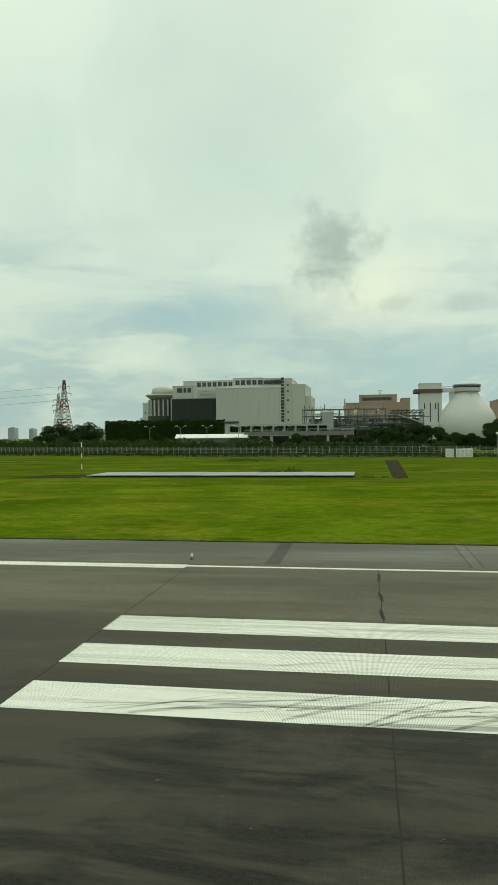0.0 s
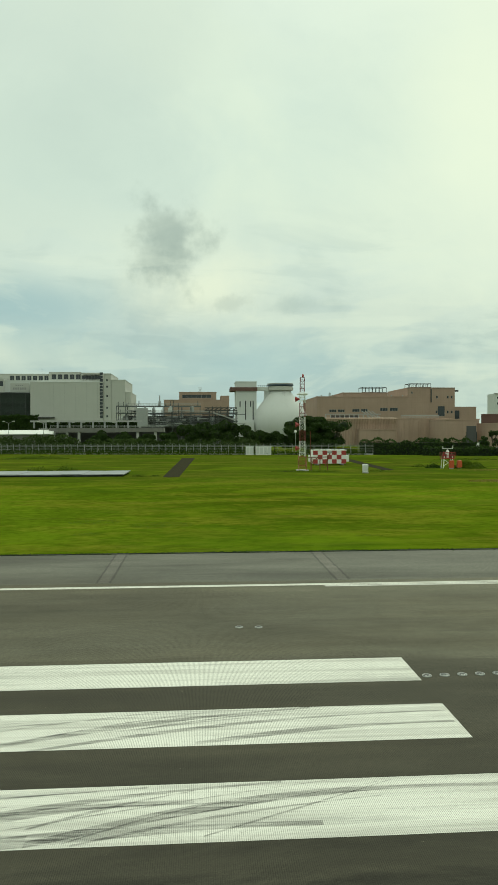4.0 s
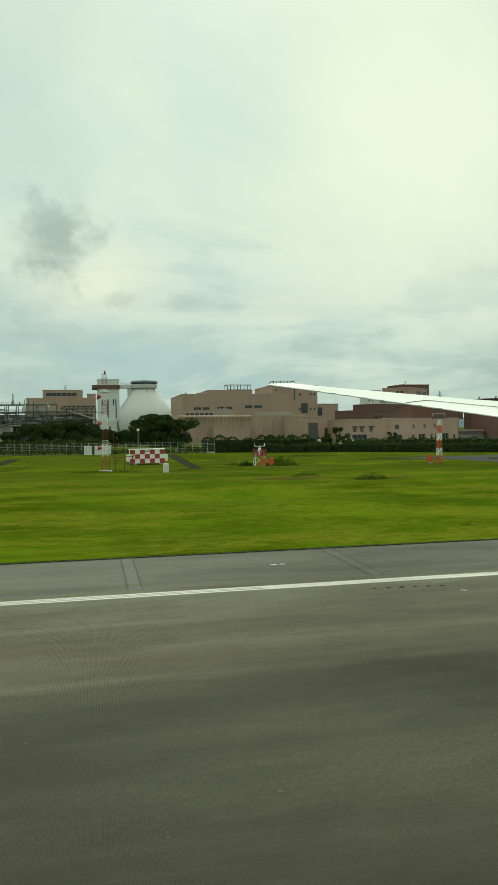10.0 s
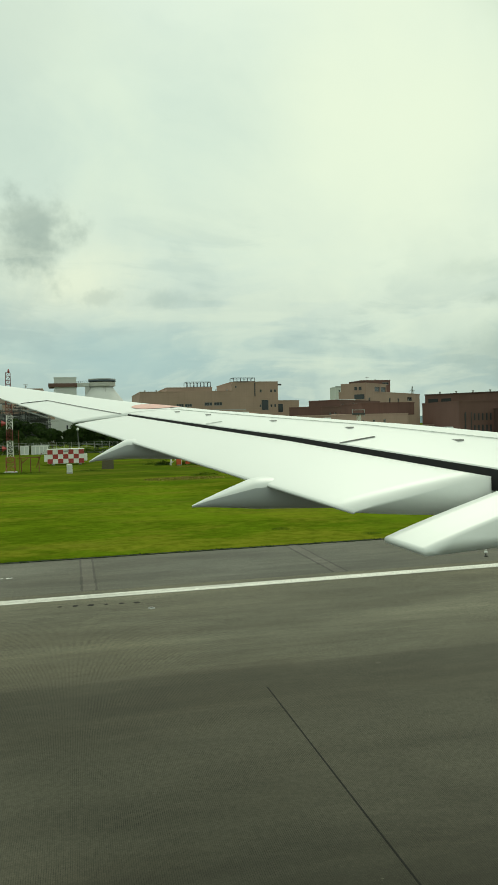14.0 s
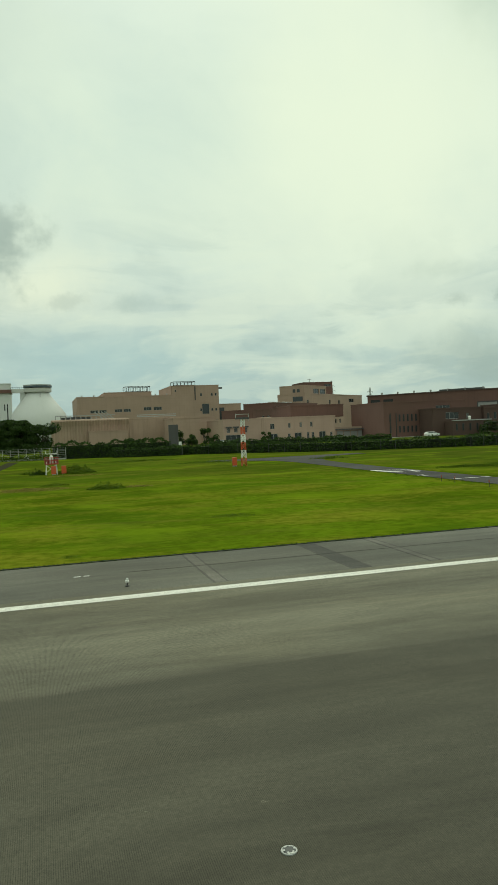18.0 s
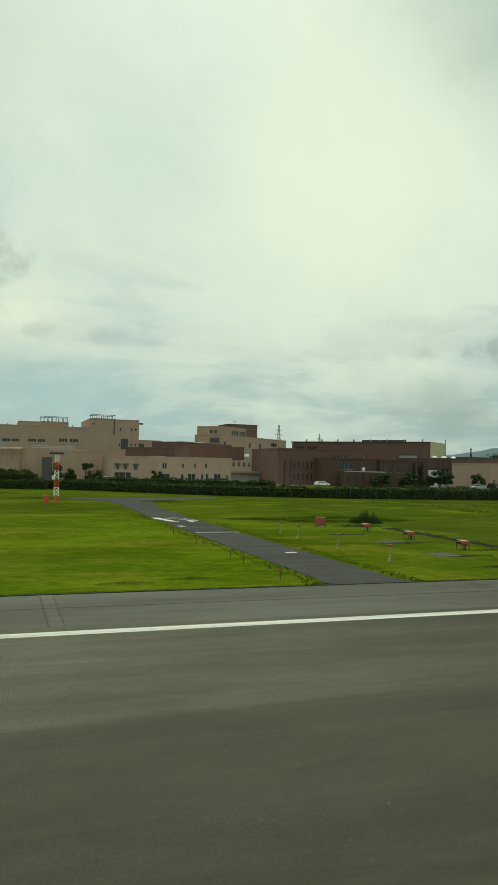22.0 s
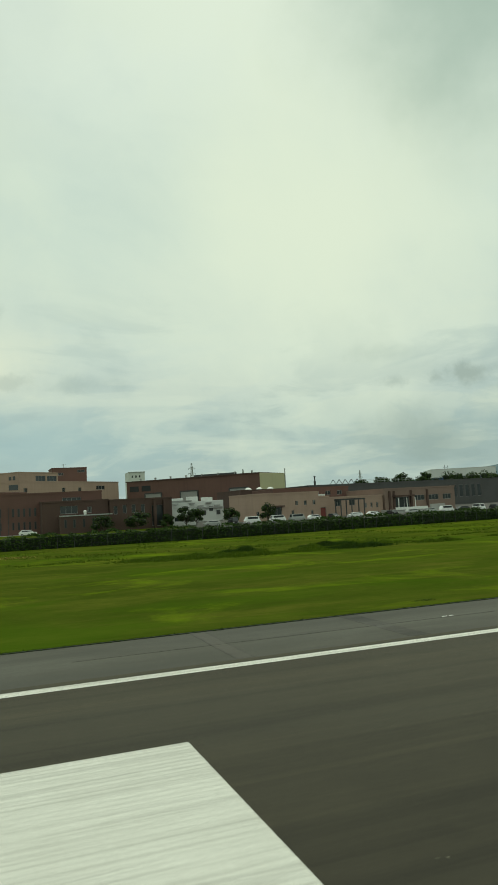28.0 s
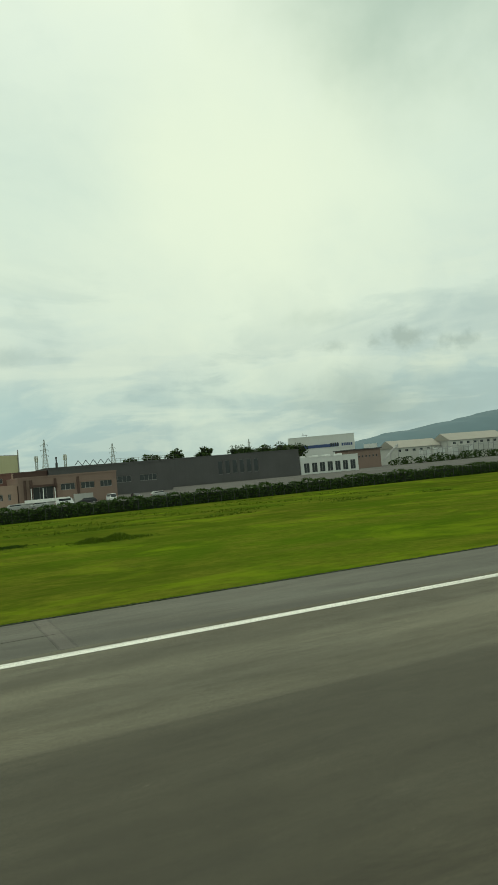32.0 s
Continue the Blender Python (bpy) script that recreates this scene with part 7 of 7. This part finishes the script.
for i, (x, y, h, w) in enumerate(((352, 322, 17.5, 8.0), (364, 326, 19.5, 9.0), (379, 326, 20.0, 9.0), (343, 330, 17.0, 7.0), (402, 333, 18.4, 12.0), (416, 334, 18.0, 12.0), (426, 336, 18.6, 12.0), (436, 338, 17.6, 12.0), (520, 556, 24, 17), (533, 560, 24, 17), (546, 562, 23, 16), (508, 556, 20, 14), (655, 462, 15, 10), (668, 470, 14, 9))):
    tree(x, y, h, w, 220 + i, "dark green tree standing behind the works", 0, 0.35, 0.65, 1000, FOLIAGE, "far trees")

shrub_bank("shrub_belt", [(560, 424), (600, 425), (650, 430), (700, 434)], 3.0, 3.0, 6.5, 5.0, 0.75, 150, FOLIAGE, "dark green shrubs before the far sheds", 38, "shrubs")
shrub_bank("shrub_belt", [(545, 520), (575, 540), (600, 560)], 4.0, 6.0, 13.0, 5.0, 0.9, 200, FOLIAGE, "dark green trees before the white hall", 39, "shrubs")

# ---- grass tufts ----
def tufts(n, seed, region, hmin, hmax, name, label, mat, blades=4, width=0.04, patch=0.0, round_=False):
    r = np.random.default_rng(seed)
    x = r.uniform(region[0], region[1], n)
    y = region[2] + (region[3] - region[2]) * r.uniform(0, 1, n) ** 1.6
    if round_:
        x = (region[0] + region[1]) / 2 + (region[1] - region[0]) * 0.22 * r.normal(0, 1, n)
        y = (region[2] + region[3]) / 2 + (region[3] - region[2]) * 0.22 * r.normal(0, 1, n)
    keep = np.ones(n, bool)
    for xa, xb, ya, yb in ((98.6, 103.5, 33, 92), (99.0, 106.8, 80, 150), (14.6, 18, 95, 168), (47.8, 53.8, 110, 178), (120.4, 122.5, 33, 70), (-33, 9, 98, 108)):
        keep &= ~((x > xa) & (x < xb) & (y > ya) & (y < yb))
    if patch:
        keep &= np.sin(x * 0.31 + 2 * np.sin(y * 0.17)) + np.sin(y * 0.43 + x * 0.11) + r.normal(0, 0.5, n) > patch
    x, y = x[keep], y[keep]
    n = len(x)
    n2 = n * blades
    cx, cy = np.repeat(x, blades) + r.normal(0, 0.10, n2), np.repeat(y, blades) + r.normal(0, 0.10, n2)
    h = r.uniform(hmin, hmax, n2)
    if round_:
        # lower and thinner towards the rim of the clump
        q = ((cx - (region[0] + region[1]) / 2) / (region[1] - region[0])) ** 2 + ((cy - (region[2] + region[3]) / 2) / (region[3] - region[2])) ** 2
        h = h * np.exp(-6.0 * q) * (0.7 + 0.3 * np.sin(cx * 1.9 + seed))
    a = r.uniform(0, 2 * np.pi, n2)
    lean = r.uniform(0.1, 0.7, n2) * h
    w = width * r.uniform(0.6, 1.4, n2)
    base = np.full(n2, -0.07)
    v = np.stack([np.stack([cx - w * np.sin(a), cy + w * np.cos(a), base], 1), np.stack([cx + w * np.sin(a), cy - w * np.cos(a), base], 1),
                  np.stack([cx + lean * np.cos(a), cy + lean * np.sin(a), h], 1)], 1).reshape(-1, 3)
    me = bpy.data.meshes.new(name)
    me.vertices.add(3 * n2)
    me.vertices.foreach_set("co", v.ravel())
    me.loops.add(3 * n2)
    me.loops.foreach_set("vertex_index", np.arange(3 * n2))
    me.polygons.add(n2)
    me.polygons.foreach_set("loop_start", np.arange(n2) * 3)
    me.polygons.foreach_set("loop_total", np.full(n2, 3))
    me.update(calc_edges=True)
    return tagged(part(name, me, mat), label, "grass", kind="stuff")


# dark uneven lip where the turf meets the shoulder: the step's shadow as a near-black strip
tagged(part("turf_lip_shade", box(-60, 330, 33.74, 33.84, -0.1, 0.030), GLOOM), "thin dark strip of painted shade where the turf ends", "soil", kind="structure")
tufts(34000, 2, (-60, 330, 33.78, 34.05), 0.0, 0.05, "grass_edge", "thin dark uneven turf lip along the shoulder", BUSH, 3, 0.05)


def weeds(x, y, rx, ry, h, n, mat, label, seed, leaf=0.16):
    """A low uneven cushion of weeds, thinning out at its rim."""
    r = np.random.default_rng(seed)
    n, leaf = (int(n * 8), leaf * 0.26) if h < 0.2 else (int(n * 2.0), leaf * 0.62)
    a, q = r.uniform(0, 2 * np.pi, n), r.uniform(0, 1, n) ** 0.7
    lump = 0.55 + 0.45 * np.sin(a * 3 + seed) * np.cos(q * 7 + seed)
    px_, py_ = x + rx * q * np.cos(a), y + ry * q * np.sin(a)
    pz = h * r.uniform(0.05, 1.0, n) * (1 - q ** 2.2) * lump - 0.03
    return tagged(part("weed_clump", leaf_cloud(np.stack([px_, py_, np.maximum(pz, -0.03)], 1), leaf, seed), mat), label, "weeds", kind="stuff")


TALLW, LOWW, DRYW = "clump of tall dark weeds in the grass", "low weed clump in the mown grass", "pale dry grass patch in the turf"
for i, (x, y, rx, ry, h, n, mat, lab, leaf) in enumerate((
        (-5.4, 109.2, 2.6, 1.2, 1.2, 420, REED, TALLW, 0.20), (-1.4, 109.0, 2.2, 1.2, 1.5, 460, REED, TALLW, 0.20), (-18.5, 166, 8.0, 2.0, 1.3, 700, REED, TALLW, 0.24), (-11, 112, 5, 1.0, 0.35, 260, REED, LOWW, 0.18),
        (2.4, 35.1, 1.2, 0.35, 0.16, 160, REED, LOWW, 0.08), (3.7, 46.9, 0.7, 0.5, 0.10, 90, REED, LOWW, 0.07), (16.6, 45.1, 2.2, 1.6, 0.16, 320, REED, LOWW, 0.08), (12.0, 47.0, 1.8, 1.2, 0.10, 200, REED, LOWW, 0.08),
        (10.6, 98.4, 1.3, 0.6, 0.30, 120, REED, LOWW, 0.14), (12.9, 98.3, 0.7, 0.6, 0.30, 80, REED, LOWW, 0.14),
        (88.0, 36.4, 1.6, 0.4, 0.16, 160, BUSH, LOWW, 0.08), (91.8, 37.4, 1.5, 0.4, 0.14, 160, BUSH, LOWW, 0.08), (181.0, 36.0, 0.9, 0.3, 0.09, 60, BUSH, LOWW, 0.08), (193.4, 36.4, 0.8, 0.3, 0.09, 50, BUSH, LOWW, 0.08), (241.2, 36.0, 1.5, 0.5, 0.14, 150, BUSH, LOWW, 0.08), 
        (122.3, 74.5, 2.1, 1.5, 1.7, 5200, HEDGE, "round dark green bush beside the drain", 0.10), (118.6, 69.4, 3.0, 1.2, 0.3, 300, BUSH, LOWW, 0.12), (118.5, 47.2, 2.0, 0.5, 0.16, 160, BUSH, LOWW, 0.09), (114.6, 53.0, 2.6, 0.5, 0.16, 200, BUSH, LOWW, 0.09), (112.6, 38.6, 1.8, 0.5, 0.14, 160, BUSH, LOWW, 0.08),
        (56.8, 119.5, 1.7, 1.2, 0.8, 190, REED, LOWW, 0.18), (63.9, 116.0, 3.2, 2.4, 1.7, 2200, REED, TALLW, 0.20), (58.2, 116.6, 1.4, 1.0, 1.2, 500, BUSH, TALLW, 0.18), (65.4, 79.6, 2.2, 1.4, 1.0, 1100, REED, LOWW, 0.12), (60.2, 89.3, 1.8, 1.0, 0.6, 200, REED, LOWW, 0.14),
        (56.8, 84.0, 5.0, 2.4, 0.30, 1300, STRAW, DRYW, 0.12), (68.8, 80.0, 1.8, 1.0, 0.25, 160, STRAW, DRYW, 0.14), (63.5, 108.5, 4.2, 0.9, 0.22, 240, STRAW, DRYW, 0.14),
        (46, 107.5, 2.4, 0.8, 0.35, 150, REED, LOWW, 0.14), (38, 107, 2.6, 0.8, 0.35, 150, REED, LOWW, 0.14), (33, 108.4, 3.2, 0.9, 0.25, 150, REED, LOWW, 0.14),
        (108, 119, 4.0, 2.0, 0.6, 320, REED, LOWW, 0.20), (88, 128, 6.0, 2.5, 0.5, 400, REED, LOWW, 0.20), (78, 150, 9.0, 3.0, 0.6, 480, REED, LOWW, 0.24),
        (55.7, 39.7, 0.6, 0.5, 0.10, 80, REED, LOWW, 0.07), (59.8, 36.0, 0.6, 0.4, 0.12, 80, REED, LOWW, 0.07), (71.3, 47.6, 1.6, 1.2, 0.14, 220, REED, LOWW, 0.09), (158, 112, 7.0, 3.0, 0.5, 420, STRAW, DRYW, 0.20))):
    weeds(x, y, rx, ry, h, n, mat, lab, 500 + i, leaf)
rd = random.Random(31)
for i in range(22):
    y = 37.0 + i * 1.42
    weeds((120.35, 121.8)[i % 2] + rd.uniform(-0.12, 0.12), y, rd.uniform(0.25, 0.5), rd.uniform(0.5, 1.0), rd.uniform(0.10, 0.19), 40, (REED, BUSH)[i % 3 == 0], "ragged weeds hanging over the drain's edge", 700 + i, 0.10)
rw = random.Random(77)
for i in range(16):
    x, y = rw.uniform(-40, 320), 34.1 + abs(rw.gauss(0, 9))
    if not (96 < x < 105 or 119 < x < 124):
        q = rw.uniform(0.4, 1.1)
        weeds(x, y, q, q * 0.7, rw.uniform(0.05, 0.12), int(60 * q), REED, LOWW, 600 + i, 0.07)

# rank uncut grass in clumps on the far stretch
rk = random.Random(9)
for i, (x, y, rx, ry, h) in enumerate(((117.0, 77.0, 5.0, 2.6, 0.55), (111.5, 80.5, 5.0, 2.4, 0.40), (126.0, 78.0, 4.6, 2.4, 0.50), (121.5, 82.5, 6.0, 2.2, 0.45))):
    tufts(900, 60 + i, (x - rx, x + rx, y - ry, y + ry), 0.0, h * 0.6, "rank_grass", "patch of lush dark grass round the bush", REED, 5, 0.035, round_=True)
for i in range(18):
    x, y, q = (rk.uniform(178, 220), rk.uniform(82, 94), rk.uniform(1.6, 5.0)) if i < 12 else (rk.uniform(225, 300), rk.uniform(70, 96), rk.uniform(1.4, 4.0))
    tufts(int(330 * q), 40 + i, (x - q * 1.5, x + q * 1.5, y - q * 0.8, y + q * 0.8), 0.05, rk.uniform(0.35, 1.0), "rank_grass", "clump of tall uncut grass", (REED, REED, BUSH)[i % 3], 5, 0.04, round_=True)
tufts(16000, 68, (150, 330, 92, 133), 0.0, 0.20, "rank_grass", "strip of longer uneven grass before the hedge", REED, 4, 0.05, patch=0.5)

for k, (xa, xb) in enumerate(((97.5, 98.62), (103.5, 104.5))):
    tufts(420, 72 + k, (xa, xb, 34.2, 92), 0.0, 0.09, "verge_grass", "ragged grass hanging over the road's edge", REED, 4, 0.03)

# ---- the airliner's wing, standing where the slow roll brings it ----
WX, WY, WZ = 41.03, -0.73, 6.11
wing = thing("aircraft_wing", (WX, WY, WZ), "white swept airliner wing with lowered flaps and grey fairings", "wing")
wing.matrix_basis = pose(WX, WY, WZ, -0.20, 0.27, -0.99)


def te(Y):
    return -1.3 + 0.40 * (27.0 - Y)


def le(Y):
    return -0.3 + 0.66 * (27.0 - Y)


def plane_z(Y):
    return -2.40 + 0.152 * Y + 0.008 * max(0.0, 17.0 - Y)


def skin(Y, k):
    """Upper and lower skin at spanwise Y, chord fraction k (0 trailing edge, 1 leading edge)."""
    c = le(Y) - te(Y)
    t = 0.115 * c * (4 * min(1, max(0, k)) * (1 - min(1, max(0, k)))) ** 0.75 * (0.55 + 0.75 * k)
    g = 1.05 - 0.55 * min(1.0, max(0.0, (Y - 12.0) / 9.0))
    mid = plane_z(Y) + 0.055 * c * k * g
    return mid + 0.62 * t * g, mid - 0.38 * t


def loft(Y0, Y1, k0, k1, n_span, n_chord, drop=0.0, lower=True, gap=0.0):
    bm = bmesh.new()
    rings = []
    for i in range(n_span + 1):
        Y = Y0 + (Y1 - Y0) * i / n_span
        a, b = te(Y), le(Y)
        ka = k0(Y) if callable(k0) else k0
        kb = k1(Y) if callable(k1) else k1
        up_, dn = [], []
        for j in range(n_chord + 1):
            k = ka + (kb - ka) * (1 - math.cos(math.pi * j / n_chord)) / 2
            zu, zl = skin(Y, k)
            d = -drop * (kb - k) / max(kb - ka, 1e-3) - (gap(Y) if callable(gap) else gap) * (k - ka) / (kb - ka)
            up_.append((a + (b - a) * k, Y, zu + d))
            dn.append((a + (b - a) * k, Y, min(zl, zu - 0.03) + d))
        rings.append([bm.verts.new(p) for p in up_ + dn[::-1]])
    n = len(rings[0])
    for p, q in zip(rings, rings[1:]):
        for j in range(n):
            m = (j + 1) % n
            bm.faces.new((p[j], q[j], q[m], p[m]))
    bm.faces.new(rings[0])
    bm.faces.new(rings[-1][::-1])
    bmesh.ops.recalc_face_normals(bm, faces=bm.faces)
    return bm


part("wing_box", loft(8.1, 17.0, 0.345, 1.0, 24, 18), WINGW, wing, smooth=True)
part("outer_wing", loft(17.02, 25.2, 0.0, 1.0, 30, 20), WINGW, wing, smooth=True)
part("inner_wing", loft(7.4, 8.06, 0.36, 1.0, 6, 18), WINGW, wing, smooth=True)
bm = loft(25.2, 26.4, 0.0, 1.0, 8, 12)
for v in bm.verts:
    s = (v.co.y - 25.2) / 1.2
    v.co.x -= 0.9 * s * s
    v.co.z += 0.10 * s * s
part("raked_tip", bm, WINGW, wing, smooth=True)
part("outer_flap", loft(8.35, 16.9, 0.0, 0.325, 20, 10, 0.03, gap=lambda Y: 0.080 - 0.005 * (Y - 8.3)), WINGW, wing, smooth=True)
part("inner_flap", loft(7.4, 8.0, 0.02, 0.33, 6, 10, 0.30, gap=0.10), WINGW, wing, smooth=True)
# dark cove behind the spoilers: a near-black sheet paints the gap's shade
bm = bmesh.new()
prev = None
for i in range(25):
    Y = 8.1 + (17.0 - 8.1) * i / 24
    x = te(Y) + (le(Y) - te(Y)) * 0.345 - 0.012
    z = skin(Y, 0.345)[0]
    row = [bm.verts.new((x, Y, z - 0.015)), bm.verts.new((x - 0.01, Y, z - 0.30))]
    if prev:
        bm.faces.new((prev[0], row[0], row[1], prev[1]))
    prev = row
part("flap_cove", bm, WINGD, wing, "dark gap ahead of the flap")
# seams of spoilers, aileron and the inner panel, laid just over the skin


def seam(a, b, w, name, mat):
    bm = bmesh.new()
    n = 12
    row = []
    for i in range(n + 1):
        Y = a[0] + (b[0] - a[0]) * i / n
        k = a[1] + (b[1] - a[1]) * i / n
        x = te(Y) + (le(Y) - te(Y)) * k
        row.append(Vector((x, Y, skin(Y, k)[0] + 0.012)))
    for p, q in zip(row, row[1:]):
        add_bar(bm, p, q, w, 0.012)
    part(name, bm, mat, wing)


seam((17.02, 0.30), (20.8, 0.30), 0.035, "aileron_seam", FRAMEM)
seam((20.8, 0.30), (20.8, 0.02), 0.05, "aileron_seam", WINGD)
seam((10.9, 0.345), (10.9, 0.46), 0.05, "spoiler_seam", FRAMEM)
seam((14.2, 0.345), (14.2, 0.42), 0.03, "spoiler_seam", PALE)
seam((8.1, 0.345), (8.1, 0.50), 0.10, "spoiler_seam", WINGD)
seam((8.2, 0.62), (17.0, 0.62), 0.02, "skin_seam", PALE)
for Y in (10.0, 11.9, 13.6, 15.4, 16.4):
    x = te(Y) + (le(Y) - te(Y)) * 0.55
    z = skin(Y, 0.55)[0]
    part("access_mark", box(x - 0.05, x + 0.05, Y - 0.14, Y + 0.14, z - 0.02, z + 0.006), FRAMEM, wing)
for Y in (9.2, 11.3, 13.6, 15.6):
    x = te(Y) + (le(Y) - te(Y)) * 0.80
    z = skin(Y, 0.80)[0]
    part("fairing_bump", box(x - 0.07, x + 0.07, Y - 0.06, Y + 0.06, z - 0.03, z + 0.018, 0.01), WINGW, wing)
# faded red disc, laid over the curved skin
bm = bmesh.new()
dY, dk, rad = 17.9, 0.70, 0.62
dx = te(dY) + (le(dY) - te(dY)) * dk
prev = None
for j in range(7):
    ring = []
    for i in range(32):
        a = 2 * math.pi * i / 32
        Y, x = dY + rad * j / 6 * math.sin(a), dx + rad * j / 6 * math.cos(a)
        ring.append(bm.verts.new((x, Y, skin(Y, (x - te(Y)) / (le(Y) - te(Y)))[0] + 0.012)))
    if prev:
        for i in range(32):
            bm.faces.new((prev[i], prev[(i + 1) % 32], ring[(i + 1) % 32], ring[i]))
    prev = ring
bmesh.ops.remove_doubles(bm, verts=bm.verts, dist=0.001)
part("red_disc", bm, ROSE, wing, "faded red painted disc", smooth=True)
# static wicks along the outer trailing edge
for i in range(8):
    Y = 19.4 + i * 0.75
    part("static_wick", bars([((te(Y) + 0.02, Y, plane_z(Y)), (te(Y) - 0.28, Y + 0.03, plane_z(Y) + 0.01))], 0.02), STEEL, wing)


def fairing(Y, back, drop, length, wid, dep):
    """A pointed canoe under the flap, white above and grey below, rising from its tip to the flap's edge."""
    x0 = te(Y) - back
    z0 = plane_z(Y) - drop
    for half, mat, name in ((1, WINGW, "fairing_top"), (-1, WINGG, "fairing_belly")):
        bm = bmesh.new()
        prev = None
        n = 18
        for i in range(n + 1):
            t = i / n
            x = x0 + length * t
            s = min(1.0, (x - x0) / back)
            r = min(1.0, 0.06 + 0.94 * s) * (1.0 if t < 0.7 else 1.0 - 0.6 * ((t - 0.7) / 0.3))
            cz = z0 + (drop - 0.10) * s ** 0.9 - 0.10 * max(0.0, (x - x0 - back)) / length
            ring = [bm.verts.new((x, Y + wid * r * math.cos(a), cz + half * dep * (0.40 if half > 0 else 1.0) * r * math.sin(a))) for a in [math.pi * j / 10 for j in range(11)]]
            if prev:
                for j in range(10):
                    bm.faces.new((prev[j], prev[j + 1], ring[j + 1], ring[j]))
            prev = ring
        bmesh.ops.recalc_face_normals(bm, faces=bm.faces)
        part(name, bm, mat, wing, smooth=True)


fairing(10.3, 0.95, 0.36, 3.2, 0.28, 0.34)
fairing(14.35, 0.75, 0.42, 2.6, 0.22, 0.28)
